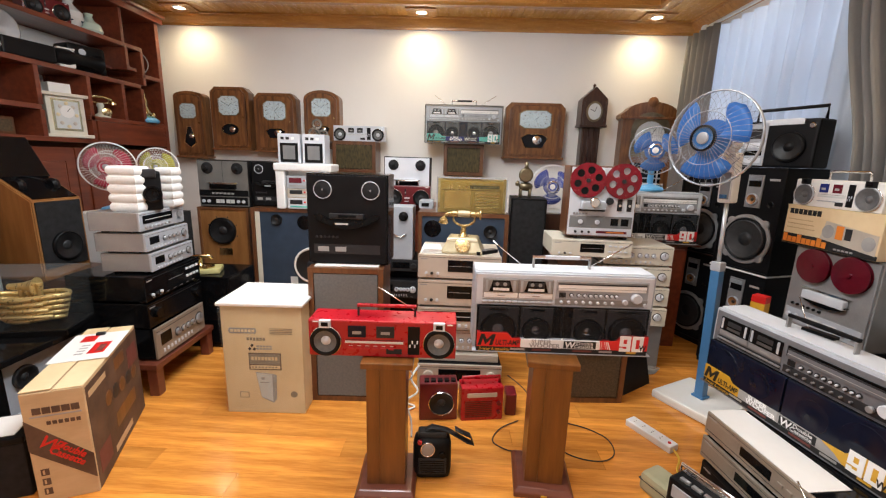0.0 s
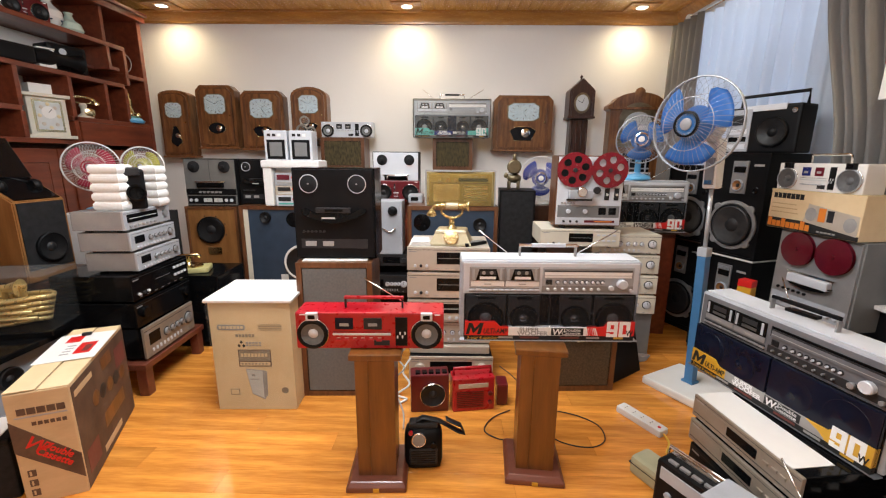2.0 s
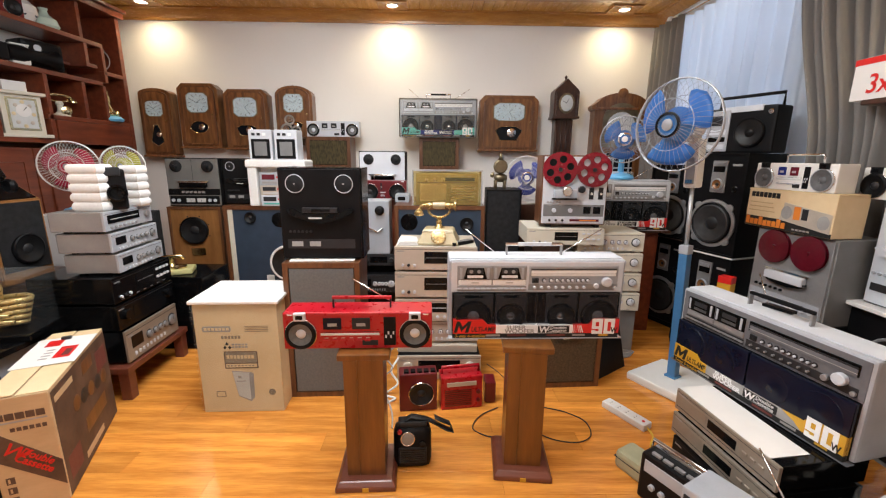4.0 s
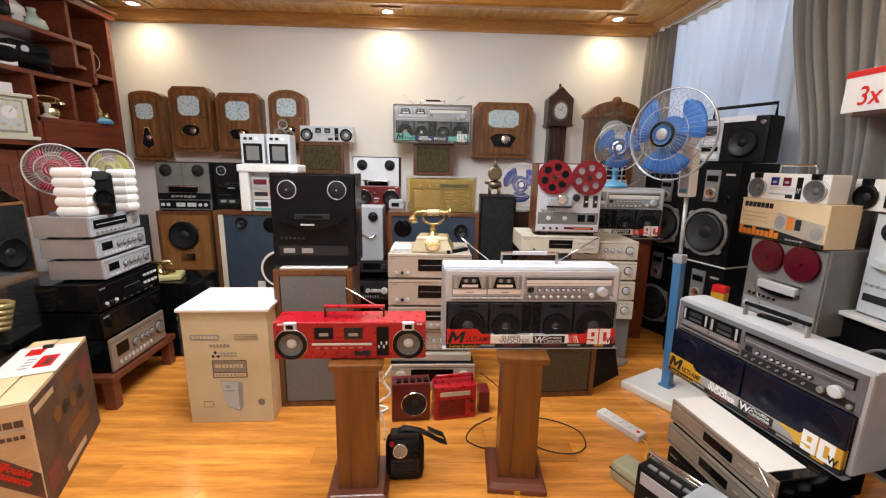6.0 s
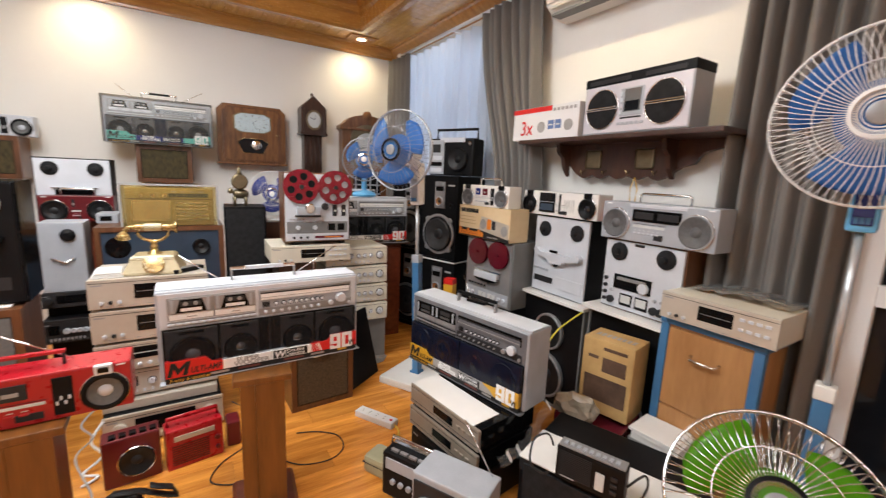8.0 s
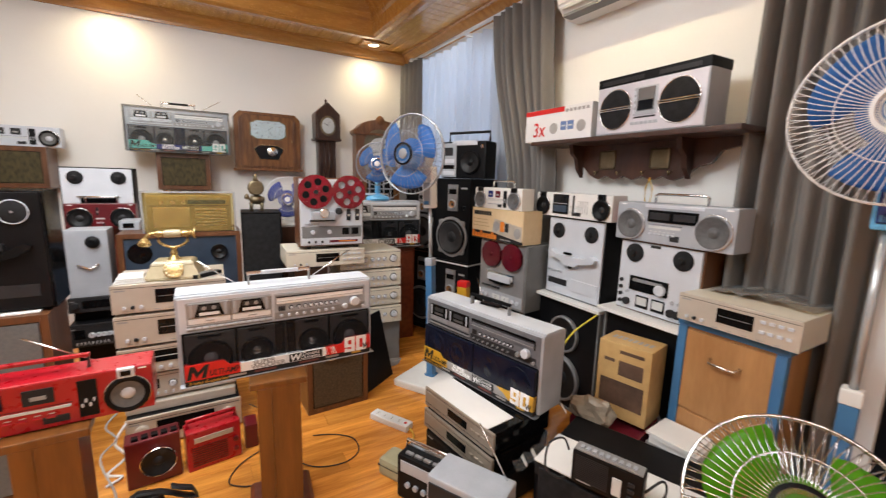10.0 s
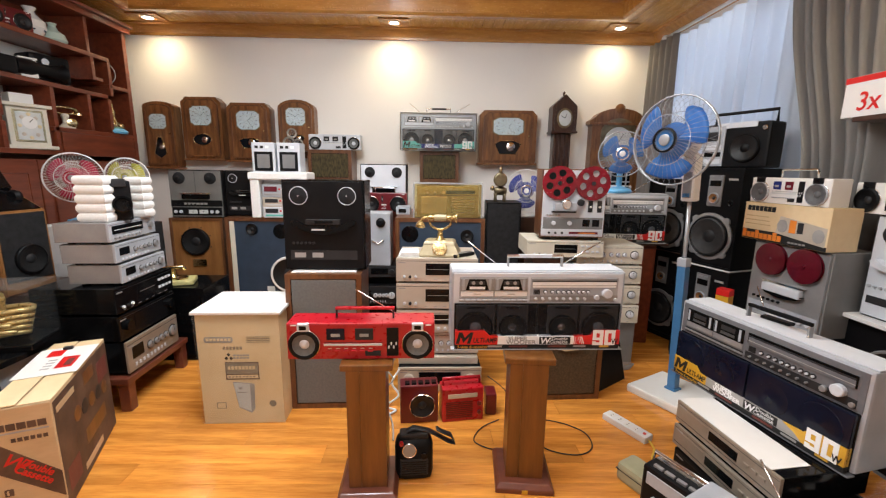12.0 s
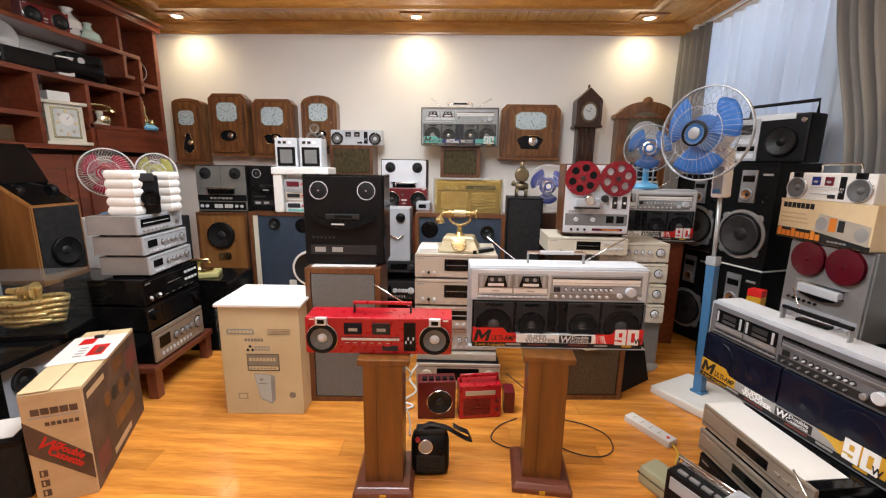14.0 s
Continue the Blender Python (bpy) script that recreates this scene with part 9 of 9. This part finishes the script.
tube(yr, "loop", [(0, 0, 0.09), (-0.02, 0, 0.03), (-0.015, 0, -0.03), (0.0, 0, -0.06), (0.015, 0, -0.03), (0.02, 0, 0.03)], 0.003, "cable_yellow", 6, True)
sbx = carton(pose(2.62, 2.33, 1.60, 0, 0, -90), 0.53, 0.19, 0.18, "plain_white", "white radio carton with a red top band on a wall shelf", "radio_carton")
box(sbx, "printed_band", (0.0, 0.33), (-0.0015, 0.001), (0.160, 0.188), "red_print", 0)
words(sbx, "lettering", "3x", 0.12, (0.07, -0.002, 0.03), "red_print", 0.9, 0.1, None, 0.001)
for i in range(6):
    box(sbx, "logo_shape", (0.34 + i * 0.03, 0.36 + i * 0.03), (-0.0015, 0.001), (0.155, 0.172), "grey_print", 0)
for lx in (0.25, 0.46):
    lathe(sbx, "printed_speaker", [(0.032, 0), (0.032, 0.0012), (0.02, 0.0016)], (lx, -0.0005, 0.07), "grey_print", seg=18)
for px_ in (0.305, 0.36):
    box(sbx, "printed_radio", (px_, px_ + 0.045), (-0.0015, 0.001), (0.055, 0.105), "printed_blue", 0)
    box(sbx, "small_print", (px_ + 0.008, px_ + 0.037), (-0.0022, 0.0), (0.075, 0.083), "clock_face", 0)
sx_ = thing("boombox", pose(2.62, 1.765, 1.60, 0, 0, -92) @ Matrix.Diagonal((0.955, 1, 0.97, 1)), "silver boombox with two large black round speakers on a wall shelf", "boombox", "boomboxes")
box(sx_, "body", (0, 0.60), (0, 0.15), (0, 0.275), "silver", 0.006)
box(sx_, "front_panel", (0.006, 0.594), (-0.003, 0.004), (0.006, 0.243), "lilac_silver", 0.003)
box(sx_, "top_band", (-0.002, 0.602), (-0.003, 0.152), (0.245, 0.29), "black_plastic", 0.005)
for bx in (0.125, 0.475):
    d_ = lathe(sx_, "speaker_grille", [(0.098, -0.002), (0.098, 0.008), (0.09, 0.012), (0.05, 0.016), (0.0001, 0.018)], (bx, 0, 0.125), "black_soft", seg=36)
    ring(d_, "rim", (bx, -0.008, 0.125), 0.099, 0.003, "chrome")
    for zb in (0.117, 0.127):
        box(d_, "bar", (bx - 0.098, bx + 0.098), (-0.022, -0.012), (zb, zb + 0.006), "chrome", 0.002)
box(sx_, "cassette_door", (0.235, 0.365), (-0.006, 0.002), (0.08, 0.215), "silver", 0.003)
box(sx_, "window", (0.258, 0.352), (-0.009, -0.004), (0.10, 0.208), "mirror_window", 0.002)
box(sx_, "cassette_tray", (0.264, 0.346), (-0.0105, -0.008), (0.104, 0.150), "dark_pane", 0.002)
for i in range(4):
    button(sx_, 0.242, 0.10 + i * 0.03, 0.012, 0.018, "silver_light", -0.005)
box(sx_, "key_slot", (0.24, 0.36), (-0.0045, 0.0), (0.068, 0.076), "black_print", 0)
for i in range(6):
    button(sx_, 0.235 + i * 0.026, 0.045, 0.02, 0.014, "silver")
for i in range(2):
    box(sx_, "top_groove", (0.03 + i * 0.33, 0.28 + i * 0.28), (-0.0045, 0.0), (0.255, 0.275), "dark_grey", 0.001)

# power strip, cables on the floor
st = thing("power_strip", pose(1.545, 2.25, 0.0, 0, 0, -60), "white power strip with a yellow cable on the floor", "power strip")
box(st, "body", (0, 0.25), (-0.03, 0.035), (0, 0.036), "plain_white", 0.006)
lathe(st, "switch", [(0.008, 0.036), (0.008, 0.039), (0.0001, 0.039)], (0.225, 0, 0), "red_print", "z", 12)
for i in range(4):
    box(st, "socket", (0.02 + i * 0.048, 0.055 + i * 0.048), (-0.018, 0.02), (0.0355, 0.037), "white_plastic", 0.001)
    for s_ in (-0.008, 0.008):
        lathe(st, "socket_hole", [(0.003, 0.037), (0.003, 0.0376)], (0.0375 + i * 0.048, s_, 0), "black_print", "z", 8)
cy = thing("cable", pose(0, 0, 0), "yellow power cable running from the strip under the equipment", "cable")
tube(cy, "cable", [(1.67, 2.035, 0.015), (1.67, 1.98, 0.006), (1.62, 1.90, 0.006), (1.63, 1.82, 0.006), (1.60, 1.78, 0.03), (1.63, 1.72, 0.006)], 0.005, "cable_yellow")
tube(cy, "cable", [(2.08, 1.28, 0.28), (2.14, 1.36, 0.24), (2.10, 1.30, 0.18), (2.16, 1.27, 0.2), (2.12, 1.22, 0.15), (2.17, 1.3, 0.1), (2.1, 1.25, 0.05)], 0.006, "cable_yellow")
c2 = thing("cable", pose(0, 0, 0), "thick yellow cable hanging beside the tape decks", "cable")
tube(c2, "cable", [(2.56, 1.60, 0.66), (2.46, 1.66, 0.56), (2.36, 1.66, 0.47), (2.28, 1.65, 0.43), (2.22, 1.64, 0.40)], 0.0045, "cable_lemon")
cc = thing("cable", pose(0, 0, 0), "black power cable lying in a loop on the floor", "cable")
tube(cc, "cable", [(0.93, 2.56, 0.08), (1.0, 2.50, 0.05), (1.06, 2.44, 0.008), (1.12, 2.25, 0.006), (1.08, 2.10, 0.006), (1.15, 1.98, 0.006), (1.28, 1.94, 0.006), (1.37, 1.99, 0.006), (1.38, 2.10, 0.006), (1.30, 2.18, 0.006), (1.2, 2.22, 0.006)], 0.0028, "rubber")
tube(cc, "cable", [(0.95, 2.22, 0.006), (0.85, 2.15, 0.006), (0.80, 2.05, 0.006), (0.86, 1.99, 0.006), (0.92, 1.98, 0.006)], 0.0028, "rubber")
cd = thing("cable", pose(0, 0, 0), "tangled pale cables behind the red radio stand", "cable")
tube(cd, "cable", [(0.40, 2.45, 0.18), (0.36, 2.40, 0.12), (0.40, 2.37, 0.06), (0.33, 2.35, 0.006), (0.39, 2.30, 0.01), (0.34, 2.26, 0.006)], 0.006, "plain_white")
tube(cd, "cable", [(0.39, 2.48, 0.25), (0.33, 2.42, 0.2), (0.37, 2.38, 0.15), (0.31, 2.36, 0.08), (0.38, 2.2, 0.006), (0.40, 2.05, 0.006)], 0.004, "grey_print")
ce = thing("cable", pose(0, 0, 0), "coiled grey cable on the floor by the fan base", "cable")
for k in range(4):
    tube(ce, "cable", [(1.86 + (0.09 + 0.01 * k) * math.cos(a * math.pi / 8), 2.82 + 0.03 * math.sin(a * math.pi / 8) + 0.006 * k, 0.006 + 0.006 * k) for a in range(16)], 0.004, "grey_print", 6, True)
# floor planks
PW, PL = 0.128, 1.215
mesh_cache = {}


def plank_mesh(w):
    key = round(w, 3)
    if key not in mesh_cache:
        bm = bmesh.new()
        add_box(bm, (0, w - 0.0006), (0, PW - 0.0006), (-0.004, 0.0), 0.0)
        es = [e for e in bm.edges if all(v.co.z > -0.001 for v in e.verts)]
        bmesh.ops.bevel(bm, geom=es, offset=0.0006, segments=1, affect="EDGES")
        me = bpy.data.meshes.new("plank")
        bm.to_mesh(me)
        bm.free()
        me.materials.append(M["floor_wood"])
        mesh_cache[key] = me
    return mesh_cache[key]


row = 0
y = SOUTH
while y < BACK - 0.01:
    x = LEFT - (row * 0.405) % PL
    while x < RIGHT:
        a, b = max(x, LEFT), min(x + PL, RIGHT)
        if b - a > 0.03:
            o = new("plank", plank_mesh(b - a))
            o.parent = floor
            o.location = (a, y, 0.0)
        x += PL
    y += PW
    row += 1
